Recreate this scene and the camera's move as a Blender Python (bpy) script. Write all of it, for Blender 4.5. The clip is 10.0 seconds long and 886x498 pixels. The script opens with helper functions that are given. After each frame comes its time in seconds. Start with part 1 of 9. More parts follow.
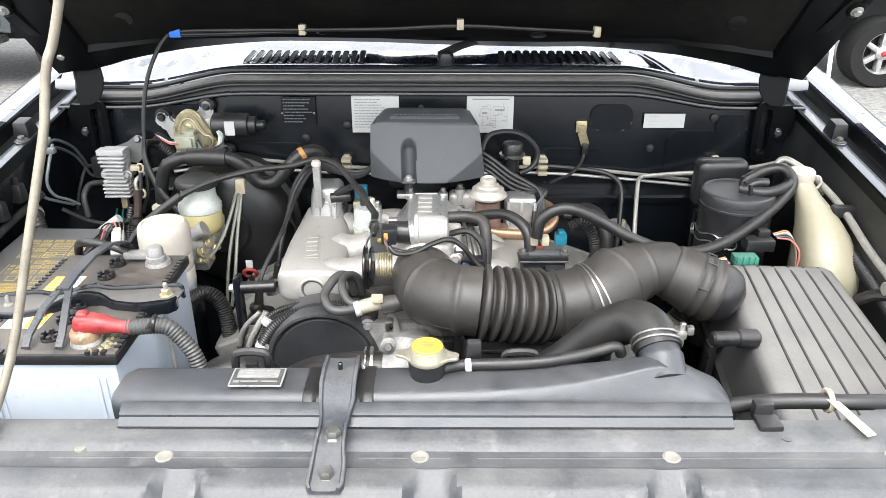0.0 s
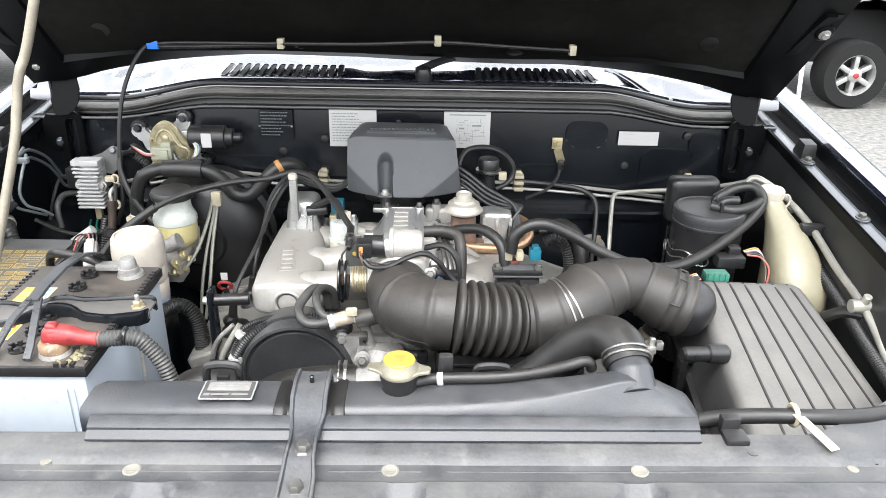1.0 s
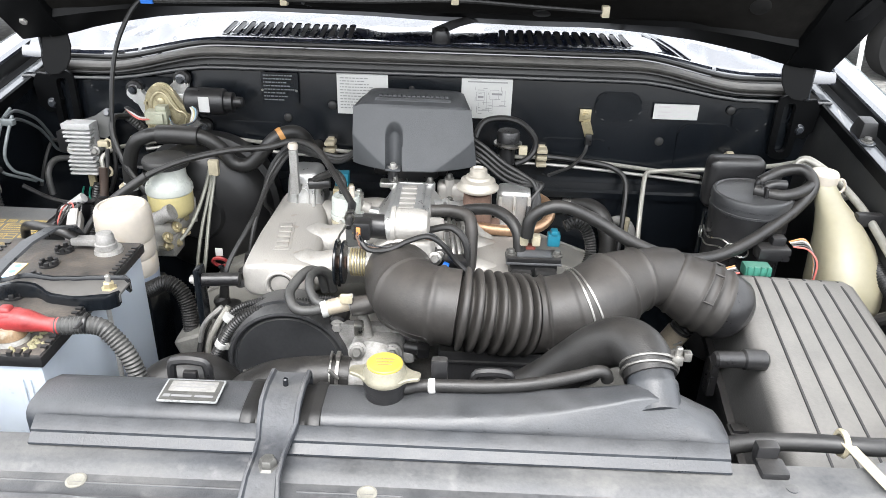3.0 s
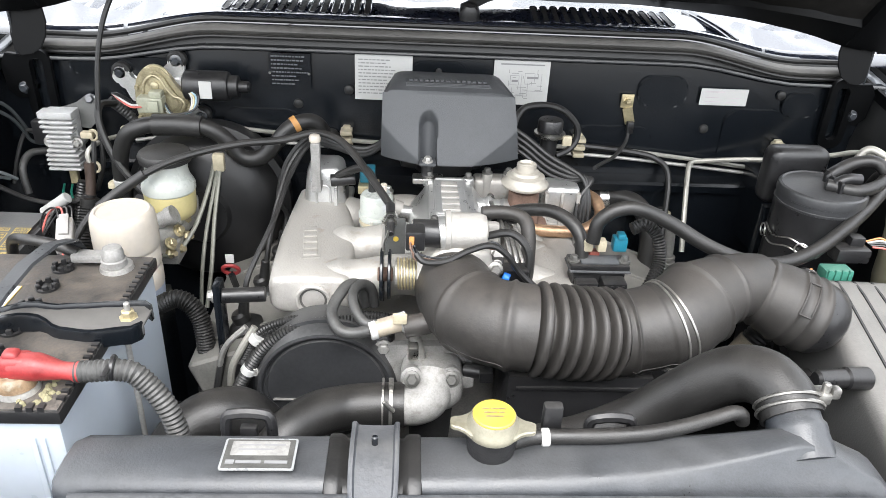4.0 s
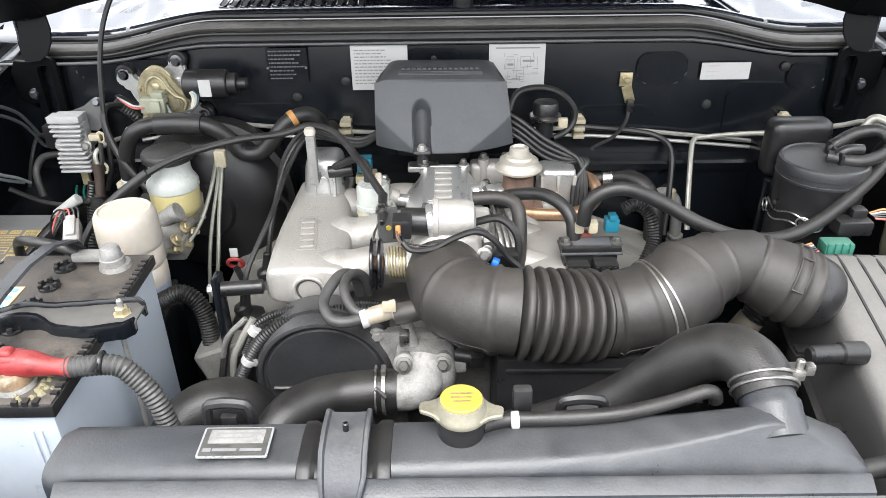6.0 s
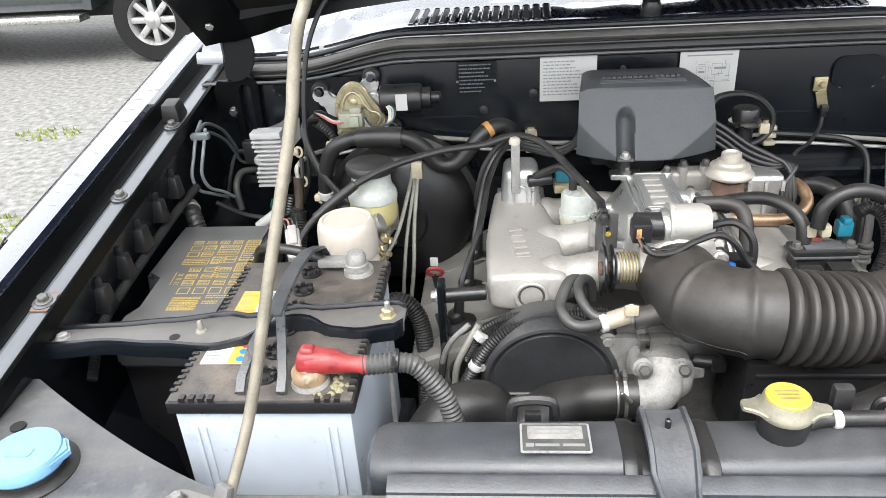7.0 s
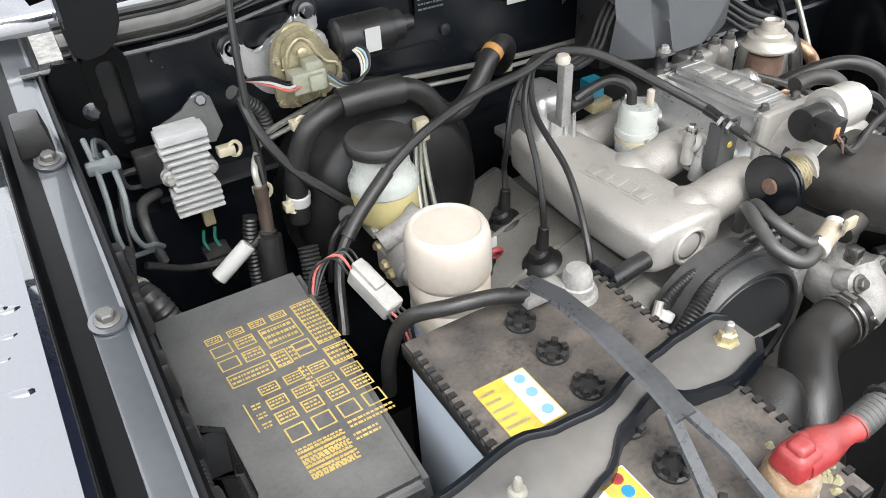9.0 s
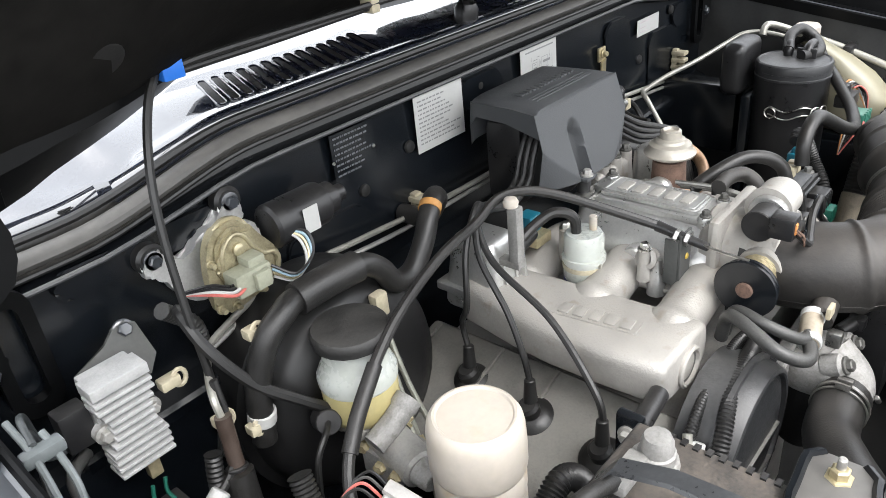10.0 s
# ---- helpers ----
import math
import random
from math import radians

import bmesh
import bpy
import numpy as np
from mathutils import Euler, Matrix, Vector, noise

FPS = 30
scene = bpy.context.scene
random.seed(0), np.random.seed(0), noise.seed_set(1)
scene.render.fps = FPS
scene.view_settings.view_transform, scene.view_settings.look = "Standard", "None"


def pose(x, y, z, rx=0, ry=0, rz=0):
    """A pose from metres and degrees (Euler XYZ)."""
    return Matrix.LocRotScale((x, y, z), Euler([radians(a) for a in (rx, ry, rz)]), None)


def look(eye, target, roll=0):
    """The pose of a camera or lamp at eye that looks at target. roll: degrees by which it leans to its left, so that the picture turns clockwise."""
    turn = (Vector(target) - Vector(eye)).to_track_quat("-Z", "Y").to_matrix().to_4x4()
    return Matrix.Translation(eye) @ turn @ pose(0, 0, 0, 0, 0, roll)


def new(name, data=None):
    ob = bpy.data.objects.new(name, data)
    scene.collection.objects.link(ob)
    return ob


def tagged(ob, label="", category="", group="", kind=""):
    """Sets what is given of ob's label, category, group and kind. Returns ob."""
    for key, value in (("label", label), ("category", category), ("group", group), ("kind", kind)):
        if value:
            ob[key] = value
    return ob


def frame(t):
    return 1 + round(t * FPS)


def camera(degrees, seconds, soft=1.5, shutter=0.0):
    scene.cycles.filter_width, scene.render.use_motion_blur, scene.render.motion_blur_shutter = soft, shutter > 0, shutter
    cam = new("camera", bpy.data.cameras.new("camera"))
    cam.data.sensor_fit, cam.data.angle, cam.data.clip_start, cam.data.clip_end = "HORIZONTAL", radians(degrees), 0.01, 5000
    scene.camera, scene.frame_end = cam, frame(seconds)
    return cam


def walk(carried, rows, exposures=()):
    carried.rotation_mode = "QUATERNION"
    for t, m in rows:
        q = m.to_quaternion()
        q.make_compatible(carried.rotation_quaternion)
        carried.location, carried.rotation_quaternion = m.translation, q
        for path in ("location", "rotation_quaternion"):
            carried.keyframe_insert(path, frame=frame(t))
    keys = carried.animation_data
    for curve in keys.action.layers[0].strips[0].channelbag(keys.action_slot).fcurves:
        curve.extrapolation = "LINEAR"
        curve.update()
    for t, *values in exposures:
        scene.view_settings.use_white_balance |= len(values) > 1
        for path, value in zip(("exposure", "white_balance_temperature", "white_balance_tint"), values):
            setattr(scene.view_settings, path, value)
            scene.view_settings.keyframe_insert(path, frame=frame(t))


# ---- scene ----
cam = camera(62.1, 10.0, soft=0.7)
PATH = [
    (0, (0.022, -0.563, 1.4), (0.022, 1.248, 0.552), 0.1),
    (0.5, (0.023, -0.572, 1.4), (0.061, 1.236, 0.546), 1.1),
    (1, (0.03, -0.568, 1.402), (0.083, 1.259, 0.59), 1.3),
    (1.5, (0.044, -0.561, 1.402), (0.079, 1.28, 0.621), 1.6),
    (2, (0.089, -0.533, 1.395), (0.137, 1.303, 0.605), 3.1),
    (2.5, (0.12, -0.515, 1.382), (0.002, 1.287, 0.522), 1.8),
    (2.7, (0.109, -0.5, 1.38), (0.024, 1.3, 0.511), 1.7),
    (3.8, (-0.059, -0.35, 1.366), (0.002, 1.397, 0.394), 2.8),
    (4, (-0.067, -0.339, 1.359), (0.038, 1.416, 0.406), 3.0),
    (4.5, (-0.062, -0.34, 1.373), (0.096, 1.399, 0.398), 2.5),
    (5, (-0.044, -0.338, 1.368), (0.089, 1.398, 0.383), 1.6),
    (5.2, (-0.04, -0.337, 1.366), (0.083, 1.391, 0.367), 1.6),
    (6.3, (0.0, -0.349, 1.368), (-0.076, 1.394, 0.39), -1.7),
    (6.5, (-0.017, -0.341, 1.366), (-0.135, 1.411, 0.408), -2.2),
    (7, (-0.212, -0.368, 1.359), (-0.377, 1.394, 0.426), -3.6),
    (7.5, (-0.412, -0.372, 1.338), (-0.318, 1.384, 0.386), -3.1),
    (8, (-0.551, -0.258, 1.301), (-0.304, 1.393, 0.2), -5.4),
    (8.5, (-0.642, -0.098, 1.307), (-0.221, 1.433, 0.091), -5.5),
    (9, (-0.686, 0.038, 1.317), (0.095, 1.441, 0.125), -3.3),
    (9.5, (-0.736, 0.191, 1.322), (0.497, 1.372, 0.281), -1.2),
    (10, (-0.746, 0.212, 1.334), (0.527, 1.416, 0.37), -6.1),
]
walk(cam, [(t, look(eye, target, roll)) for t, eye, target, roll in PATH], ((0.0, 2.31, 6350, 10), (5.0, 2.24, 6350, 10), (8.0, 2.1, 6400, 10), (10.0, 2.14, 6400, 10)))

# ---- world and light: overcast daylight ----
world = bpy.data.worlds.new("overcast")
scene.world = world
world.use_nodes = True
wn, wl = world.node_tree.nodes, world.node_tree.links
sky = wn.new("ShaderNodeTexSky")
sky.sky_type = "NISHITA"
sky.sun_disc = False
sky.sun_elevation = radians(62)
sky.sun_rotation = radians(200)
sky.dust_density, sky.air_density = 8.0, 2.0
pale = wn.new("ShaderNodeHueSaturation")
pale.inputs["Saturation"].default_value = 0.22
wl.new(sky.outputs[0], pale.inputs["Color"])
cloud = wn.new("ShaderNodeMix")
cloud.data_type = "RGBA"
cloud.inputs["Factor"].default_value = 0.6
cloud.inputs[7].default_value = (5.6, 5.75, 6.0, 1)
wl.new(pale.outputs[0], cloud.inputs[6])
wl.new(cloud.outputs[2], wn["Background"].inputs[0])
wn["Background"].inputs[1].default_value = 0.15
sun_data = bpy.data.lights.new("sun", "SUN")
sun_data.energy, sun_data.angle, sun_data.color = 0.6, radians(35), (1.0, 0.985, 0.97)
sun = new("sun", sun_data)
sun.matrix_world = look((0.5, -3.0, 6.0), (0, 0.3, 0.9))


# ---- materials ----
def mat(name, base, rough=0.5, metal=0.0, var=0.25, scale=30, bump=0.15, bscale=300, dust=0.0, coat=0.0, coat_ior=1.5,
        dust_col=(0.32, 0.29, 0.25), trans=0.0, sss=0.0, blot=0.0, blot_col=(0.2, 0.12, 0.06), spec=0.5, streak=0.0, rvar=1.0, cloud=1.0):
    m = bpy.data.materials.new(name)
    m.use_nodes = True
    n, l = m.node_tree.nodes, m.node_tree.links
    p = n["Principled BSDF"]
    p.inputs["Metallic"].default_value = metal
    p.inputs["Specular IOR Level"].default_value = spec
    p.inputs["Coat Weight"].default_value = coat
    p.inputs["Coat IOR"].default_value = coat_ior
    p.inputs["Coat Roughness"].default_value = 0.03
    p.inputs["Transmission Weight"].default_value = trans
    p.inputs["Subsurface Weight"].default_value = sss
    p.inputs["Subsurface Radius"].default_value = (0.02, 0.018, 0.012)
    geo = n.new("ShaderNodeNewGeometry")

    def noisy(s, detail=4.0):
        t = n.new("ShaderNodeTexNoise")
        t.inputs["Scale"].default_value, t.inputs["Detail"].default_value = s, detail
        l.new(geo.outputs["Position"], t.inputs["Vector"])
        return t.outputs["Fac"]

    def streaky(s):
        v = n.new("ShaderNodeMapping")
        v.inputs["Scale"].default_value = (0.12, 1.3, 0.6)
        l.new(geo.outputs["Position"], v.inputs["Vector"])
        t = n.new("ShaderNodeTexNoise")
        t.inputs["Scale"].default_value, t.inputs["Detail"].default_value = s, 6.0
        l.new(v.outputs[0], t.inputs["Vector"])
        return t.outputs["Fac"]

    def ramp(src, a, b, lo, hi):
        r = n.new("ShaderNodeMapRange")
        for k, v in zip((1, 2, 3, 4), (a, b, lo, hi)):
            r.inputs[k].default_value = v
        l.new(src, r.inputs[0])
        return r.outputs[0]

    def math_node(op, a, b):
        k = n.new("ShaderNodeMath")
        k.operation = op
        for i, v in enumerate((a, b)):
            if isinstance(v, (int, float)):
                k.inputs[i].default_value = v
            else:
                l.new(v, k.inputs[i])
        return k.outputs[0]

    def mix(fac, a, b):
        k = n.new("ShaderNodeMix")
        k.data_type = "RGBA"
        l.new(fac, k.inputs["Factor"])
        for i, v in ((6, a), (7, b)):
            if isinstance(v, tuple):
                k.inputs[i].default_value = (*v[:3], 1)
            else:
                l.new(v, k.inputs[i])
        return k.outputs[2]

    coarse, fine = noisy(scale), noisy(scale * 9, 6.0)
    both = math_node("ADD", math_node("MULTIPLY", coarse, 0.6), math_node("MULTIPLY", fine, 0.4))
    dark = tuple(c * (1 - var) for c in base)
    light = tuple(min(1.0, c * (1 + var)) for c in base)
    col = mix(ramp(both, 0.3, 0.7, 0, 1), dark, light)
    if blot:
        col = mix(ramp(noisy(scale * 1.7, 8.0), 0.62 - 0.2 * blot, 0.72, 0, 0.85), col, blot_col)
    rgh = ramp(both, 0.3, 0.7, max(0.02, rough - 0.12 * rvar), min(1, rough + 0.1 * rvar))
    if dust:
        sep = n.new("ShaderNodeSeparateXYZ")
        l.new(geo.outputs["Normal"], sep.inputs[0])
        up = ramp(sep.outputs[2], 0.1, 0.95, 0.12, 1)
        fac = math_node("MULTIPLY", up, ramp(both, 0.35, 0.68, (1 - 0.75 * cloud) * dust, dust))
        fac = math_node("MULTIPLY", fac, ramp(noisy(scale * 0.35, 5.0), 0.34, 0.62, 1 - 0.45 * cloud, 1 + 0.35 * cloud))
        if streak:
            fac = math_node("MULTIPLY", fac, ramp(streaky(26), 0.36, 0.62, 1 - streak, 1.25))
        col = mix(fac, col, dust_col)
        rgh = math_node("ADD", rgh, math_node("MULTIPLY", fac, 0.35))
    l.new(col, p.inputs["Base Color"])
    l.new(rgh, p.inputs["Roughness"])
    if bump:
        b = n.new("ShaderNodeBump")
        b.inputs["Strength"].default_value, b.inputs["Distance"].default_value = bump, 0.001
        l.new(noisy(bscale, 5.0), b.inputs["Height"])
        l.new(b.outputs[0], p.inputs["Normal"])
    return m


M_ASPHALT = mat("concrete_ground", (0.138, 0.135, 0.126), 0.9, var=0.8, scale=22, bump=1.0, bscale=85, blot=0.3, blot_col=(0.08, 0.08, 0.068))
M_MOSS = mat("moss", (0.13, 0.16, 0.03), 0.9, var=0.5, scale=30)
M_NAVY = mat("dark_navy_paint", (0.006, 0.008, 0.016), 0.28, var=0.05, bump=0.0, coat=1.0, coat_ior=2.35)
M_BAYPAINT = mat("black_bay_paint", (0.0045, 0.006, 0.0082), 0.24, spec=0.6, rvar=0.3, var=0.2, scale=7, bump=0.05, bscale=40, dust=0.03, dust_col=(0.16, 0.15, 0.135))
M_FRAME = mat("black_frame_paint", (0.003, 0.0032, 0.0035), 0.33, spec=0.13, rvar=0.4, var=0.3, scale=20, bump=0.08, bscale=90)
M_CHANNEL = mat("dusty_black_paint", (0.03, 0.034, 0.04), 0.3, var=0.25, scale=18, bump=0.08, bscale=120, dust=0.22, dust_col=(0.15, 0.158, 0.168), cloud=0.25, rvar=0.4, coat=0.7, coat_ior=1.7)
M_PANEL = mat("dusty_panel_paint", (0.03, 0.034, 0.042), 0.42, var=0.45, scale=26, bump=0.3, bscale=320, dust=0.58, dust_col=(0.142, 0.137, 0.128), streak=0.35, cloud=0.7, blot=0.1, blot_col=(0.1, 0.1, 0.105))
M_INSUL = mat("hood_insulation", (0.0095, 0.009, 0.0083), 0.95, spec=0.1, var=0.6, scale=7, bump=0.5, bscale=120)
M_RUBBER = mat("black_rubber", (0.012, 0.012, 0.012), 0.45, var=0.3, scale=25, bump=0.2, dust=0.08, dust_col=(0.13, 0.115, 0.10))
M_HOSE = mat("aged_hose_rubber", (0.014, 0.0138, 0.0135), 0.42, var=0.35, scale=30, bump=0.3, bscale=600, dust=0.13, dust_col=(0.12, 0.105, 0.09))
M_GREYHOSE = mat("greyed_hose_rubber", (0.04, 0.04, 0.039), 0.45, var=0.3, scale=40, bump=0.25, bscale=500, dust=0.3, dust_col=(0.14, 0.135, 0.125))
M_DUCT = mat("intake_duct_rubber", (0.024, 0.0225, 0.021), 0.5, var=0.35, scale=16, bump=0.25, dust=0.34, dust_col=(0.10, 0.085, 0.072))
M_PLASTIC = mat("black_plastic", (0.012, 0.012, 0.013), 0.35, var=0.3, scale=30, bump=0.2, dust=0.15, dust_col=(0.15, 0.14, 0.125))
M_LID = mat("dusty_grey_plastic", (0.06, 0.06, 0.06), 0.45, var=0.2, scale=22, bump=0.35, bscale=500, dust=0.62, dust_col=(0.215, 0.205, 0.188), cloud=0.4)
M_TANK = mat("radiator_tank_plastic", (0.021, 0.025, 0.031), 0.34, var=0.35, scale=48, bump=0.25, bscale=500, dust=0.22, dust_col=(0.16, 0.152, 0.142), streak=0.15, cloud=0.4)
M_COVER = mat("grey_cover_plastic", (0.052, 0.055, 0.059), 0.5, var=0.12, scale=30, bump=0.35, bscale=800, dust=0.3, dust_col=(0.15, 0.15, 0.15))
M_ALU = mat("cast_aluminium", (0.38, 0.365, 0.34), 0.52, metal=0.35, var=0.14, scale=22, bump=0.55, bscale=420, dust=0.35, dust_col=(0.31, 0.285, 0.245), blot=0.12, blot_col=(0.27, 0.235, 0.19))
M_ALUBRIGHT = mat("machined_aluminium", (0.54, 0.54, 0.53), 0.34, metal=0.75, var=0.18, scale=40, bump=0.35, bscale=300, dust=0.15, dust_col=(0.4, 0.38, 0.34))
M_ALUDULL = mat("dull_aluminium", (0.42, 0.41, 0.39), 0.48, metal=0.6, var=0.35, scale=40, bump=0.4, bscale=300, dust=0.4, dust_col=(0.31, 0.295, 0.265))
M_ALUOX = mat("oxidised_aluminium", (0.26, 0.255, 0.245), 0.6, metal=0.35, var=0.35, scale=45, bump=0.5, bscale=350, dust=0.3, dust_col=(0.33, 0.32, 0.29))
M_STEEL = mat("zinc_plated_steel", (0.62, 0.61, 0.58), 0.32, metal=1.0, var=0.25, scale=60, bump=0.1)
M_PIPE = mat("pale_painted_pipe", (0.38, 0.37, 0.33), 0.4, metal=0.5, var=0.2, scale=40)
M_BRASS = mat("yellow_zinc", (0.50, 0.43, 0.27), 0.42, metal=0.65, var=0.3, scale=35, bump=0.15)
M_COPPER = mat("heat_tinted_pipe", (0.42, 0.27, 0.17), 0.42, metal=0.8, var=0.35, scale=35, bump=0.15)
M_RUST = mat("rusty_iron", (0.16, 0.10, 0.075), 0.8, metal=0.2, var=0.5, scale=50, bump=0.4)
M_BATT = mat("battery_case_plastic", (0.41, 0.455, 0.51), 0.35, var=0.06, scale=8, bump=0.08, sss=0.15)
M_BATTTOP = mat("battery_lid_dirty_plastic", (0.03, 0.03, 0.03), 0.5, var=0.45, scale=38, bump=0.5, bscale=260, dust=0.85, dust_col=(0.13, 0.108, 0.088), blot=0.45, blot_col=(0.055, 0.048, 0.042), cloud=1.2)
M_WHITEPL = mat("yellowed_white_plastic", (0.46, 0.42, 0.365), 0.42, var=0.12, scale=15, bump=0.1, sss=0.25, blot=0.12, blot_col=(0.42, 0.33, 0.22), dust=0.2, dust_col=(0.4, 0.33, 0.24))
M_CREAM = mat("cream_plastic", (0.42, 0.375, 0.27), 0.45, var=0.25, scale=30, bump=0.05, dust=0.1)
M_FLUID = mat("fluid_in_reservoir", (0.47, 0.41, 0.20), 0.35, var=0.12, scale=20, bump=0.04, sss=0.2)
M_WASHER = mat("translucent_white_tank", (0.27, 0.25, 0.178), 0.4, var=0.08, scale=12, bump=0.06, sss=0.25)
M_CLEAR = mat("clouded_clear_plastic", (0.43, 0.45, 0.42), 0.3, var=0.1, scale=20, bump=0.05, sss=0.2)
M_RED = mat("red_rubber", (0.24, 0.02, 0.022), 0.45, var=0.35, scale=45, bump=0.3, dust=0.3, dust_col=(0.3, 0.13, 0.11))
M_BLUECAP = mat("sky_blue_plastic", (0.135, 0.275, 0.46), 0.4, var=0.1, scale=30, bump=0.1, dust=0.06)
M_BLUE = mat("blue_clip_plastic", (0.02, 0.16, 0.62), 0.4, var=0.1)
M_TEAL = mat("teal_plastic", (0.012, 0.13, 0.19), 0.4, var=0.15)
M_GREEN = mat("green_plastic", (0.01, 0.10, 0.07), 0.4, var=0.15)
M_STRAP = mat("black_strap_plastic", (0.035, 0.037, 0.04), 0.3, var=0.3, scale=30, bump=0.15, dust=0.2, dust_col=(0.12, 0.12, 0.12))
M_ORANGE = mat("orange_seal", (0.5, 0.22, 0.07), 0.5, var=0.15)
M_YELLOW = mat("yellow_paint", (0.43, 0.305, 0.04), 0.42, var=0.1, scale=60, dust=0.1)
M_PAPER = mat("white_label_paper", (0.44, 0.44, 0.427), 0.5, var=0.05, scale=40, bump=0.02)
M_INK = mat("label_ink", (0.2, 0.2, 0.2), 0.6, var=0.1, bump=0)
M_YINK = mat("yellow_print", (0.36, 0.265, 0.08), 0.6, var=0.3, scale=90, bump=0)
M_GINK = mat("grey_embossing", (0.09, 0.095, 0.1), 0.5, var=0.1, bump=0)
M_SILVER = mat("silver_paint", (0.42, 0.43, 0.43), 0.35, metal=0.4, var=0.05, bump=0, coat=0.8)
M_TYRE = mat("tyre_rubber", (0.012, 0.012, 0.012), 0.9, spec=0.2, var=0.3, scale=20, bump=0.3, bscale=60)
M_WHEEL = mat("alloy_wheel", (0.38, 0.38, 0.37), 0.35, metal=0.6, var=0.15)
M_GLASS = mat("dark_glass", (0.01, 0.012, 0.013), 0.06, var=0.05, bump=0)
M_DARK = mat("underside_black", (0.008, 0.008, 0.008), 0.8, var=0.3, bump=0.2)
M_FIN = mat("radiator_core", (0.02, 0.02, 0.02), 0.6, var=0.3, scale=80)
M_OCHRE = mat("faded_yellow_print", (0.42, 0.30, 0.045), 0.5, var=0.25, scale=60, blot=0.2, blot_col=(0.3, 0.22, 0.06))
M_BOLT = mat("dull_grey_bolt", (0.12, 0.118, 0.11), 0.5, metal=0.5, var=0.3, scale=80)
M_CAPMETAL = mat("dull_cap_metal", (0.25, 0.235, 0.18), 0.42, metal=0.35, var=0.25, scale=50, blot=0.15, blot_col=(0.2, 0.18, 0.12))
M_CLAMP = mat("tarnished_clamp_steel", (0.34, 0.33, 0.31), 0.38, metal=0.85, var=0.35, scale=60, bump=0.1)
M_LEAF = mat("dry_grass", (0.35, 0.30, 0.07), 0.9, var=0.5, scale=6)


# ---- building helpers ----
def thing(name, label, category, loc=(0, 0, 0), group="", kind=""):
    ob = new(name)
    ob.empty_display_size = 0.02
    ob.location = loc
    return tagged(ob, label, category, group, kind)


def mesh_of(name, bm, material, angle=35):
    me = bpy.data.meshes.new(name)
    bmesh.ops.recalc_face_normals(bm, faces=bm.faces)
    bm.to_mesh(me)
    bm.free()
    me.materials.append(material)
    me.shade_smooth()
    me.set_sharp_from_angle(angle=radians(angle))
    return me


def part(name, bm, material, parent=None, label="", angle=35):
    """Links a bmesh, made in world places, as one mesh object under a thing or a part."""
    ob = new(name, mesh_of(name, bm, material, angle))
    if parent is not None:
        ob.parent = parent
        if parent.data is None:
            ob.matrix_parent_inverse = Matrix.Translation(-Vector(parent.location))
    return tagged(ob, label)


def structure(name, bm, material, label="", category="", angle=35):
    return tagged(part(name, bm, material, None, "", angle), label, category, "", "structure")


def solid(name, bm, material, label, category, group="", angle=35):
    """A thing that is one mesh."""
    return tagged(part(name, bm, material, None, "", angle), label, category, group)


def frame_at(p, axis=(0, 0, 1), spin=0.0):
    """A matrix at p whose z runs along axis."""
    q = Vector(axis).normalized().to_track_quat("Z", "Y").to_matrix().to_4x4()
    return Matrix.Translation(p) @ q @ Matrix.Rotation(radians(spin), 4, "Z")


def box(bm, lo, hi, bevel=0.002, m=None, seg=2, taper=None):
    """A box between two corners, with rounded edges; taper scales its top in x and y."""
    r = bmesh.ops.create_cube(bm, size=1)
    vs = r["verts"]
    size, mid = Vector(hi) - Vector(lo), (Vector(hi) + Vector(lo)) / 2
    for v in vs:
        v.co = Vector((v.co.x * size.x, v.co.y * size.y, v.co.z * size.z))
        if taper and v.co.z > 0:
            v.co.x *= taper[0]
            v.co.y *= taper[1]
        v.co += mid
    if m:
        bmesh.ops.transform(bm, matrix=m, verts=vs)
    if bevel:
        es = {e for v in vs for e in v.link_edges}
        bmesh.ops.bevel(bm, geom=list(es), offset=bevel, segments=seg, affect="EDGES", profile=0.6)
    return bm


def lathe(bm, profile, m=None, n=28, cap=True, a0=0.0, a1=360.0):
    """Turns (radius, height) pairs about z."""
    m = m or Matrix()
    rings = []
    whole = a1 - a0 >= 359.9
    cnt = n if whole else n + 1
    for r, z in profile:
        rings.append([bm.verts.new(m @ Vector((r * math.cos(radians(a0 + (a1 - a0) * k / n)), r * math.sin(radians(a0 + (a1 - a0) * k / n)), z)))
                      for k in range(cnt)])
    for a, b in zip(rings, rings[1:]):
        for k in range(cnt if whole else cnt - 1):
            j = (k + 1) % cnt
            bm.faces.new((a[k], a[j], b[j], b[k]))
    if cap:
        bm.faces.new(rings[0][::-1])
        bm.faces.new(rings[-1])
    return bm


def cyl(bm, a, b, r, r2=None, n=20, bevel=0.001):
    """A round bar from a to b."""
    h = (Vector(b) - Vector(a)).length
    r2 = r if r2 is None else r2
    e = min(bevel, r * 0.4, r2 * 0.4, h * 0.3)
    return lathe(bm, [(r - e, 0), (r, e), (r2, h - e), (r2 - e, h)], frame_at(a, Vector(b) - Vector(a)), n)


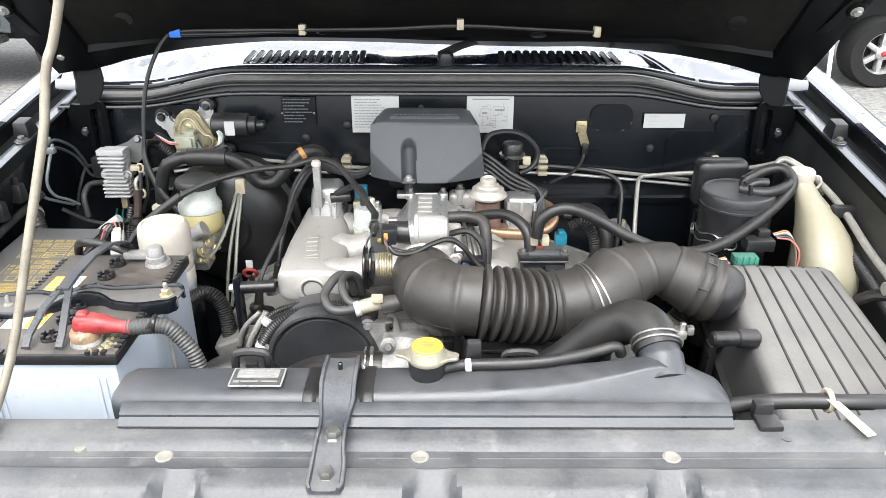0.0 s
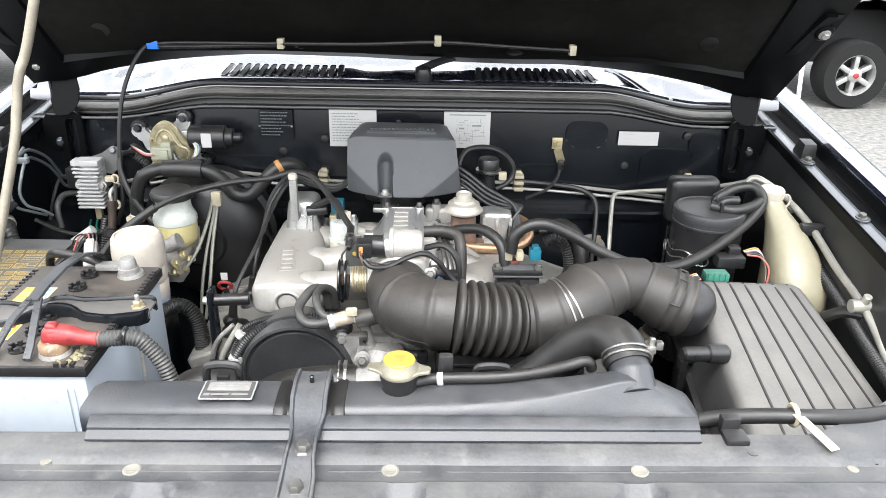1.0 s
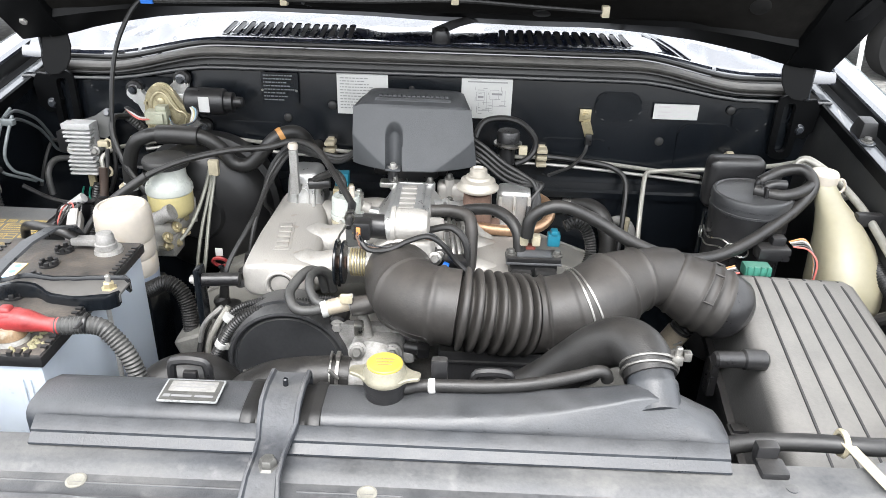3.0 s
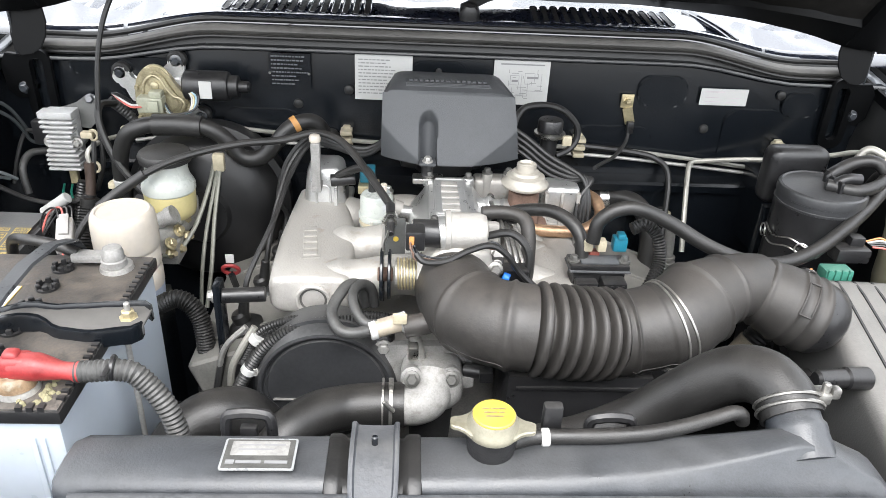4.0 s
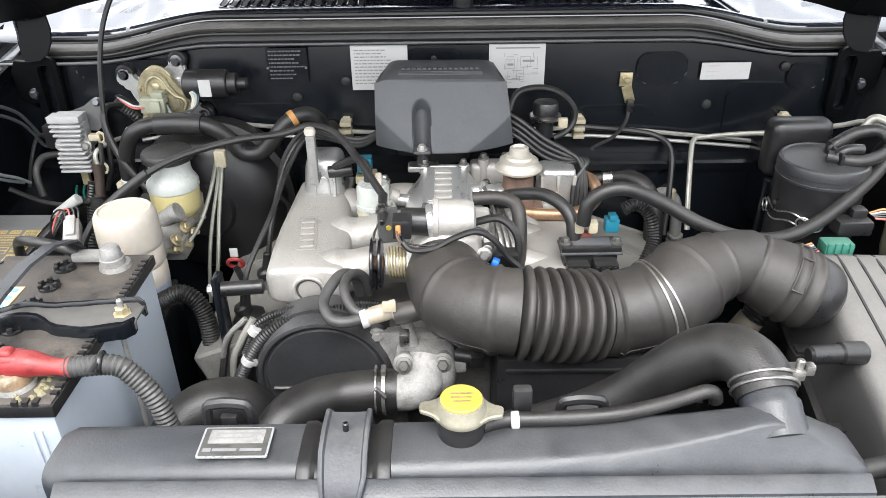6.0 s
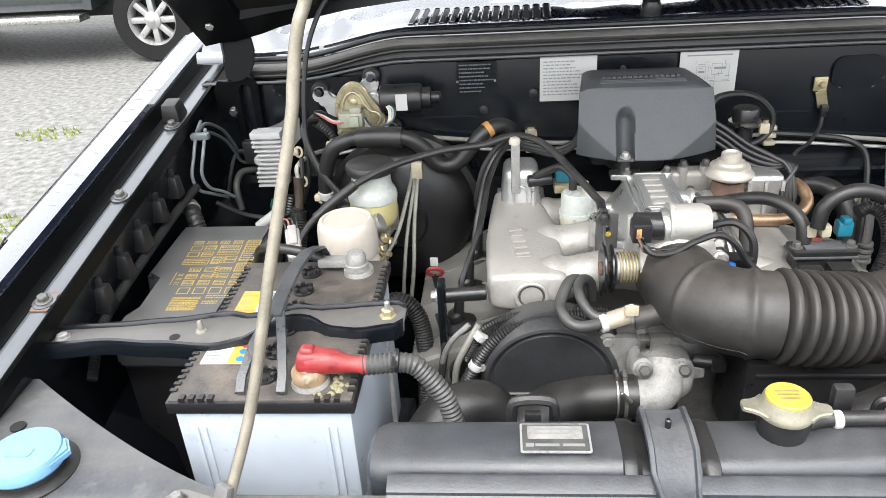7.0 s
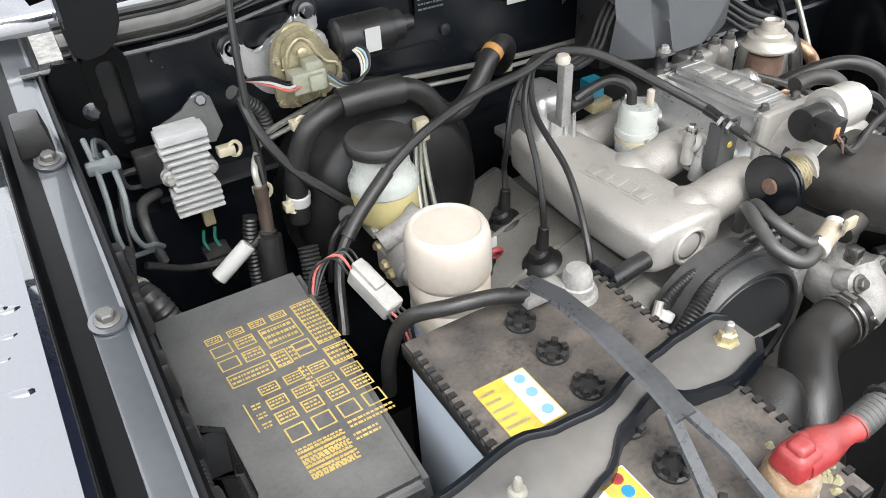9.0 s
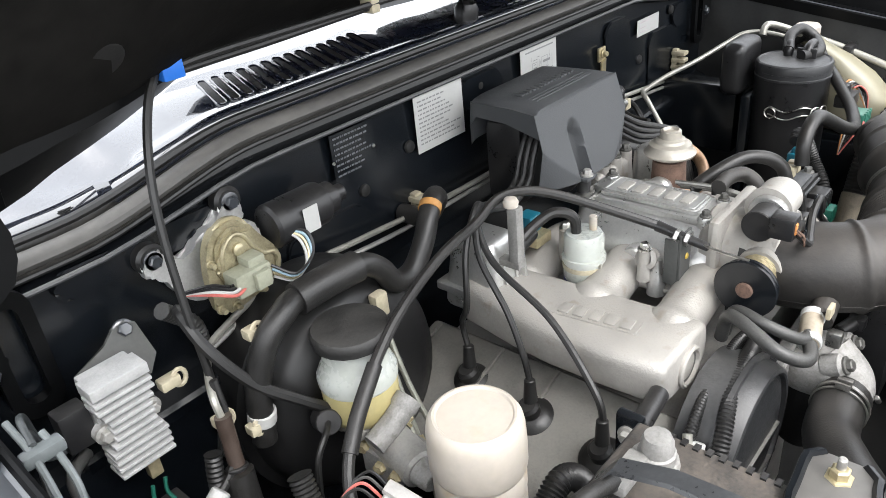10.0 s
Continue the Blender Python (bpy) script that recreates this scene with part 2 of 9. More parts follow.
def spline(pts, per=8):
    """A smooth line through points."""
    ps = [Vector(p) for p in pts]
    if len(ps) == 2:
        return [ps[0].lerp(ps[1], k / per) for k in range(per + 1)]
    ps = [ps[0] * 2 - ps[1]] + ps + [ps[-1] * 2 - ps[-2]]
    out = []
    for a, b, c, d in zip(ps, ps[1:], ps[2:], ps[3:]):
        for k in range(per):
            t = k / per
            out.append(0.5 * (2 * b + (c - a) * t + (2 * a - 5 * b + 4 * c - d) * t * t + (3 * b - a - 3 * c + d) * t ** 3))
    return out + [ps[-2]]


def tube(bm, pts, r, n=10, per=8, radius=None, raw=False):
    """A hose along points; radius(s) may vary it, with s the length in metres from the start."""
    line = [Vector(p) for p in pts] if raw else spline(pts, per)
    tang = [(line[min(i + 1, len(line) - 1)] - line[max(i - 1, 0)]).normalized() for i in range(len(line))]
    side = tang[0].orthogonal().normalized()
    rings, s = [], 0.0
    for i, (p, t) in enumerate(zip(line, tang)):
        if i:
            s += (p - line[i - 1]).length
        side = (side - t * side.dot(t)).normalized()
        up = t.cross(side)
        rr = radius(s) if radius else r
        rings.append([bm.verts.new(p + rr * (math.cos(2 * math.pi * k / n) * side + math.sin(2 * math.pi * k / n) * up)) for k in range(n)])
    for a, b in zip(rings, rings[1:]):
        for k in range(n):
            bm.faces.new((a[k], a[(k + 1) % n], b[(k + 1) % n], b[k]))
    bm.faces.new(rings[0][::-1])
    bm.faces.new(rings[-1])
    return bm


def resample(pts, step):
    line = spline(pts, 24)
    out, need = [line[0]], step
    for a, b in zip(line, line[1:]):
        d = (b - a).length
        while d >= need and d > 0:
            a = a.lerp(b, need / d)
            out.append(a)
            d -= need
            need = step
        need -= d
    return out


def ribbed(bm, pts, r, pitch=0.005, depth=0.0012, n=12):
    """A corrugated tube."""
    line = resample(pts, pitch / 2)
    k = [0]

    def rad(s):
        k[0] += 1
        return r if k[0] % 2 else r - depth
    return tube(bm, line, r, n, radius=rad, raw=True)


def prism(bm, outline, h, m=None, bevel=0.0):
    """A flat outline (x, y) raised by h."""
    m = m or Matrix()
    lo = [bm.verts.new(m @ Vector((x, y, 0))) for x, y in outline]
    hi = [bm.verts.new(m @ Vector((x, y, h))) for x, y in outline]
    k = len(outline)
    fs = [bm.faces.new(lo[::-1]), bm.faces.new(hi)]
    for i in range(k):
        fs.append(bm.faces.new((lo[i], lo[(i + 1) % k], hi[(i + 1) % k], hi[i])))
    if bevel:
        es = {e for f in fs[:2] for e in f.edges}
        bmesh.ops.bevel(bm, geom=list(es), offset=bevel, segments=2, affect="EDGES")
    return bm


def loft(bm, rings, cap=True, closed=True):
    """Joins rings of points."""
    vs = [[bm.verts.new(p) for p in ring] for ring in rings]
    n = len(vs[0])
    for a, b in zip(vs, vs[1:]):
        for k in range(n if closed else n - 1):
            bm.faces.new((a[k], a[(k + 1) % n], b[(k + 1) % n], b[k]))
    if cap and closed:
        bm.faces.new(vs[0][::-1])
        bm.faces.new(vs[-1])
    return bm


def sheet(bm, rows, thick=0.0):
    """A grid of points, thickened downwards along its normals."""
    vs = [[bm.verts.new(p) for p in row] for row in rows]
    fs = []
    for a, b in zip(vs, vs[1:]):
        for k in range(len(a) - 1):
            fs.append(bm.faces.new((a[k], a[k + 1], b[k + 1], b[k])))
    if thick:
        bmesh.ops.recalc_face_normals(bm, faces=bm.faces)
        bmesh.ops.solidify(bm, geom=list(bm.faces), thickness=thick)
    return bm


def rounded(w, h, r, n=4):
    """An outline of a rectangle with round corners about the origin."""
    out = []
    for cx, cy, a in ((w / 2 - r, h / 2 - r, 0), (-w / 2 + r, h / 2 - r, 90), (-w / 2 + r, -h / 2 + r, 180), (w / 2 - r, -h / 2 + r, 270)):
        for k in range(n + 1):
            out.append((cx + r * math.cos(radians(a + 90 * k / n)), cy + r * math.sin(radians(a + 90 * k / n))))
    return out


def bolt(parent, p, axis=(0, 0, 1), r=0.006, material=None, name="bolt"):
    """A hexagon head on a washer."""
    bm = bmesh.new()
    m = frame_at(p, axis)
    lathe(bm, [(r * 1.55, -0.001), (r * 1.55, 0.0015), (r * 1.4, 0.002)], m, 16)
    lathe(bm, [(r * 1.05, 0.002), (r * 1.05, 0.0065), (r * 0.85, 0.0078)], m, 6)
    return part(name, bm, material or M_STEEL, parent)


def ring_clamp(parent, p, axis, r, w=0.006, material=None, name="clamp"):
    """A band round a hose with its screw housing."""
    bm = bmesh.new()
    m = frame_at(p, axis)
    lathe(bm, [(r, -w / 2), (r + 0.0015, -w / 2), (r + 0.0015, w / 2), (r, w / 2), (r, -w / 2)], m, 28, cap=False)
    box(bm, (-0.007, r, -w * 0.7), (0.007, r + 0.007, w * 0.7), 0.001, m)
    return part(name, bm, material or M_STEEL, parent)


def hose(name, pts, r, label, material=None, n=10, category="hose", rib=0.0, per=8):
    bm = bmesh.new()
    if rib:
        ribbed(bm, pts, r, rib * 0.7, r * 0.16, n)
    else:
        tube(bm, pts, r, n, per)
    return solid(name, bm, material or M_HOSE, label, category)


def bars(parent, o, u, v, rows, material, lift=0.0006, name="print_bar"):
    """Rows of plain bars on a label whose corner is o and whose sides are u and v: (from u, to u, at v, height)."""
    o, u, v = Vector(o), Vector(u), Vector(v)
    nrm = u.cross(v).normalized() * lift
    bm = bmesh.new()
    for a, b, c, h in rows:
        q = [o + u * a + v * c, o + u * b + v * c, o + u * b + v * (c + h), o + u * a + v * (c + h)]
        bm.faces.new([bm.verts.new(p + nrm) for p in q])
    return part(name, bm, material, parent)


def text_rows(rng, n, top=0.9, bottom=0.1, left=0.06, right=0.94, fill=0.36):
    """Unreadable print as broken bars."""
    out = []
    for k in range(n):
        y = top - (top - bottom) * (k + 0.5) / n
        x = left
        end = rng.uniform(left + (right - left) * 0.5, right)
        while x < end:
            w = rng.uniform(0.02, 0.09)
            out.append((x, min(x + w, right), y, (top - bottom) / n * fill))
            x += w + 0.018
    return out


# ---- ground and surroundings ----
def disc(bm, r, z, n=64):
    rings = [[(q * math.cos(2 * math.pi * k / n), 4 + q * math.sin(2 * math.pi * k / n), z) for k in range(n)] for q in (0.5, 3, 12, 60, r)]
    return loft(bm, rings, cap=False)


bm = disc(bmesh.new(), 600, 0)
bm.faces.new([v for v in bm.verts][:64])
structure("ground", bm, M_ASPHALT, "weathered pale concrete yard", "ground")


def zf(y):
    """Height of the fender channel along the car."""
    return 0.965 + 0.165 * (min(max(y, -0.3), 0.95) - 0.27)


def drop(x):
    """How far the cowl falls away towards its ends."""
    a = min(max((abs(x) - 0.36) / 0.2, 0), 1)
    return -0.032 * a * a * (3 - 2 * a)


YS = [-0.12 + 0.06 * k for k in range(20)]


def build_fender(sgn):
    name = "fender"
    root = thing(name, "dark navy car fender with sky reflecting in its polished crown", "car fender", (sgn * 0.8, 0.3, 0))
    prof = [(0.733, 0.004), (0.733, 0.026), (0.738, 0.031), (0.766, 0.031), (0.781, 0.027), (0.792, 0.015), (0.799, -0.012), (0.808, -0.12), (0.815, -0.35), (0.80, -0.9)]
    bm = sheet(bmesh.new(), [[(sgn * x, y, zf(y) + dz if dz > -0.3 else 0.95 + dz) for x, dz in prof] for y in YS], 0.0015)
    part("fender_skin", bm, M_NAVY, root, "polished dark navy skin")
    edge = [(0.682, -0.014), (0.682, 0.003), (0.6845, 0.005), (0.687, 0.004), (0.689, 0.0)]
    chan = [(0.6891, 0.0), (0.692, -0.001), (0.696, 0.0002), (0.7125, 0.0)]
    wall = [(0.7126, 0.0), (0.728, 0.0), (0.731, 0.004), (0.7325, 0.022)]
    bm = sheet(bmesh.new(), [[(sgn * x, y, zf(y) + dz) for x, dz in chan] for y in YS], 0.0012)
    part("gutter_channel", bm, M_CHANNEL, root, "dusty black painted gutter channel")
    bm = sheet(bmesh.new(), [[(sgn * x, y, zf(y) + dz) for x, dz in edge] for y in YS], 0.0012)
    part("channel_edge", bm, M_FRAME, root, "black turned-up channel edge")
    # matte black puts the wall's shade and dark reflection into its colour
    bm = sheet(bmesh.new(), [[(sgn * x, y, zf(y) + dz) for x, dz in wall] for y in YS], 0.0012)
    part("gutter_wall", bm, M_FRAME, root, "gutter wall, darkened in colour for its shade and dark reflection")
    inner = [(0.686, -0.01), (0.690, -0.05), (0.698, -0.08), (0.698, -0.19), (0.64, -0.26), (0.60, -0.55)] if sgn < 0 else [(0.686, -0.01), (0.682, -0.05), (0.672, -0.09), (0.668, -0.17), (0.66, -0.26), (0.60, -0.55)]
    bm = sheet(bmesh.new(), [[(sgn * x, y, zf(y) + dz) for x, dz in inner] for y in YS], 0.0015)
    part("inner_apron", bm, M_BAYPAINT if sgn < 0 else mat("dusty_wing_paint", (0.012, 0.013, 0.014), 0.4, var=0.4, scale=22, bump=0.1, dust=0.5, dust_col=(0.12, 0.112, 0.1), streak=0.4, cloud=0.5), root, "black inner wing panel")
    for y in (0.27, 0.47, 0.66):
        m = frame_at((sgn * 0.7015, y, zf(y) + 0.0005), (0, -0.165, 1))
        if y < 0.3:
            part("rust_patch", prism(bmesh.new(), rounded(0.0205, 0.030, 0.003), 0.0012, m), M_RUST, root, "rust stained square pad")
        part("washer", lathe(bmesh.new(), [(0.0128, 0.0005), (0.0125, 0.0022), (0.009, 0.0026)], m, 24), M_CHANNEL, root)
        bolt(root, (sgn * 0.7015, y, zf(y) + 0.0028), (0, -0.165, 1), 0.0058, M_BOLT)
    for y, k in ((0.078, 1.7), (0.69, 1.0)):
        bm = box(bmesh.new(), (-0.014 * k, -0.019, 0), (0.014 * k, 0.019, 0.027), 0.003, Matrix.Translation((sgn * 0.708, y, zf(y))) @ Matrix.Rotation(0.16, 4, "X"), taper=(0.8, 0.7))
        part("rubber_buffer", bm, M_RUBBER, root, "black rubber bonnet buffer")
    rng = random.Random(3 + sgn)
    for k in range(17):
        y = rng.uniform(0.2, 0.75)
        size = rng.uniform(0.8, 2.0)
        m = Matrix.Translation((sgn * rng.uniform(0.744, 0.766), y, zf(y) + 0.0302)) @ Matrix.Rotation(1.2 + rng.uniform(-0.3, 0.3), 4, "Z") @ Matrix.Diagonal((0.8 * size, 1.9 * size, size, 1))
        bm = lathe(bmesh.new(), [(0.0028, 0), (0.0022, 0.0005), (0.001, 0.0007)], m, 10)
        part("water_bead", bm, M_NAVY, root)
    if sgn < 0:
        # thin dark tubes laid on the crown draw a reflection in the paint
        for k, line in enumerate((((-0.778, 0.345), (-0.770, 0.307), (-0.758, 0.262), (-0.747, 0.228)), ((-0.750, 0.270), (-0.745, 0.235), (-0.742, 0.205)))):
            bm = tube(bmesh.new(), [(x, y, zf(y) + (0.0315 if x > -0.767 else 0.0295)) for x, y in line], 0.0011 if k == 0 else 0.0007, 6, 6)
            part("reflection_line", bm, M_DARK, root, "long dark line standing in for a reflection in the paint")
    return root


build_fender(-1)
build_fender(1)

# firewall
XS = [-0.70 + 0.04 * k for k in range(36)]
prof = [(0.78, 0.40), (0.782, 0.86), (0.786, 0.884), (0.804, 0.892), (0.803, 0.95), (0.807, 1.06), (0.808, 1.074), (0.796, 1.079), (0.796, 1.083), (0.815, 1.083)]
bm = sheet(bmesh.new(), [[(x, y, z + (drop(x) * 0.8 if z > 1 else 0)) for y, z in prof] for x in XS], 0.002)
firewall = structure("wall_firewall", bm, M_BAYPAINT, "black painted steel firewall", "wall")


def emboss(x, z, w, h, r=0.02, deep=0.004):
    m = Matrix.Translation((x, 0.8045, z)) @ Matrix.Rotation(radians(90), 4, "X")
    bm = prism(bmesh.new(), rounded(w, h, min(r, w * 0.45, h * 0.45), 6), deep, m, deep * 0.7)
    part("pressed_panel", bm, M_BAYPAINT, firewall)


for x, z, w, h in ((-0.50, 1.045, 0.17, 0.028), (-0.30, 0.96, 0.12, 0.05), (-0.02, 1.05, 0.09, 0.04), (0.34, 1.035, 0.08, 0.05), (0.27, 0.94, 0.13, 0.07),
                   (0.50, 0.96, 0.10, 0.1), (0.57, 1.02, 0.06, 0.04)):
    emboss(x, z, w, h)
for x, z in ((-0.24, 0.995), (0.42, 0.975), (0.535, 1.035), (-0.02, 1.055), (-0.16, 1.02)):
    bm = lathe(bmesh.new(), [(0.008, 0), (0.007, 0.003), (0.003, 0.004)], frame_at((x, 0.804, z), (0, -1, 0)), 14)
    part("rubber_grommet", bm, M_RUBBER, firewall)
for sgn in (-1, 1):
    m = Matrix.Translation((sgn * 0.628, 0.796, 1.012)) @ Matrix.Rotation(radians(90), 4, "X")
    out = rounded(0.042, 0.115, 0.018, 6)
    inn = rounded(0.02, 0.088, 0.009, 6)
    bm = bmesh.new()
    loft(bm, [[m @ Vector((x, y, z)) for x, y in o] for o, z in ((out, 0), (out, 0.008), (inn, 0.008), (inn, -0.004))], cap=False)
    part("drain_gasket", bm, M_FRAME, firewall, "black rubber oval gasket")

for x0, x1, z in ((0.20, 0.50, 0.886), (-0.62, -0.48, 0.90)):
    bm = loft(bmesh.new(), [[(x, 0.772, z - 0.012), (x, 0.770, z), (x, 0.774, z + 0.004), (x, 0.803, z + 0.006), (x, 0.803, z - 0.012)] for x in (x0, x0 + 0.15, x1)])
    part("pressed_ledge", bm, M_BAYPAINT, firewall)
# top edge in a lighter grey than the firewall
part("firewall_lip", tube(bmesh.new(), [(x, 0.7955, 1.081 + drop(x) * 0.8) for x in XS], 0.0026, 8, raw=True), mat("grey_lip_paint", (0.035, 0.037, 0.04), 0.35, dust=0.6, dust_col=(0.2, 0.195, 0.185), scale=25), firewall, "lighter grey top edge")
# cowl: rail, weatherstrip, panel with vents
FX = [-0.66 + 0.02 * k for k in range(67)]
bm = sheet(bmesh.new(), [[(x, y, z + drop(x)) for y, z in ((0.815, 1.08), (0.818, 1.092), (0.806, 1.094), (0.806, 1.097), (0.84, 1.112))] for x in FX], 0.0015)
structure("cowl_rail", bm, mat("dusty_rail_paint", (0.012, 0.0125, 0.013), 0.4, var=0.3, scale=14, dust=0.5, dust_col=(0.13, 0.12, 0.105), streak=0.4), "black steel rail under the weatherstrip", "car body")
strip = thing("weatherstrip", "dusty black rubber bonnet weatherstrip along the cowl", "seal", (0, 0.82, 1.09))
bm = bmesh.new()
loft(bm, [[(x, 0.817 + 0.0125 * math.cos(a), 1.1045 + drop(x) + 0.0075 * math.sin(a)) for a in [2 * math.pi * k / 12 for k in range(12)]] for x in FX])
part("seal_bulb", bm, mat("weathered_seal", (0.06, 0.058, 0.055), 0.5, dust=0.7, dust_col=(0.185, 0.175, 0.16), scale=10), strip)
part("seal_lip", tube(bmesh.new(), [(x, 0.833, 1.1165 + drop(x)) for x in FX], 0.0045, 8, raw=True), M_RUBBER, strip)
part("seal_flange", tube(bmesh.new(), [(x, 0.806, 1.0955 + drop(x)) for x in FX], 0.0028, 8, raw=True), M_RUBBER, strip)

cowl = thing("cowl_panel", "polished dark navy cowl panel with air vents, mirroring the sky", "cowl panel", (0, 0.9, 1.12))
cp = ((0.832, 1.106), (0.8325, 1.113), (0.8345, 1.1195), (0.838, 1.1242), (0.842, 1.1254), (0.849, 1.1252), (0.857, 1.1246), (0.861, 1.1250), (0.868, 1.1262), (0.88, 1.1287), (0.90, 1.131), (0.915, 1.1335), (0.93, 1.1345), (0.96, 1.1365), (1.0, 1.139), (1.05, 1.145), (1.10, 1.165), (1.14, 1.195))


def cowl_z(y):
    for (a, b), (c, d) in zip(cp, cp[1:]):
        if a <= y <= c:
            return b + (d - b) * (y - a) / (c - a)
    return cp[-1][1]


def vent_tilt(x, y):
    """The two vent panels lean back a little more than the rest."""
    a = min(1.0, max(0.0, min(abs(x) - 0.095, 0.43 - abs(x)) / 0.02))
    b = min(1.0, max(0.0, (y - 0.858) / 0.008)) * min(1.0, max(0.0, (0.925 - y) / 0.02))
    c = min(1.0, max(0.0, (abs(x) - 0.46) / 0.02)) * min(1.0, max(0.0, (y - 0.846) / 0.006)) * min(1.0, max(0.0, (0.935 - y) / 0.02))
    d = min(1.0, max(0.0, (0.085 - abs(x)) / 0.02)) * min(1.0, max(0.0, (y - 0.846) / 0.006)) * min(1.0, max(0.0, (0.885 - y) / 0.01))
    return c * 0.016 * (y - 0.88) / 0.04 + d * 0.003 * (y - 0.865) / 0.02 + a * b * (0.0045 * (y - 0.860) / 0.04)


def cowl_wave(x, y):
    a = min(1.0, max(0.0, (y - 0.846) / 0.02))
    e = min(1.0, max(0.0, (abs(x) - 0.42) / 0.08))
    dish = 0.012 * a * max(0.0, 1 - ((abs(x) - 0.575) / 0.1) ** 2)
    return -dish + a * (0.0005 * math.sin(x * 23 + y * 31) + 0.0003 * math.sin(x * 61 - y * 17) + e * (0.0055 * math.sin(x * 38 + y * 62) + 0.002 * math.sin(x * 90 - y * 40)))


FX2 = [-0.72 + 0.01 * k for k in range(145)]
bm = sheet(bmesh.new(), [[(x, y + (0.01 if abs(x) > 0.5 else 0), z + drop(x) * 0.9 + vent_tilt(x, y) + cowl_wave(x, y)) for y, z in cp] for x in FX2], 0.0015)
part("cowl_skin", bm, M_NAVY, cowl)
slot = bmesh.new()
prism(slot, rounded(0.0076, 0.052, 0.0037, 4), 0.0003)
slot_me = mesh_of("vent_slot", slot, M_PLASTIC)
rim = bmesh.new()
o1, o2 = rounded(0.0132, 0.0575, 0.0065, 5), rounded(0.0086, 0.051, 0.0042, 5)
loft(rim, [[(x, y, z) for x, y in o] for o, z in ((o1, -0.003), (o1, 0.0004), (rounded(0.0118, 0.056, 0.0058, 5), 0.0012), (rounded(0.0100, 0.0535, 0.0049, 5), 0.0012), (o2, 0.0004), (o2, -0.004))], cap=False)
rim_me = mesh_of("vent_rim", rim, M_NAVY)
for x0, x1, lean in ((-0.352, -0.135, 9), (0.135, 0.352, 9)):
    for k in range(14):
        x = x0 + (x1 - x0) * k / 13
        y, side = 0.885, math.copysign(1.0, x)
        face = lambda v: cowl_z(v) + drop(x) * 0.9 + vent_tilt(x, v) + cowl_wave(x, v)
        m = Matrix.Translation((x, y, (face(0.868) + face(0.902)) / 2 + 0.0004)) @ Matrix.Rotation(math.atan((face(0.902) - face(0.868)) / 0.034), 4, "X") @ Matrix.Rotation(radians(lean * side * (abs(x) - 0.12) / 0.2), 4, "Z")
        s = new("vent_slot", slot_me)
        s.parent, s.matrix_parent_inverse, s.matrix_basis = cowl, Matrix.Translation(-Vector(cowl.location)), m
        r = new("vent_rim", rim_me)
        r.parent, r.matrix_basis = s, Matrix()
for x, y in ((-0.575, 0.853), (-0.537, 0.848)):
    z = cowl_z(y) + drop(x) * 0.9 - 0.0095
    part("drain_slot", prism(bmesh.new(), rounded(0.022, 0.011, 0.004), 0.003, Matrix.Translation((x, y, z)) @ Matrix.Rotation(radians(20), 4, "Z"), 0.001), M_DARK, cowl, "small dark drain slot")
pivot = part("wiper_pivot", lathe(bmesh.new(), [(0.016, -0.012), (0.016, 0.006), (0.012, 0.014), (0.005, 0.017)], frame_at((0.027, 0.855, 1.134), (0, -0.2, 1)), 20), M_PLASTIC, cowl, "black wiper pivot cap")
bm = bmesh.new()
loft(bm, [[(x - w * 0.7, y - w, z), (x + w * 0.7, y + w * 0.2, z), (x + w * 0.7, y + w * 0.2, z + 0.012), (x - w * 0.7, y - w, z + 0.012)]
          for x, y, z, w in ((0.02, 0.858, 1.138, 0.013), (0.05, 0.89, 1.146, 0.012), (0.12, 0.96, 1.155, 0.010), (0.24, 1.06, 1.18, 0.006))])
part("wiper_arm", bm, M_PLASTIC, cowl, "black wiper arm")

# open bonnet: its underside leaves the cowl gently and then rises steeply
HPROF = [(0.0, 0.95, 1.156), (0.1, 0.857, 1.188), (0.2, 0.77, 1.224), (0.3, 0.69, 1.284), (0.5, 0.535, 1.404), (1.12, 0.05, 1.79)]


def hood_line(s):
    """Place and downward normal on the bonnet's underside, s metres up from its rear edge."""
    s = min(max(s, 0.0), 1.1199)
    for (a, ya, za), (b, yb, zb) in zip(HPROF, HPROF[1:]):
        if a <= s < b:
            t = (s - a) / (b - a)
            d = Vector((0, yb - ya, zb - za)).normalized()
            return Vector((0, ya + (yb - ya) * t, za + (zb - za) * t)), Vector((0, -d.z, d.y)) * -1 if d.y > 0 else Vector((0, -d.z, d.y))


REAR_S = ((0, 0), (0.3, 0.02), (0.38, 0.06), (0.44, 0.12), (0.51, 0.165), (0.61, 0.182), (1, 0.185))
REAR_FALL = ((0, 0), (0.3, 0), (0.38, 0.012), (0.44, 0.03), (0.51, 0.054), (0.61, 0.08), (0.74, 0.097), (1, 0.1))


def along(a, table):
    """Reads a curve given as pairs."""
    for (p, u), (q, v) in zip(table, table[1:]):
        if p <= a <= q:
            return u + (v - u) * (a - p) / (q - p)
    return table[-1][1]


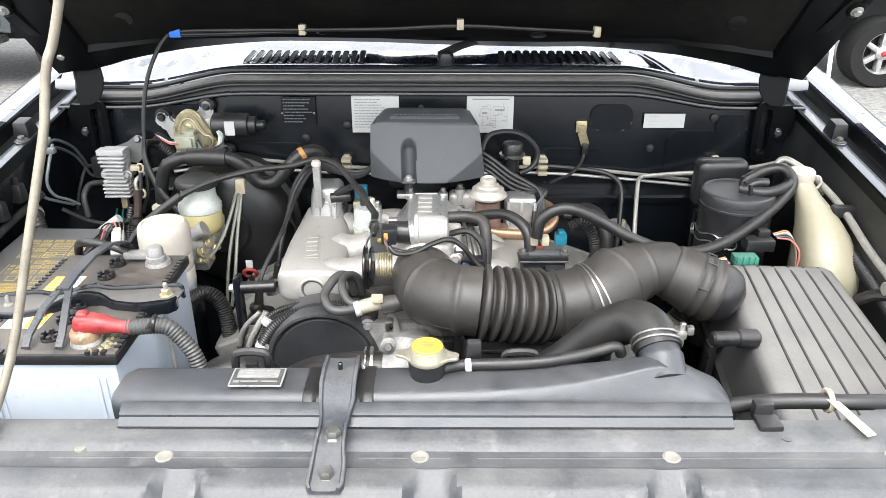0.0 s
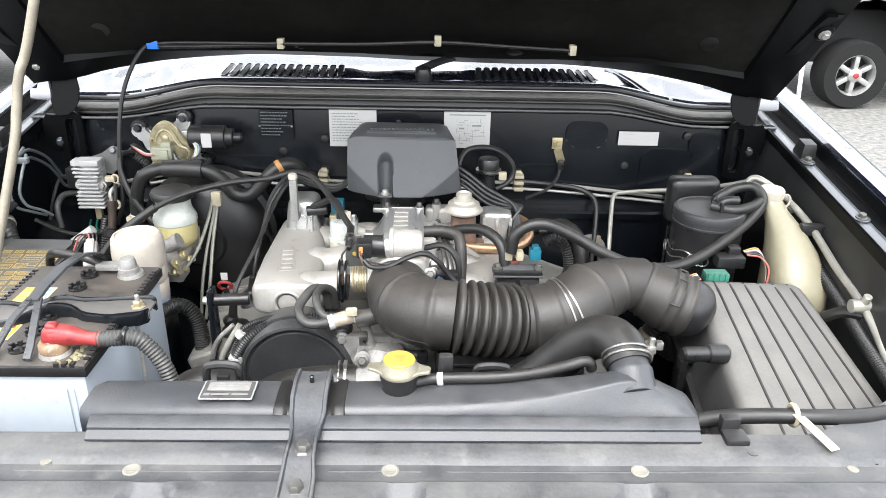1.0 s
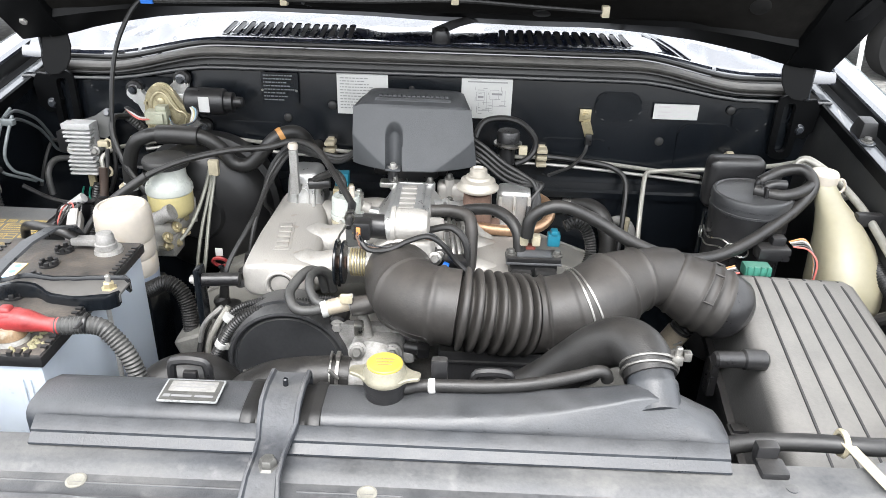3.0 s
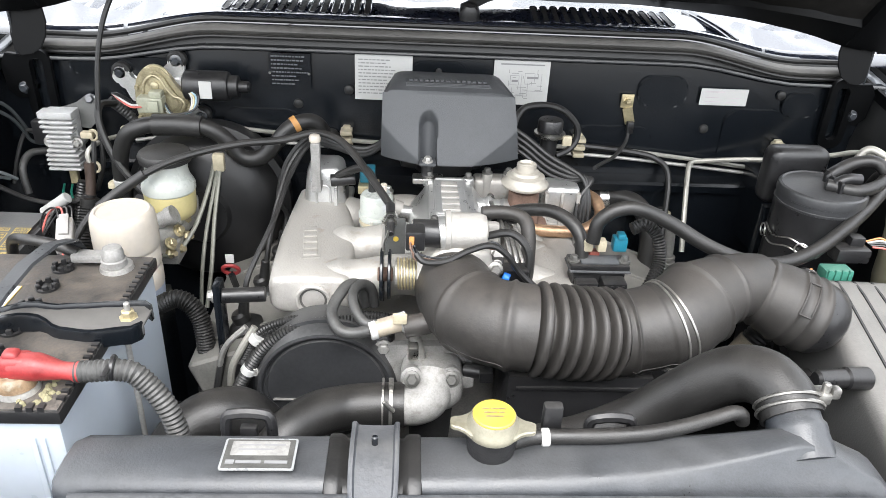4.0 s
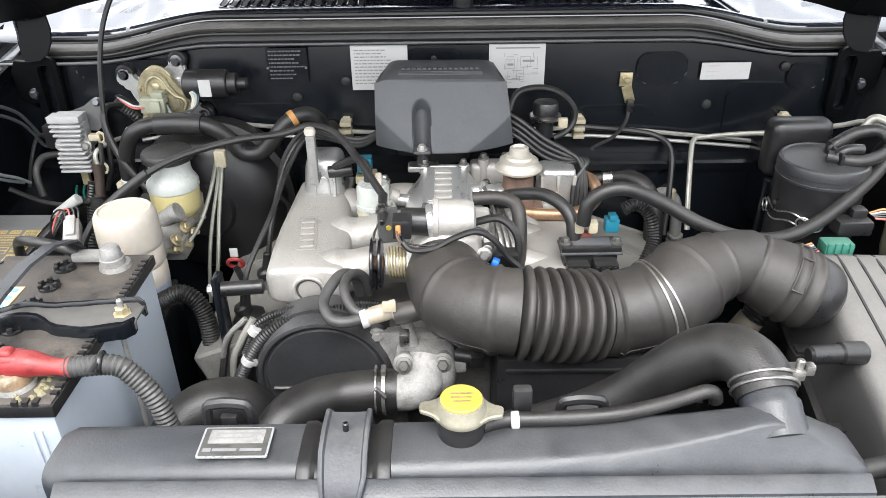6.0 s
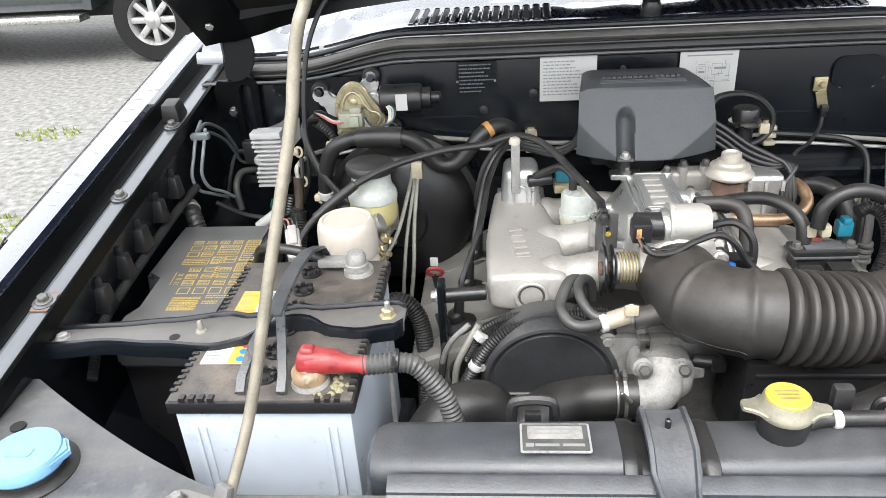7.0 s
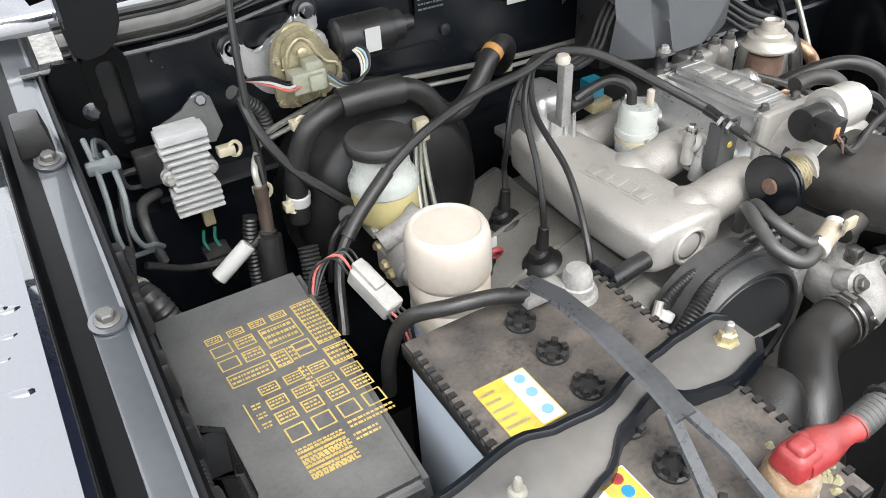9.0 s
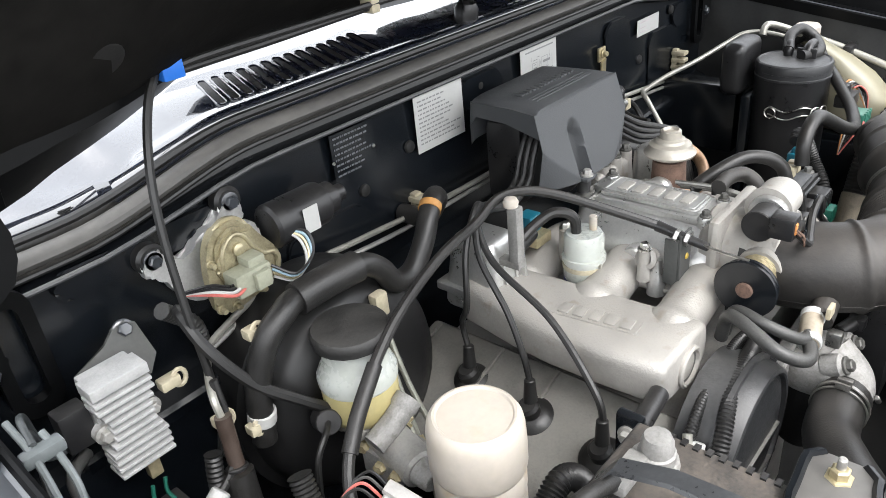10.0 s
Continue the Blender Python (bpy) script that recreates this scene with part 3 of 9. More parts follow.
def hp(x, s, d=0.0):
    """A place on the bonnet: across, up from its rear edge, and below its underside."""
    a = abs(x)
    s0, low = along(a, REAR_S), along(a, REAR_FALL) + 0.004 + 0.010 * min(1.0, max(0.0, (x + 0.1) / 0.3))
    s = s0 + s * (1 - s0 / 1.12)
    p, n = hood_line(s)
    fade = max(0.0, 1 - (s - s0) / 0.16)
    fall = -low * fade
    x -= math.copysign(max(0.0, a - 0.55) * 0.33 * fade, x)
    return Vector((x, p.y, p.z + fall)) + n * d


def hood_frame(x, s):
    """A matrix on the bonnet's underside whose z points down and out of it."""
    a, e = hp(x, s, 0.004), 0.004
    u = (hp(x + e, s) - hp(x - e, s)).normalized()
    v = (hp(x, s + e) - hp(x, s - e)).normalized()
    n = u.cross(v).normalized()
    n = n if n.dot(hood_line(s)[1]) > 0 else -n
    v = n.cross(u)
    return Matrix(((u.x, v.x, n.x, a.x), (u.y, v.y, n.y, a.y), (u.z, v.z, n.z, a.z), (0, 0, 0, 1)))


bonnet = thing("bonnet", "raised black car bonnet with dark insulation on its underside", "car bonnet", (0, 0.89, 1.1))
SS = [0.0, 0.05, 0.1, 0.15, 0.2, 0.25, 0.3, 0.4, 0.5, 0.8, 1.11]
HX = [-0.735, -0.72, -0.65, -0.61, -0.56, -0.51, -0.47, -0.44, -0.41, -0.38, -0.34, -0.3, -0.15, 0, 0.15, 0.3, 0.34, 0.38, 0.41, 0.44, 0.47, 0.51, 0.56, 0.61, 0.65, 0.72, 0.735]
bm = sheet(bmesh.new(), [[hp(x, s, -0.025 - 0.02 * (1 - (x / 0.74) ** 2)) for x in HX] for s in SS], 0.002)
part("outer_skin", bm, M_NAVY, bonnet)


def hood_strip(xs, ss, d0, d1, name, material, label=""):
    """A hollow-edged pressing on the bonnet's underside."""
    bm = bmesh.new()
    top = [[hp(x, s, d1 if 0 < i < len(ss) - 1 and 0 < k < len(xs) - 1 else d0) for k, x in enumerate(xs)] for i, s in enumerate(ss)]
    sheet(bm, top, 0.002)
    return part(name, bm, material, bonnet, label)


full = [0.0, 0.012, 0.05, 0.1, 0.15, 0.2, 0.25, 0.3, 0.4, 0.5, 0.8, 1.1, 1.11]
hood_strip([-0.735, -0.725, -0.68, -0.625, -0.615], full, -0.022, 0.004, "side_frame", M_FRAME, "black pressed inner frame")
hood_strip([0.615, 0.625, 0.68, 0.725, 0.735], full, -0.022, 0.004, "side_frame", M_FRAME)
hood_strip([-0.70 + 0.035 * k for k in range(41)], [-0.0, 0.006, 0.02, 0.04, 0.052], -0.018, 0.002, "rear_frame", M_FRAME, "black pressed rear edge")
rows = []
for i in range(29):
    s = 0.045 + 1.015 * i / 28
    rows.append([hp(-0.628 + 1.256 * k / 40, s, 0.001 + 0.004 * noise.noise((k * 0.3, s * 9, 2)) + 0.003 * noise.noise((k * 0.9, s * 25, 7)) - (0.008 if i in (0, 28) or k in (0, 40) else 0)) for k in range(41)])
part("insulation_pad", sheet(bmesh.new(), rows, 0.004), M_INSUL, bonnet, "soft black insulation pad")
def upright(outline, y, thick, lean=0.0):
    """A plate across the car from an outline (x, z) at y, leaning back by lean."""
    m = Matrix(((1, 0, 0, 0), (0, lean, -1, y - lean * 1.1), (0, 1, 0, 0), (0, 0, 0, 1)))
    return prism(bmesh.new(), outline, thick, m, 0.0012)


for sgn in (-1, 1):
    # paddle-ended hinge arm, following the bonnet's side frame
    pad = [(0.604, 1.135), (0.600, 1.11), (0.603, 1.09), (0.612, 1.073), (0.626, 1.064), (0.642, 1.062), (0.652, 1.068), (0.654, 1.09), (0.652, 1.135), (0.645, 1.15), (0.615, 1.15)]
    part("hinge_paddle", upright([(sgn * x, z) for x, z in pad], 0.79, 0.003, 0.15), M_FRAME, bonnet, "black rounded hinge end")
    web = [(0.786, 1.062), (0.80, 1.066), (0.815, 1.078), (0.822, 1.10), (0.818, 1.128), (0.80, 1.148), (0.786, 1.15)]
    bm = prism(bmesh.new(), web, 0.003, Matrix(((0, 0, 1, sgn * 0.653), (1, 0, 0, 0), (0, 1, 0, 0), (0, 0, 0, 1))), 0.001)
    part("hinge_web", bm, M_CHANNEL, bonnet)
    path = spline([(0.628, 0.788, 1.135), (0.638, 0.778, 1.158), (0.654, 0.752, 1.188), (0.672, 0.72, 1.222), (0.688, 0.69, 1.262), (0.696, 0.672, 1.283)], 5)
    rings = []
    for i, p in enumerate(path):
        w = 0.026 - 0.010 * i / len(path)
        q = Vector((sgn * p.x, p.y - 0.004, p.z - 0.004))
        rings.append([q + Vector((-w, 0, 0)), q + Vector((-w * 0.9, -0.007, -0.005)), q + Vector((w * 0.1, -0.007, -0.005)), q + Vector((w * 0.2, -0.002, -0.002)), q + Vector((w, -0.001, -0.001)), q + Vector((w, 0.006, 0.004)), q + Vector((-w, 0.008, 0.006))])
    arm = part("hinge_arm", loft(bmesh.new(), rings), M_FRAME, bonnet, "black pressed hinge arm", 25)
    for i in (7, 19):
        p = path[i]
        c = Vector((sgn * (p.x + 0.008), p.y - 0.010, p.z - 0.009))
        part("bolt_boss", lathe(bmesh.new(), [(0.017, -0.006), (0.016, 0.002), (0.013, 0.004)], frame_at(c, (0, -0.8, -0.6)), 20), M_FRAME, arm)
        bolt(arm, c + Vector((0, -0.002, -0.002)), (0, -0.8, -0.6), 0.0065, M_ALUDULL)
    for s, x in ((0.10, 0.52), (0.2, 0.64), (0.09, 0.2)):
        bm = lathe(bmesh.new(), [(0.0165, -0.006), (0.0165, 0.0004), (0.0145, 0.0012)], hood_frame(sgn * x, s), 18)
        part("rubber_plug", bm, M_RUBBER, bonnet)
    bm = upright([(sgn * x, z) for x, z in ((0.642, 0.995), (0.664, 0.993), (0.678, 1.006), (0.682, 1.045), (0.672, 1.062), (0.648, 1.06), (0.644, 1.035), (0.636, 1.015))], 0.802, 0.012)
    foot = part("hinge_foot", bm, M_FRAME, bonnet, "black hinge foot bolted to the body")
    for x, z in ((0.652, 1.010),):
        bolt(foot, (sgn * x, 0.790, z), (0, -1, 0), 0.006, M_CHANNEL)
# raised bead where the cowl steps down
bm = bmesh.new()
for d in (0.0, 0.012):
    tube(bm, [(0.395 + d, 0.935, 1.136), (0.41 + d, 0.905, 1.131), (0.43 + d, 0.872, 1.122), (0.45 + d, 0.846, 1.110)], 0.0035, 8)
part("cowl_bead", bm, M_NAVY, cowl)

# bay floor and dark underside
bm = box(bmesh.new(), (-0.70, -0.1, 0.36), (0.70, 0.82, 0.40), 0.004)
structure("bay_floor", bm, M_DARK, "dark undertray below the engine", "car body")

# front panel
M_PLUGDISC = mat("dusty_plug", (0.19, 0.182, 0.155), 0.7, var=0.25, scale=60, bump=0.1)
def rear_edge(x):
    a = min(max((abs(x) - 0.43) / 0.25, 0), 1)
    return 0.047 + 0.15 * a ** 1.25


pp = [(-0.20, 0.72), (-0.175, 0.86), (-0.155, 0.889), (-0.13, 0.896), (-0.115, 0.8985), (-0.10, 0.900), (-0.09, 0.9015), (-0.08, 0.903), (-0.07, 0.9045), (-0.06, 0.906), (-0.054, 0.9075), (-0.048, 0.914), (-0.042, 0.9158), (-0.036, 0.9162), (-0.028, 0.9165), (-0.020, 0.9165), (-0.016, 0.9135), (-0.012, 0.9125), (0.0, 0.9125), (0.008, 0.9125), (0.014, 0.9175)]


def dent(x, y):
    """Depth of the three wedge-shaped pressings along the panel's front edge."""
    d = 0.0
    for c in (-0.225, 0.012, 0.236):
        half = 0.018 + 0.30 * max(0.0, -0.022 - y)
        across = min(1.0, max(0.0, (half - abs(x - c)) / 0.007))
        along_y = min(1.0, max(0.0, (-0.018 - y) / 0.03))
        d = max(d, 0.024 * across * along_y)
    return d


rows = []
for k in range(289):
    x = -0.72 + 0.005 * k
    re = rear_edge(x)
    rows.append([(x, y, z - dent(x, y) + 0.0005 * noise.noise((x * 14, y * 40, 3))) for y, z in pp] + [(x, 0.014 + (re - 0.014) * t, 0.918 + 0.003 * t + 0.0005 * noise.noise((x * 14, t * 3, 5))) for t in (0.3, 0.7, 1)] + [(x, re + 0.002, 0.90)])
panel = structure("front_panel", sheet(bmesh.new(), rows, 0.0015), M_PANEL, "dusty black radiator support panel", "car body")
bm = bmesh.new()
for x0, x1 in ((-0.36, -0.09), (0.055, 0.42), (-0.06, 0.03)):
    tube(bm, [(x0 + (x1 - x0) * k / 12, -0.0015, 0.9117) for k in range(13)], 0.0016, 8, raw=True)
tagged(part("pressed_bead", bm, M_PANEL, panel))
for x, y, z in ((0.365, 0.022, 0.9192), (0.46, 0.004, 0.9134), (-0.335, 0.010, 0.9152)):
    part("round_spot", lathe(bmesh.new(), [(0.0055, 0.905), (0.0055, z - 0.0003), (0.004, z)], Matrix.Translation((x, y, 0)), 14), M_PANEL if y > 0.02 else M_PLUGDISC, panel)
for x in (-0.249, 0.0, 0.245):
    bm = lathe(bmesh.new(), [(0.0088, 0.911), (0.0088, 0.9133), (0.007, 0.9138), (0.0055, 0.9132)], Matrix.Translation((x, 0.0, 0)), 20)
    part("round_plug", bm, M_PLUGDISC, panel, "pale corroded round plug")
for x, y in ((0.475, -0.055), (0.487, 0.012)):
    part("hole", lathe(bmesh.new(), [(0.006 if y < 0 else 0.003, 0.9), (0.006 if y < 0 else 0.003, 0.9145 if y > -0.04 else 0.9095)], Matrix.Translation((x, y, 0)), 14), M_DARK, panel)
for sgn in (-1, 1):
    m = Matrix.Translation((sgn * 0.66, 0.126, 0.9195))
    part("hole", lathe(bmesh.new(), [(0.007, 0), (0.007, 0.0025)], m, 14), M_DARK, panel)
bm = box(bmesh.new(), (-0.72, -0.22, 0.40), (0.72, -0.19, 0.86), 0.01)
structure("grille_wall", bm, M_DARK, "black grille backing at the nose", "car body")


# ---- radiator ----
rad = thing("radiator", "radiator with dusty black plastic top tank and yellow cap", "radiator", (0, 0.085, 0.4))
part("core", box(bmesh.new(), (-0.33, 0.05, 0.40), (0.33, 0.10, 0.90), 0.003), M_FIN, rad)


def tank_ring(x, k, top, back=0.118):
    """A rounded section of the top tank at x; k scales it."""
    c = Vector((x, 0.086, 0.918))
    out = []
    for y, z in ((0.060, 0.895), (0.056, 0.905), (0.056, 0.926), (0.058, 0.934), (0.0635, top - 0.0055), (0.070, top - 0.0035), (0.086, top - 0.003), (0.106, top - 0.0035), (0.113, top - 0.006), (back, 0.931), (back, 0.92), (back, 0.905), (back - 0.006, 0.895)):
        out.append(c + (Vector((x, y, z)) - c) * k)
    return out


bm = bmesh.new()
loft(bm, [tank_ring(-0.327, 0.55, 0.944), tank_ring(-0.322, 0.85, 0.944), tank_ring(-0.312, 1, 0.944), tank_ring(-0.112, 1, 0.945)])
part("top_tank", bm, M_TANK, rad)
def hump_ring(x, k, top, c):
    """A section of the tank's right half; c draws its crest together towards the hose neck."""
    out = []
    for p in tank_ring(x, k, top, 0.120):
        if p.z > 0.93:
            p.y += (0.098 - p.y) * c * 0.75
        out.append(p)
    return out


bm = bmesh.new()
loft(bm, [hump_ring(x, k, z, c) for x, k, z, c in ((-0.060, 1, 0.945, 0), (0.0, 1, 0.946, 0), (0.06, 1, 0.9475, 0), (0.12, 1, 0.9495, 0.1), (0.16, 1, 0.9525, 0.25), (0.19, 1, 0.9565, 0.4), (0.215, 1, 0.961, 0.5), (0.235, 1, 0.965, 0.6), (0.250, 1, 0.967, 0.65), (0.266, 1, 0.964, 0.6), (0.282, 1, 0.956, 0.45), (0.298, 0.97, 0.948, 0.3), (0.312, 0.9, 0.942, 0.1), (0.321, 0.78, 0.939, 0), (0.326, 0.5, 0.937, 0))])
part("top_tank", bm, M_TANK, rad, "", 70)
bm = bmesh.new()
loft(bm, [tank_ring(x, k, 0.944) for x, k in ((-0.124, 0.98), (-0.1225, 1.08), (-0.1205, 1.10), (-0.114, 1.10), (-0.112, 1.08), (-0.109, 1.0), (-0.064, 1.0), (-0.061, 1.08), (-0.059, 1.10), (-0.0525, 1.10), (-0.0505, 1.08), (-0.049, 0.98))])
part("tank_seal", bm, M_RUBBER, rad)
bm = bmesh.new()
loft(bm, [[(x, 0.032, 0.9215), (x, 0.032, 0.9235), (x, 0.040, 0.929), (x, 0.0405, 0.9315), (x, 0.051, 0.938), (x, 0.0535, 0.938), (x, 0.0535, 0.925), (x, 0.045, 0.9215)] for x in (-0.306, 0.316)])
part("front_flange", bm, M_TANK, rad, "dusty flat front flange")
# filler neck and cap
CAP = Matrix.Translation((0.0055, 0.098, 0))
part("filler_neck", lathe(bmesh.new(), [(0.019, 0.93), (0.019, 0.95), (0.0205, 0.955), (0.0205, 0.962)], CAP, 28), M_PLASTIC, rad)
cap = part("radiator_cap", lathe(bmesh.new(), [(0.0205, 0.9615), (0.0212, 0.963), (0.0212, 0.9665), (0.0198, 0.969), (0.0185, 0.974), (0.0175, 0.9765), (0.001, 0.9775)], CAP, 36), M_CAPMETAL, rad, "radiator cap with pressed steel wings")
bm = bmesh.new()
loft(bm, [[(x, y, z) for y, z in ((-w, -0.0012), (-w, 0.0012), (-w * 0.85, 0.0022), (w * 0.85, 0.0022), (w, 0.0012), (w, -0.0012))] for x, w in ((-0.0335, 0.003), (-0.0325, 0.0052), (-0.030, 0.0065), (-0.026, 0.0075), (-0.0215, 0.010), (-0.017, 0.0145), (0.017, 0.0145), (0.0215, 0.010), (0.026, 0.0075), (0.030, 0.0065), (0.0325, 0.0052), (0.0335, 0.003))])
bm.transform(Matrix.Translation((0.0055, 0.098, 0.9655)) @ Matrix.Rotation(radians(-6), 4, "Z"))
part("cap_flange", bm, M_CAPMETAL, cap, "dull pale cap wings")
part("cap_disc", lathe(bmesh.new(), [(0.0168, 0.9762), (0.0168, 0.9778), (0.0158, 0.9787), (0.001, 0.9792)], CAP, 36), M_YELLOW, cap, "round yellow warning disc")
bars(cap, (-0.006, 0.089, 0.9794), (0.023, 0, 0), (0, 0.018, 0), [(0.1, 0.35, 0.7, 0.08), (0.4, 0.9, 0.7, 0.08), (0.15, 0.6, 0.45, 0.08), (0.65, 0.85, 0.45, 0.08), (0.2, 0.8, 0.2, 0.08)], M_BRASS, 0.0002)
# top bracket
bm = bmesh.new()
def brk(y, z, w, t=0.004):
    w *= 0.9
    out = [(-1.0, -0.2), (-1.0, 1.3), (-0.94, 1.55), (-0.82, 1.55), (-0.74, 0.7), (-0.3, 0.55), (0.3, 0.55), (0.74, 0.7), (0.82, 1.55), (0.94, 1.55), (1.0, 1.3), (1.0, -0.2)]
    return [(-0.086 + w * a, y, z + t * b) for a, b in out]
loft(bm, [brk(y, z, w) for y, z, w in ((0.122, 0.90, 0.02), (0.121, 0.94, 0.02), (0.112, 0.950, 0.021), (0.086, 0.953, 0.021), (0.064, 0.950, 0.021), (0.050, 0.938, 0.0205), (0.034, 0.9335, 0.017), (0.018, 0.932, 0.0155), (-0.008, 0.930, 0.0165), (-0.022, 0.919, 0.019), (-0.046, 0.9165, 0.0195), (-0.052, 0.9155, 0.016))])
bracket = tagged(part("radiator_bracket", bm, M_PANEL), "dusty steel bracket bolted across the radiator tank", "bracket")
part("bracket_bolt", lathe(bmesh.new(), [(0.01, 0), (0.0075, 0.002), (0.0075, 0.007), (0.006, 0.009)], frame_at((-0.084, 0.006, 0.9325)), 6), M_BOLT, bracket)
part("bracket_bolt", lathe(bmesh.new(), [(0.01, 0), (0.0075, 0.002), (0.0075, 0.007), (0.006, 0.009)], frame_at((-0.086, -0.033, 0.9185), (0, -0.1, 1)), 6), M_BOLT, bracket)
part("locating_pin", cyl(bmesh.new(), (-0.086, 0.088, 0.95), (-0.086, 0.088, 0.963), 0.0025), M_BAYPAINT, bracket)
# spec plate on the tank
plate = tagged(part("spec_plate", prism(bmesh.new(), rounded(0.056, 0.033, 0.002), 0.0012, Matrix.Translation((-0.174, 0.085, 0.9455))), M_SILVER), "small silver specification plate on the radiator tank", "label plate")
part("plate_paper", prism(bmesh.new(), rounded(0.0525, 0.030, 0.001), 0.0005, Matrix.Translation((-0.174, 0.085, 0.9466))), M_BOLT, plate)
part("plate_paper", prism(bmesh.new(), rounded(0.044, 0.015, 0.001), 0.0003, Matrix.Translation((-0.174, 0.0905, 0.947))), M_ALUOX, plate)
bars(plate, (-0.201, 0.069, 0.9471), (0.054, 0, 0), (0, 0.032, 0), [(0.06, 0.18, 0.14, 0.14), (0.2, 0.55, 0.16, 0.1), (0.6, 0.92, 0.16, 0.1), (0.2, 0.5, 0.75, 0.05), (0.55, 0.85, 0.75, 0.05), (0.2, 0.7, 0.6, 0.05)], M_INK, 0.0005)
# fan shroud with its clip loops
shroud = thing("fan_shroud", "black plastic fan shroud behind the radiator", "fan shroud", (0, 0.15, 0.4))
bm = bmesh.new()
box(bm, (-0.30, 0.118, 0.45), (0.30, 0.15, 0.885), 0.01)
part("shroud_body", bm, M_PLASTIC, shroud)
for x in (-0.19, 0.108):
    bm = bmesh.new()
    tube(bm, [(x - 0.018, 0.124, 0.90), (x - 0.018, 0.124, 0.944), (x - 0.01, 0.124, 0.952), (x + 0.01, 0.124, 0.952), (x + 0.018, 0.124, 0.944), (x + 0.018, 0.124, 0.90)], 0.0048, 8, 4)
    box(bm, (x - 0.007, 0.12, 0.90), (x + 0.007, 0.127, 0.94), 0.002)
    part("clip_loop", bm, M_PLASTIC, shroud)

# overflow hose from the cap to the right, with clips
hose("overflow_hose", [(0.022, 0.098, 0.949), (0.04, 0.104, 0.949), (0.067, 0.103, 0.951), (0.10, 0.103, 0.952), (0.135, 0.105, 0.954), (0.165, 0.111, 0.956), (0.19, 0.118, 0.958), (0.208, 0.122, 0.961), (0.216, 0.123, 0.958), (0.219, 0.124, 0.950)], 0.0062, "thin black overflow hose lying along the tank", M_HOSE, 12)
ring = solid("hose_marker", cyl(bmesh.new(), (0.046, 0.1038, 0.949), (0.053, 0.1036, 0.9495), 0.0074), M_PAPER, "white tape ring round the overflow hose", "marker")
solid("hose_clip", box(bmesh.new(), (0.048, 0.112, 0.945), (0.064, 0.122, 0.972), 0.003), M_PLASTIC, "small black plastic hose clip", "clip")

# upper hose into the tank neck
neck = part("hose_neck", lathe(bmesh.new(), [(0.0245, -0.012), (0.0238, 0.010), (0.0245, 0.013), (0.0245, 0.018), (0.0225, 0.021), (0.0225, 0.05)], frame_at((0.2605, 0.098, 0.943), (-0.06, 0.86, 0.5)), 28), M_TANK, rad)
upper = hose("radiator_hose", [(0.259, 0.1215, 0.9565), (0.257, 0.137, 0.9655), (0.250, 0.153, 0.970), (0.238, 0.170, 0.965), (0.220, 0.184, 0.948), (0.197, 0.195, 0.918), (0.165, 0.205, 0.88), (0.12, 0.212, 0.848), (0.06, 0.22, 0.82)], 0.0255, "thick black upper radiator hose with wire clamp", M_HOSE, 20, per=10)
for d in (0.0, 0.006):
    part("wire_clamp", tube(bmesh.new(), [Vector((0.2585, 0.127 + d, 0.9597 + d * 0.58)) + (Matrix.Rotation(radians(30), 3, "X") @ Vector((0.0268 * math.cos(a), 0, 0.0268 * math.sin(a)))) for a in [2 * math.pi * k / 24 for k in range(25)]], 0.0015, 6, raw=True), M_CLAMP, upper)
bm = bmesh.new()
box(bm, (0.276, 0.122, 0.970), (0.288, 0.137, 0.980), 0.002)
cyl(bm, (0.283, 0.126, 0.964), (0.284, 0.129, 0.988), 0.0035)
box(bm, (0.288, 0.124, 0.974), (0.296, 0.132, 0.984), 0.002)
part("clamp_screw", bm, M_CLAMP, upper)

# ---- battery ----
BX0, BX1, BY0, BY1 = -0.522, -0.350, 0.142, 0.402
batt = thing("battery", "white car battery with a dirty black lid", "battery", (-0.436, 0.27, 0.715))
part("case", box(bmesh.new(), (BX0 + 0.003, BY0 + 0.003, 0.715), (BX1 - 0.003, BY1 - 0.003, 0.922), 0.004, taper=(1.0, 1.0)), M_BATT, batt, "pale bluish white case")
for x in (BX0 + 0.02, BX0 + 0.028, BX1 - 0.028, BX1 - 0.02):
    part("case_rib", box(bmesh.new(), (x - 0.0025, BY0 + 0.001, 0.72), (x + 0.0025, BY0 + 0.006, 0.905), 0.001), M_BATT, batt)
lid = part("battery_lid", box(bmesh.new(), (BX0, BY0, 0.922), (BX1, BY1, 0.938), 0.003), M_BATTTOP, batt, "dirty black lid")
part("lid_rim", box(bmesh.new(), (BX0 - 0.0015, BY0 - 0.0015, 0.923), (BX1 + 0.0015, BY1 + 0.0015, 0.936), 0.002), M_PLASTIC, lid, "black lid edge")
bm = bmesh.new()
for y in [BY0 + 0.012 + 0.0095 * k for k in range(25)]:
    for x0 in (BX0 - 0.001, BX1 - 0.006):
        box(bm, (x0, y, 0.926), (x0 + 0.0065, y + 0.0042, 0.9398), 0.0)
for k in range(17):
    if k < 4 or k > 13:
        box(bm, (BX0 + 0.012 + 0.009 * k, BY0 - 0.001, 0.926), (BX0 + 0.017 + 0.009 * k, BY0 + 0.006, 0.9405), 0.0)
tagged(part("toothed_edge", bm, M_PLASTIC, lid), kind="stuff")
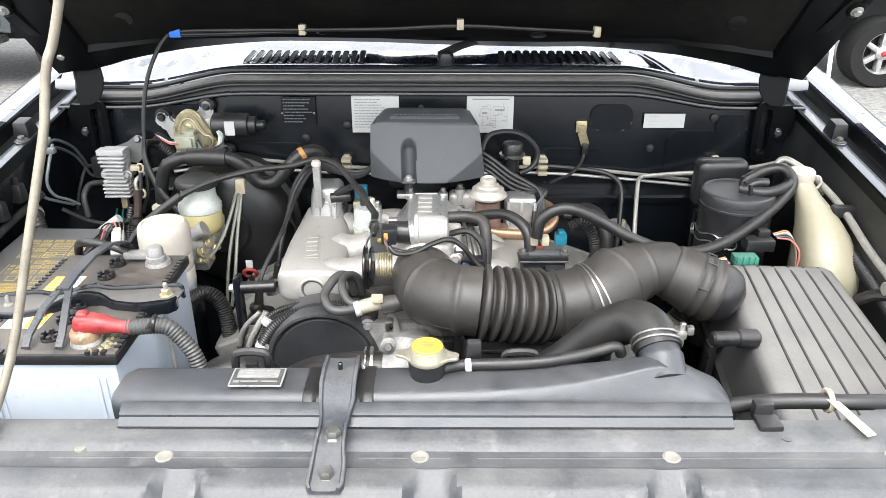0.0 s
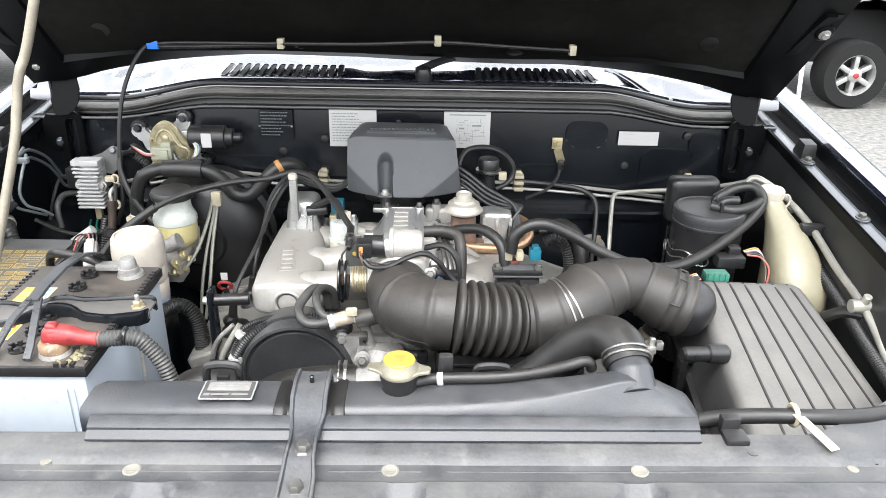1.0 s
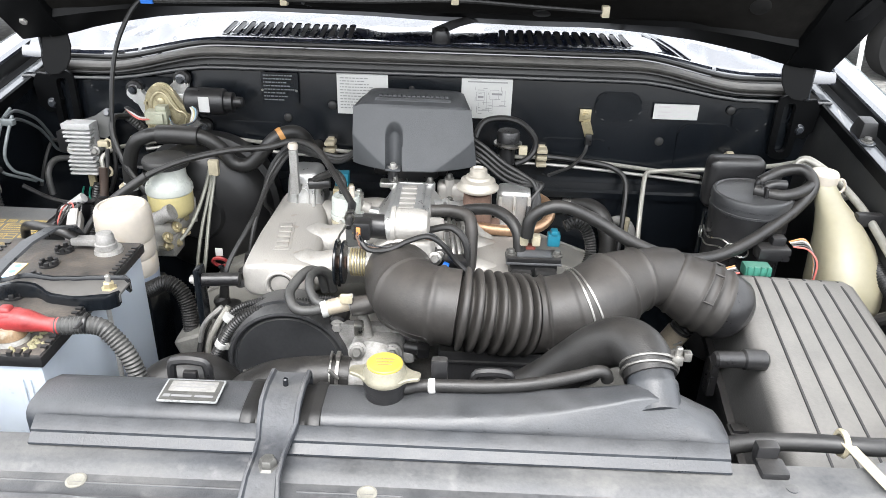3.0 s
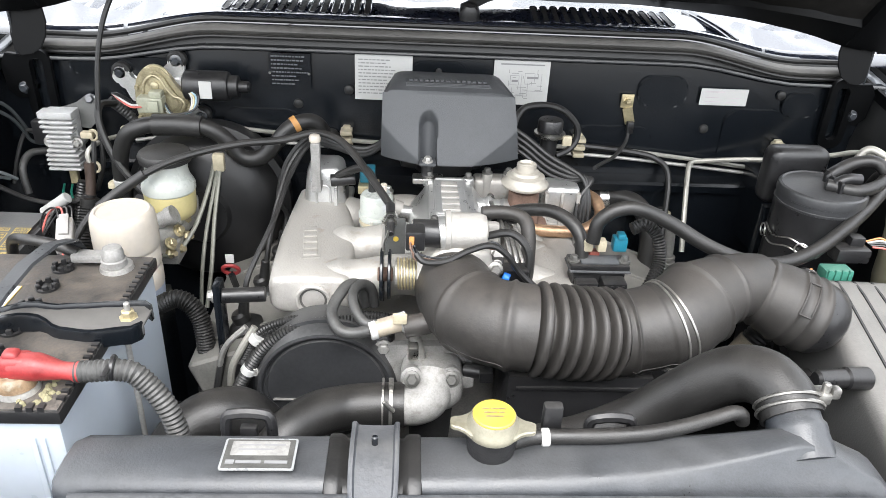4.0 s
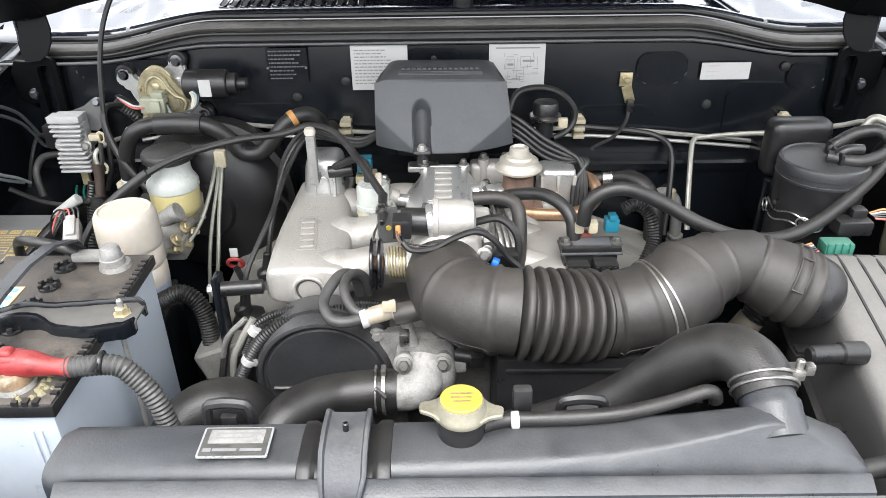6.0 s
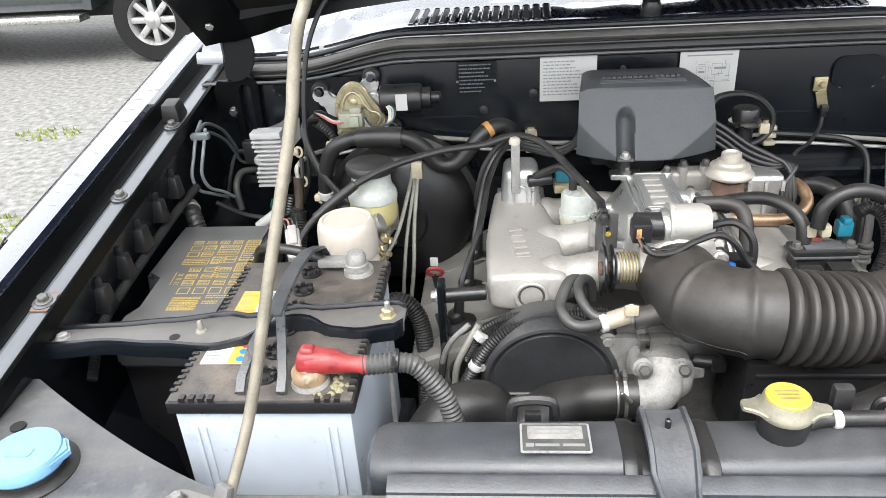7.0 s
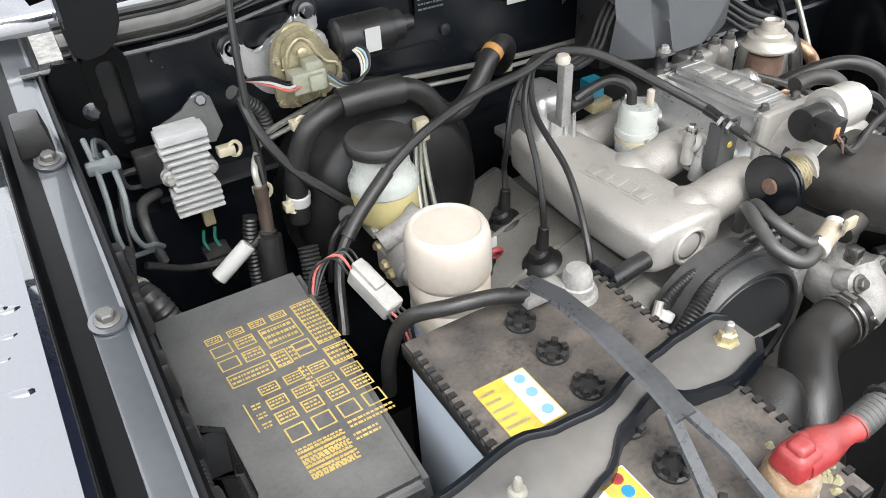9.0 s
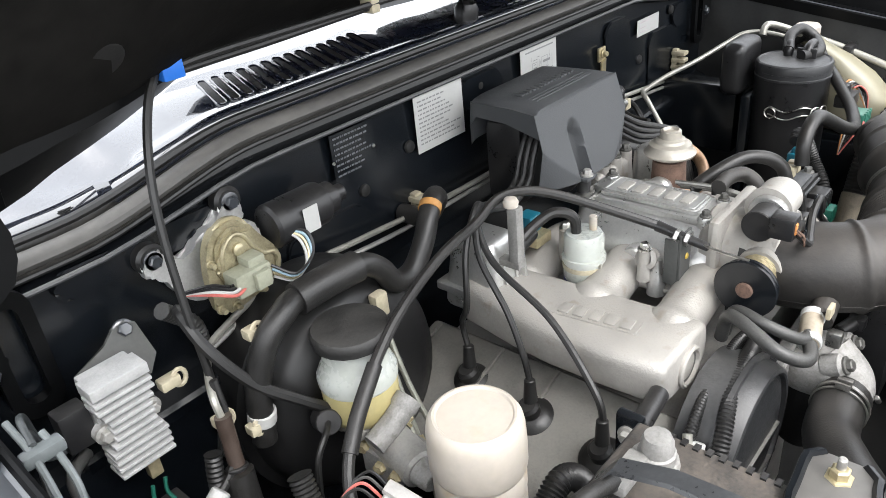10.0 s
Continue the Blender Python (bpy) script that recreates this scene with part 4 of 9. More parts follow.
for k in range(6):
    y = BY0 + 0.033 + 0.039 * k
    bm = bmesh.new()
    m = Matrix.Translation((-0.438, y, 0.938)) @ Matrix.Diagonal((0.88, 0.88, 0.8, 1))
    lathe(bm, [(0.0135, 0), (0.0135, 0.003), (0.011, 0.004), (0.011, 0.0015), (0.002, 0.0015)], m, 20)
    for a in range(6):
        box(bm, (-0.003, 0.008, 0.001), (0.003, 0.013, 0.009), 0.0008, m @ Matrix.Rotation(radians(60 * a + 15), 4, "Z"))
    part("vent_plug", bm, M_PLASTIC, batt)


def terminal(parent, x, y):
    bm = lathe(bmesh.new(), [(0.018, 0.938), (0.017, 0.943), (0.0105, 0.944), (0.0095, 0.958)], Matrix.Translation((x, y, 0)), 22)
    return part("terminal_post", bm, M_ALUDULL, parent)


terminal(batt, -0.382, 0.374)
terminal(batt, -0.393, 0.168)
clampn = thing("negative_clamp", "grey corroded lead battery clamp with its black cable", "battery clamp", (-0.384, 0.37, 0.94))
part("clamp_body", lathe(bmesh.new(), [(0.0135, 0.944), (0.0135, 0.951), (0.0118, 0.952), (0.0115, 0.960), (0.0095, 0.965), (0.003, 0.966)], Matrix.Translation((-0.383, 0.372, 0)), 20), M_ALUOX, clampn)
part("clamp_jaw", box(bmesh.new(), (-0.43, 0.372, 0.944), (-0.392, 0.388, 0.954), 0.003), M_ALUOX, clampn)
part("cable", tube(bmesh.new(), [(-0.425, 0.382, 0.951), (-0.45, 0.385, 0.960), (-0.485, 0.392, 0.962), (-0.512, 0.415, 0.945), (-0.522, 0.43, 0.90), (-0.522, 0.44, 0.85)], 0.0062, 12), M_HOSE, clampn, "black battery cable")
clampp = thing("positive_terminal", "red rubber terminal boot on the battery post", "terminal cover", (-0.393, 0.168, 0.94))
bm = lathe(bmesh.new(), [(0.0165, 0.9435), (0.0165, 0.952), (0.014, 0.956)], Matrix.Translation((-0.393, 0.168, 0)), 22)
part("clamp_body", bm, mat("corroded_terminal", (0.24, 0.165, 0.10), 0.7, metal=0.4, var=0.5, scale=60, bump=0.4, blot=0.4, blot_col=(0.36, 0.33, 0.26)), clampp, "corroded brassy clamp")
bm = bmesh.new()
box(bm, (-0.404, 0.157, 0.955), (-0.374, 0.181, 0.974), 0.007, seg=4, taper=(0.8, 0.78))
box(bm, (-0.399, 0.162, 0.969), (-0.384, 0.176, 0.978), 0.004, seg=3, taper=(0.8, 0.8))
tube(bm, [(-0.392, 0.169, 0.962), (-0.374, 0.168, 0.962), (-0.356, 0.168, 0.959), (-0.337, 0.168, 0.957)], 0.0088, 16, radius=lambda q: 0.0122 - 0.0045 * min(1.0, max(0.0, (q - 0.02) / 0.02)) + (0.0012 if q > 0.05 else 0))
part("red_boot", bm, M_RED, clampp, "red rubber boot")
pc = part("cable", ribbed(bmesh.new(), [(-0.341, 0.168, 0.957), (-0.303, 0.17, 0.958), (-0.287, 0.169, 0.948), (-0.268, 0.163, 0.922), (-0.258, 0.157, 0.88), (-0.255, 0.155, 0.82)], 0.0098, 0.0042, 0.0012, 16), M_GREYHOSE, clampp, "cable in grey ribbed conduit")
part("cable_tie", cyl(bmesh.new(), (-0.313, 0.1695, 0.961), (-0.309, 0.17, 0.9605), 0.0112), M_PLASTIC, pc)
part("tie_tail", box(bmesh.new(), (-0.314, 0.150, 0.966), (-0.309, 0.168, 0.9672), 0.0004), M_PLASTIC, pc)
# crusty deposit by the post
bm = bmesh.new()
rng = random.Random(2)
for k in range(26):
    a, q = rng.uniform(0, 6.28), rng.uniform(0.012, 0.026)
    lathe(bm, [(rng.uniform(0.002, 0.005), 0), (0.0015, rng.uniform(0.0012, 0.004))], Matrix.Translation((-0.382 + q * math.cos(a), 0.17 + q * math.sin(a), 0.938)), 6)
tagged(part("battery_corrosion", bm, mat("corrosion_crust", (0.24, 0.22, 0.13), 0.9, var=0.3, scale=80)), "pale crusty corrosion round the battery post", "corrosion", "", "stuff")

# hold-down bar
HB_X = (-0.700, -0.684, -0.627, -0.57, -0.505, -0.478, -0.448, -0.412, -0.388, -0.36, -0.325, -0.315)
HB_LO = (0.233, 0.230, 0.235, 0.228, 0.220, 0.227, 0.245, 0.255, 0.243, 0.239, 0.245, 0.254)
HB_HI = (0.263, 0.265, 0.267, 0.272, 0.281, 0.273, 0.266, 0.277, 0.286, 0.290, 0.292, 0.284)


def hb(x):
    """Middle, height and half width of the hold-down bar at x."""
    for k in range(len(HB_X) - 1):
        if HB_X[k] <= x <= HB_X[k + 1]:
            t = (x - HB_X[k]) / (HB_X[k + 1] - HB_X[k])
            t = t * t * (3 - 2 * t)
            lo = HB_LO[k] + (HB_LO[k + 1] - HB_LO[k]) * t
            hi = HB_HI[k] + (HB_HI[k + 1] - HB_HI[k]) * t
            return (lo + hi) / 2, 0.934 + 0.010 * (x + 0.70) / 0.385 + 0.012 * math.exp(-((x + 0.435) / 0.03) ** 2), (hi - lo) / 2
    return (HB_LO[-1] + HB_HI[-1]) / 2, 0.944, (HB_HI[-1] - HB_LO[-1]) / 2


bar = thing("battery_hold_down", "dusty grey steel battery hold-down bar", "bracket", (-0.5, 0.25, 0.93))
rows = []
for k in range(41):
    x = -0.700 + 0.385 * k / 40
    y, z, w = hb(x)
    e = 0.008
    rows.append([(x, y - w, z - e), (x, y - w, z), (x, y - w + 0.003, z + 0.0022), (x, y + w - 0.003, z + 0.0022), (x, y + w, z), (x, y + w, z - e), (x, y + w - 0.002, z - e), (x, y + w - 0.003, z - 0.0005), (x, y - w + 0.003, z - 0.0005), (x, y - w + 0.002, z - e)])
bm = loft(bmesh.new(), rows)
for sy in (-1, 1):
    lip = []
    for k in range(49):
        x = -0.699 + 0.383 * k / 48
        y, z, w = hb(x)
        lip.append([(x, y + sy * (w - 0.0045), z - 0.011), (x, y + sy * (w - 0.0045), z + 0.0025), (x, y + sy * (w - 0.0022), z + 0.0062), (x, y + sy * (w + 0.0014), z + 0.0056), (x, y + sy * (w + 0.0026), z + 0.002), (x, y + sy * (w + 0.0026), z - 0.012)])
    part("bar_lip", loft(bmesh.new(), lip), M_BAYPAINT, bar, "black painted turned edge", 50)
part("bar", bm, mat("dusty_bar", (0.06, 0.06, 0.06), 0.5, var=0.3, scale=14, dust=0.6, dust_col=(0.15, 0.14, 0.126), cloud=0.6), bar, "", 50)
for x, y, big in ((-0.333, 0.268, 2), (-0.527, 0.25, 1), (-0.677, 0.246, 0)):
    z = hb(x)[1] + 0.002
    if big == 2:
        part("nut", lathe(bmesh.new(), [(0.0095, z), (0.009, z + 0.001), (0.0065, z + 0.0015), (0.0065, z + 0.0075), (0.005, z + 0.0085)], Matrix.Translation((x, y, 0)), 6), M_BRASS, bar, "brassy zinc nut")
        part("stud", lathe(bmesh.new(), [(0.003, z), (0.003, z + 0.016), (0.002, z + 0.0172)], Matrix.Translation((x, y, 0)), 12), M_ALUDULL, bar)
    elif big == 1:
        part("peg", lathe(bmesh.new(), [(0.0065, z), (0.0055, z + 0.002), (0.0032, z + 0.003), (0.0028, z + 0.011), (0.0018, z + 0.013)], Matrix.Translation((x, y, 0)), 12), M_PLUGDISC, bar, "small beige plastic peg")
    else:
        part("nut", lathe(bmesh.new(), [(0.0085, z), (0.0085, z + 0.0012), (0.006, z + 0.0016), (0.006, z + 0.0045), (0.0045, z + 0.0052)], Matrix.Translation((x, y, 0)), 6), M_ALUOX, bar)
part("hole", lathe(bmesh.new(), [(0.0055, 0), (0.0055, 0.0008)], Matrix.Translation((-0.552, 0.240, hb(-0.552)[1] + 0.0022)), 14), M_DARK, bar)
for x, y in ((-0.336, 0.262), (-0.529, 0.243)):
    part("hook_rod", cyl(bmesh.new(), (x, y, 0.72), (x, y, hb(x)[1]), 0.0028), M_ALUDULL, bar)
# lifting strap
strap = thing("battery_strap", "grey plastic carrying strap lying over the battery", "strap", (-0.42, 0.27, 0.94))
bm = bmesh.new()
def strap_row(x, y, z, w):
    return [(x - w, y, z), (x - w * 0.8, y, z + 0.0025), (x + w * 0.8, y, z + 0.0025), (x + w, y, z), (x, y, z - 0.0005)]
loft(bm, [strap_row(x, y, z, 0.0085) for x, y, z in ((-0.425, 0.398, 0.941), (-0.427, 0.38, 0.968), (-0.430, 0.34, 0.983), (-0.432, 0.29, 0.988), (-0.433, 0.24, 0.985), (-0.434, 0.215, 0.98))])
part("strap_band", bm, M_STRAP, strap)
for x1 in (-0.454, -0.416):
    bm = loft(bmesh.new(), [strap_row(x, y, z, 0.005) for x, y, z in ((-0.434 + (x1 + 0.434) * 0.25, 0.222, 0.98), (-0.434 + (x1 + 0.434) * 0.7, 0.19, 0.968), (x1, 0.16, 0.95), (x1, 0.148, 0.9405))])
    part("strap_leg", bm, M_STRAP, strap)
for (x, y), (w, h), base, c2 in (((-0.485, 0.307), (0.042, 0.05), M_OCHRE, M_PAPER), ((-0.486, 0.214), (0.048, 0.036), M_PAPER, M_OCHRE)):
    lab = tagged(part("battery_sticker", prism(bmesh.new(), rounded(w, h, 0.001), 0.0006, Matrix.Translation((x, y, 0.9382))), base), "small printed yellow and white sticker on the battery lid", "sticker")
    part("sticker_field", prism(bmesh.new(), rounded(w * 0.42, h * 0.96, 0.001), 0.0004, Matrix.Translation((x + w * 0.27, y, 0.9386))), c2, lab)
    for q in (-0.3, 0.05, 0.33):
        part("sticker_mark", lathe(bmesh.new(), [(0.0042, 0), (0.0042, 0.0004)], Matrix.Translation((x + w * 0.3, y + h * q, 0.939)), 12), (M_BLUECAP if base is M_OCHRE else (M_RED if q > 0.2 else M_BLUE)), lab)
    bars(lab, (x - w / 2, y - h / 2, 0.9388), (w * 0.5, 0, 0), (0, h, 0), text_rows(random.Random(4), 5), M_BRASS if base is M_OCHRE else M_INK, 0.0003)
bm = box(bmesh.new(), (-0.54, 0.12, 0.40), (-0.335, 0.42, 0.715), 0.006)
solid("battery_tray", bm, M_BAYPAINT, "black steel tray under the battery", "tray")

# ---- relay box with printed lid ----
M_RELAYLID = mat("relay_lid_plastic", (0.03, 0.031, 0.033), 0.33, var=0.25, scale=30, bump=0.3, bscale=500, dust=0.5, dust_col=(0.15, 0.148, 0.14), cloud=0.6)
fb = thing("fuse_box", "black plastic relay box with yellow printed diagram on its lid", "fuse box", (-0.61, 0.45, 0.80))
ztop = lambda y: 0.898 + 0.03 * (y - 0.318)
bm = bmesh.new()
outline = [(-0.681, 0.578), (-0.681, 0.44), (-0.651, 0.437), (-0.649, 0.362), (-0.671, 0.348), (-0.670, 0.316), (-0.551, 0.314), (-0.542, 0.576)]
top = [bm.verts.new((x, y, ztop(y))) for x, y in outline]
bot = [bm.verts.new((x - 0.004 if x < -0.6 else x + 0.004, y - 0.004 if y < 0.5 else y + 0.004, 0.845)) for x, y in outline]
bm.faces.new(top)
bm.faces.new(bot[::-1])
for i in range(8):
    j = (i + 1) % 8
    bm.faces.new((bot[i], bot[j], top[j], top[i]))
bmesh.ops.bevel(bm, geom=list(bm.edges), offset=0.006, segments=3, affect="EDGES")
lid = part("box_lid", bm, M_RELAYLID, fb, "dusty dark grey lid")
part("box_base", box(bmesh.new(), (-0.672, 0.325, 0.55), (-0.54, 0.56, 0.847), 0.004), M_PLASTIC, fb)
rng = random.Random(9)
bm = bmesh.new()


def lid_at(u, v):
    """A place in the printed block: u across, v down, each from 0 to 1."""
    x, y = -0.644 + 0.091 * u + 0.010 * v, 0.527 - 0.173 * v
    return (x, y, ztop(y) + 0.0005)


def ink(u0, v0, u1, v1):
    bm.faces.new([bm.verts.new(lid_at(u, v)) for u, v in ((u0, v1), (u1, v1), (u1, v0), (u0, v0))])


def line_rect(u, v, w, h, t=0.014):
    """A printed outline."""
    k = t * 0.55
    for a, b, c, d in ((u, v, u + w, v + k), (u, v + h - k, u + w, v + h), (u, v + k, u + t, v + h - k), (u + w - t, v + k, u + w, v + h - k)):
        ink(a, b, c, d)


def words(u, v, w, h, n):
    """Rows of unreadable small print."""
    for r in range(n):
        a, y = u, v + h * (r + 0.25) / n
        while a < u + w - 0.01:
            b = min(u + w, a + rng.uniform(0.012, 0.045))
            ink(a, y, b, y + 0.5 * h / n)
            a = b + 0.009


for k in range(4):
    line_rect(0.0 + 0.205 * k, 0.0, 0.15, 0.05)
    words(0.02 + 0.205 * k, 0.01, 0.11, 0.03, 2)
    for v, h in ((0.42, 0.06), (0.51, 0.065), (0.60, 0.07), (0.70, 0.085)):
        if k < 3 or v > 0.45:
            line_rect(0.17 + 0.225 * k, v, 0.17, h)
            if v < 0.65 and (k + v * 10) % 2 < 1.3:
                words(0.19 + 0.225 * k, v + 0.012, 0.13, h - 0.026, 2)
for v in (0.075, 0.175):
    line_rect(0.0, v, 0.18, 0.075)
    line_rect(0.215, v, 0.18, 0.075)
    words(0.23, v + 0.01, 0.15, 0.045, 2)
line_rect(0.45, 0.075, 0.33, 0.15)
words(0.47, 0.085, 0.29, 0.12, 3)
line_rect(0.0, 0.285, 0.39, 0.085)
words(0.02, 0.30, 0.34, 0.055, 2)
for u, v, w, h in ((0.43, 0.26, 0.12, 0.1), (0.57, 0.25, 0.06, 0.11), (0.84, 0.0, 0.2, 0.32), (0.84, 0.36, 0.2, 0.12), (0.55, 0.40, 0.06, 0.16)):
    words(u, v, w, h, max(2, round(h / 0.028)))
    if w > 0.1:
        line_rect(u - 0.01, v - 0.005, w + 0.02, h + 0.008)
line_rect(0.62, 0.25, 0.17, 0.05)
line_rect(0.62, 0.30, 0.17, 0.05)
words(0.16, 0.82, 0.40, 0.18, 9)
words(0.16, 0.833, 0.38, 0.16, 6)
words(0.62, 0.80, 0.4, 0.05, 2)
words(0.60, 0.87, 0.22, 0.05, 2)
for v in (0.5, 0.56, 0.62):
    words(0.05, v, 0.08, 0.04, 2)
ink(0.0, 0.48, 0.012, 0.66)
tagged(part("lid_diagram", bm, M_YINK, lid, "yellow printed fuse diagram"), kind="stuff")

# ---- air cleaner ----
ac = thing("air_cleaner", "dusty black air cleaner box with a ribbed lid", "air cleaner", (0.52, 0.27, 0.65))
def lid_z(y):
    """The lid falls towards the nose."""
    return 0.835 + 0.333 * (y - 0.206)


def rib_x(k, y):
    """Place across of the lid's k-th rib; the ribs fan out towards the nose."""
    t = (y - 0.206) / 0.228
    return (0.484 + 0.0277 * k) * (1 - t) + (0.474 + 0.0228 * k) * t


def lid_ring(y, dz, k=1.0):
    """A section of the cleaner lid at y, lowered by dz."""
    z, a, b = lid_z(y) + dz, 0.4495, rib_x(5, y) + 0.014
    m = (a + b) / 2
    out = [(a - 0.012, z - 0.11), (a - 0.010, z - 0.05), (a - 0.0075, z - 0.018), (a - 0.004, z - 0.006), (a + 0.004, z - 0.001), (a + 0.016, z), (b - 0.004, z - 0.004), (b + 0.006, z - 0.009), (b + 0.014, z - 0.022), (b + 0.03, z - 0.11)]
    return [(m + (x - m) * k, y, v) for x, v in out]


bm = bmesh.new()
loft(bm, [lid_ring(y, d, k) for y, d, k in ((0.108, -0.03, 0.96), (0.116, -0.008, 0.985), (0.128, 0, 1), (0.27, 0, 1), (0.40, 0, 1), (0.428, -0.001, 1), (0.436, -0.005, 0.99), (0.441, -0.014, 0.97), (0.445, -0.04, 0.95))])
lid = part("cleaner_lid", bm, M_LID, ac, "dusty grey ribbed lid", 60)
for k in range(6):
    bm = bmesh.new()
    loft(bm, [[(x - 0.0019, y, z - 0.003), (x - 0.0014, y, z + 0.0012), (x + 0.0014, y, z + 0.0012), (x + 0.0019, y, z - 0.003)] for y, x, z in [(v, rib_x(k, v), lid_z(v) - 0.0008 * k + dz) for v, dz in ((0.122, -0.002), (0.2, 0), (0.3, 0), (0.41, 0), (0.432, -0.003), (0.440, -0.010))]])
    part("lid_rib", bm, M_RUBBER, lid)
part("cleaner_base", box(bmesh.new(), (0.445, 0.12, 0.50), (0.645, 0.435, 0.70), 0.006), M_PLASTIC, ac)
bm = loft(bmesh.new(), [[(0.428, y, lid_z(y) - 0.118), (0.428, y, lid_z(y) - 0.106), (0.655, y, lid_z(y) - 0.106), (0.655, y, lid_z(y) - 0.118)] for y in (0.112, 0.28, 0.446)])
part("base_flange", bm, M_PLASTIC, ac)
bm = loft(bmesh.new(), [[(0.438, y, 0.62), (0.438, y, lid_z(y) - 0.116), (0.648, y, lid_z(y) - 0.116), (0.648, y, 0.62)] for y in (0.118, 0.28, 0.44)])
part("cleaner_wall", bm, M_PLASTIC, ac)
for y in (0.17, 0.27, 0.37):
    z = lid_z(y) - 0.11
    bm = box(bmesh.new(), (0.416, y - 0.011, z - 0.022), (0.427, y + 0.011, z + 0.03), 0.002)
    box(bm, (0.419, y - 0.008, z + 0.026), (0.440, y + 0.008, z + 0.034), 0.002)
    part("lid_buckle", bm, M_PLASTIC, ac, "black lid buckle")
part("inlet_stub", cyl(bmesh.new(), (0.384, 0.284, 0.870), (0.44, 0.29, 0.868), 0.0105, n=20, bevel=0.003), M_PLASTIC, ac)
part("stub_collar", cyl(bmesh.new(), (0.418, 0.2875, 0.869), (0.45, 0.291, 0.867), 0.0128, n=20, bevel=0.003), M_PLASTIC, ac)
part("outlet_stub", tube(bmesh.new(), [(0.405, 0.372, 0.899), (0.415, 0.371, 0.895), (0.424, 0.370, 0.891), (0.431, 0.3695, 0.887), (0.438, 0.369, 0.883), (0.444, 0.3685, 0.879)], 0.0445, 30, radius=lambda s: 0.0445 * math.sqrt(max(0.12, 1 - (max(0.0, s - 0.012) / 0.034) ** 2))), M_PLASTIC, ac, "", 60)

# ---- intake duct ----
duct = thing("intake_duct", "dusty black rubber intake duct with bellows", "intake duct", (0.15, 0.33, 0.88))
dpts = [(-0.008, 0.445, 0.903), (-0.006, 0.40, 0.904), (0.004, 0.355, 0.908), (0.030, 0.322, 0.912), (0.07, 0.311, 0.912), (0.12, 0.315, 0.904), (0.166, 0.327, 0.896), (0.20, 0.331, 0.899), (0.226, 0.335, 0.905), (0.246, 0.343, 0.912), (0.270, 0.360, 0.919), (0.296, 0.374, 0.925), (0.325, 0.386, 0.926), (0.352, 0.394, 0.922)]
line = resample(dpts, 0.00125)


def bump_at(s, rows):
    """Sum of round ridges (place, width, height) along a duct."""
    return sum(h * math.exp(-((s - c) / w) ** 2) for c, w, h in rows)


def duct_radius(s):
    r = 0.0475 + bump_at(s, ((0.105, 0.0035, 0.0028), (0.155, 0.0035, 0.003), (0.290, 0.003, 0.003), (0.387, 0.0035, 0.0034), (0.427, 0.003, 0.0028)))
    r += 0.0018 * min(1.0, max(0.0, (s - 0.327) / 0.003))
    if s < 0.025:
        r -= 0.001
    if 0.178 < s < 0.270:
        w = math.cos(2 * math.pi * (s - 0.178) / 0.01314 + math.pi)
        r += 0.0045 * min(1.0, max(-1.0, w * 1.8 + 0.35)) - 0.001 + (0.0012 * w if w > 0 else 0.004 * w)
    t = min(1.0, max(0.0, (s - 0.375) / 0.07))
    return r - 0.0115 * t * t * (3 - 2 * t)


part("duct_body", tube(bmesh.new(), line, 0.05, 36, radius=duct_radius, raw=True), M_DUCT, duct, "", 60)
# cross piece that turns down into the air cleaner
epts = [(0.318, 0.402, 0.919), (0.335, 0.396, 0.920), (0.36, 0.387, 0.915), (0.385, 0.378, 0.906), (0.405, 0.372, 0.899), (0.414, 0.370, 0.896)]


def elbow_radius(s):
    t = min(1.0, max(0.0, (s - 0.02) / 0.05))
    e = min(1.0, s / 0.012)
    return (0.0375 + 0.0075 * t * t * (3 - 2 * t)) * (0.55 + 0.45 * math.sqrt(e * (2 - e))) + bump_at(s, ((0.040, 0.003, 0.002), (0.072, 0.003, 0.0022), (0.085, 0.003, 0.0026), (0.099, 0.003, 0.0022)))


part("duct_elbow", tube(bmesh.new(), resample(epts, 0.00125), 0.04, 36, radius=elbow_radius, raw=True), M_DUCT, duct, "", 60)
eline = resample(epts, 0.0025)
for a0, a1 in ((20, 70), (110, 160)):
    loop = []
    for q, a in [(29, a0 + (a1 - a0) * k / 10) for k in range(11)] + [(34, a1 - (a1 - a0) * k / 10) for k in range(11)] + [(29, a0)]:
        c, t = eline[q], (eline[q + 1] - eline[q - 1]).normalized()
        side = t.cross(Vector((0, 0, 1))).normalized()
        loop.append(c + (side * math.cos(radians(a)) + side.cross(t).normalized() * math.sin(radians(a))) * (elbow_radius(0.0025 * q) + 0.0004))
    part("oval_ridge", tube(bmesh.new(), loop, 0.0012, 6, raw=True), M_DUCT, duct)
mid = resample(dpts, 0.0025)
seam = []
for i in range(30, len(line) - 90, 3):
    p, t = line[i], (line[i + 1] - line[i - 1]).normalized()
    side = t.cross(Vector((0, 0, 1))).normalized()
    n = side * math.cos(radians(-28)) + side.cross(t).normalized() * math.sin(radians(-28))
    n = n if n.y < 0.3 else -n
    if not 0.16 < 0.00125 * i < 0.285:
        seam.append(p + n * (duct_radius(0.00125 * i) - 0.0001))
gap = next(i for i in range(1, len(seam)) if (seam[i] - seam[i - 1]).length > 0.05)
for run in (seam[:gap], seam[gap:]):
    part("mould_seam", tube(bmesh.new(), run, 0.0004, 6, raw=True), M_DUCT, duct)
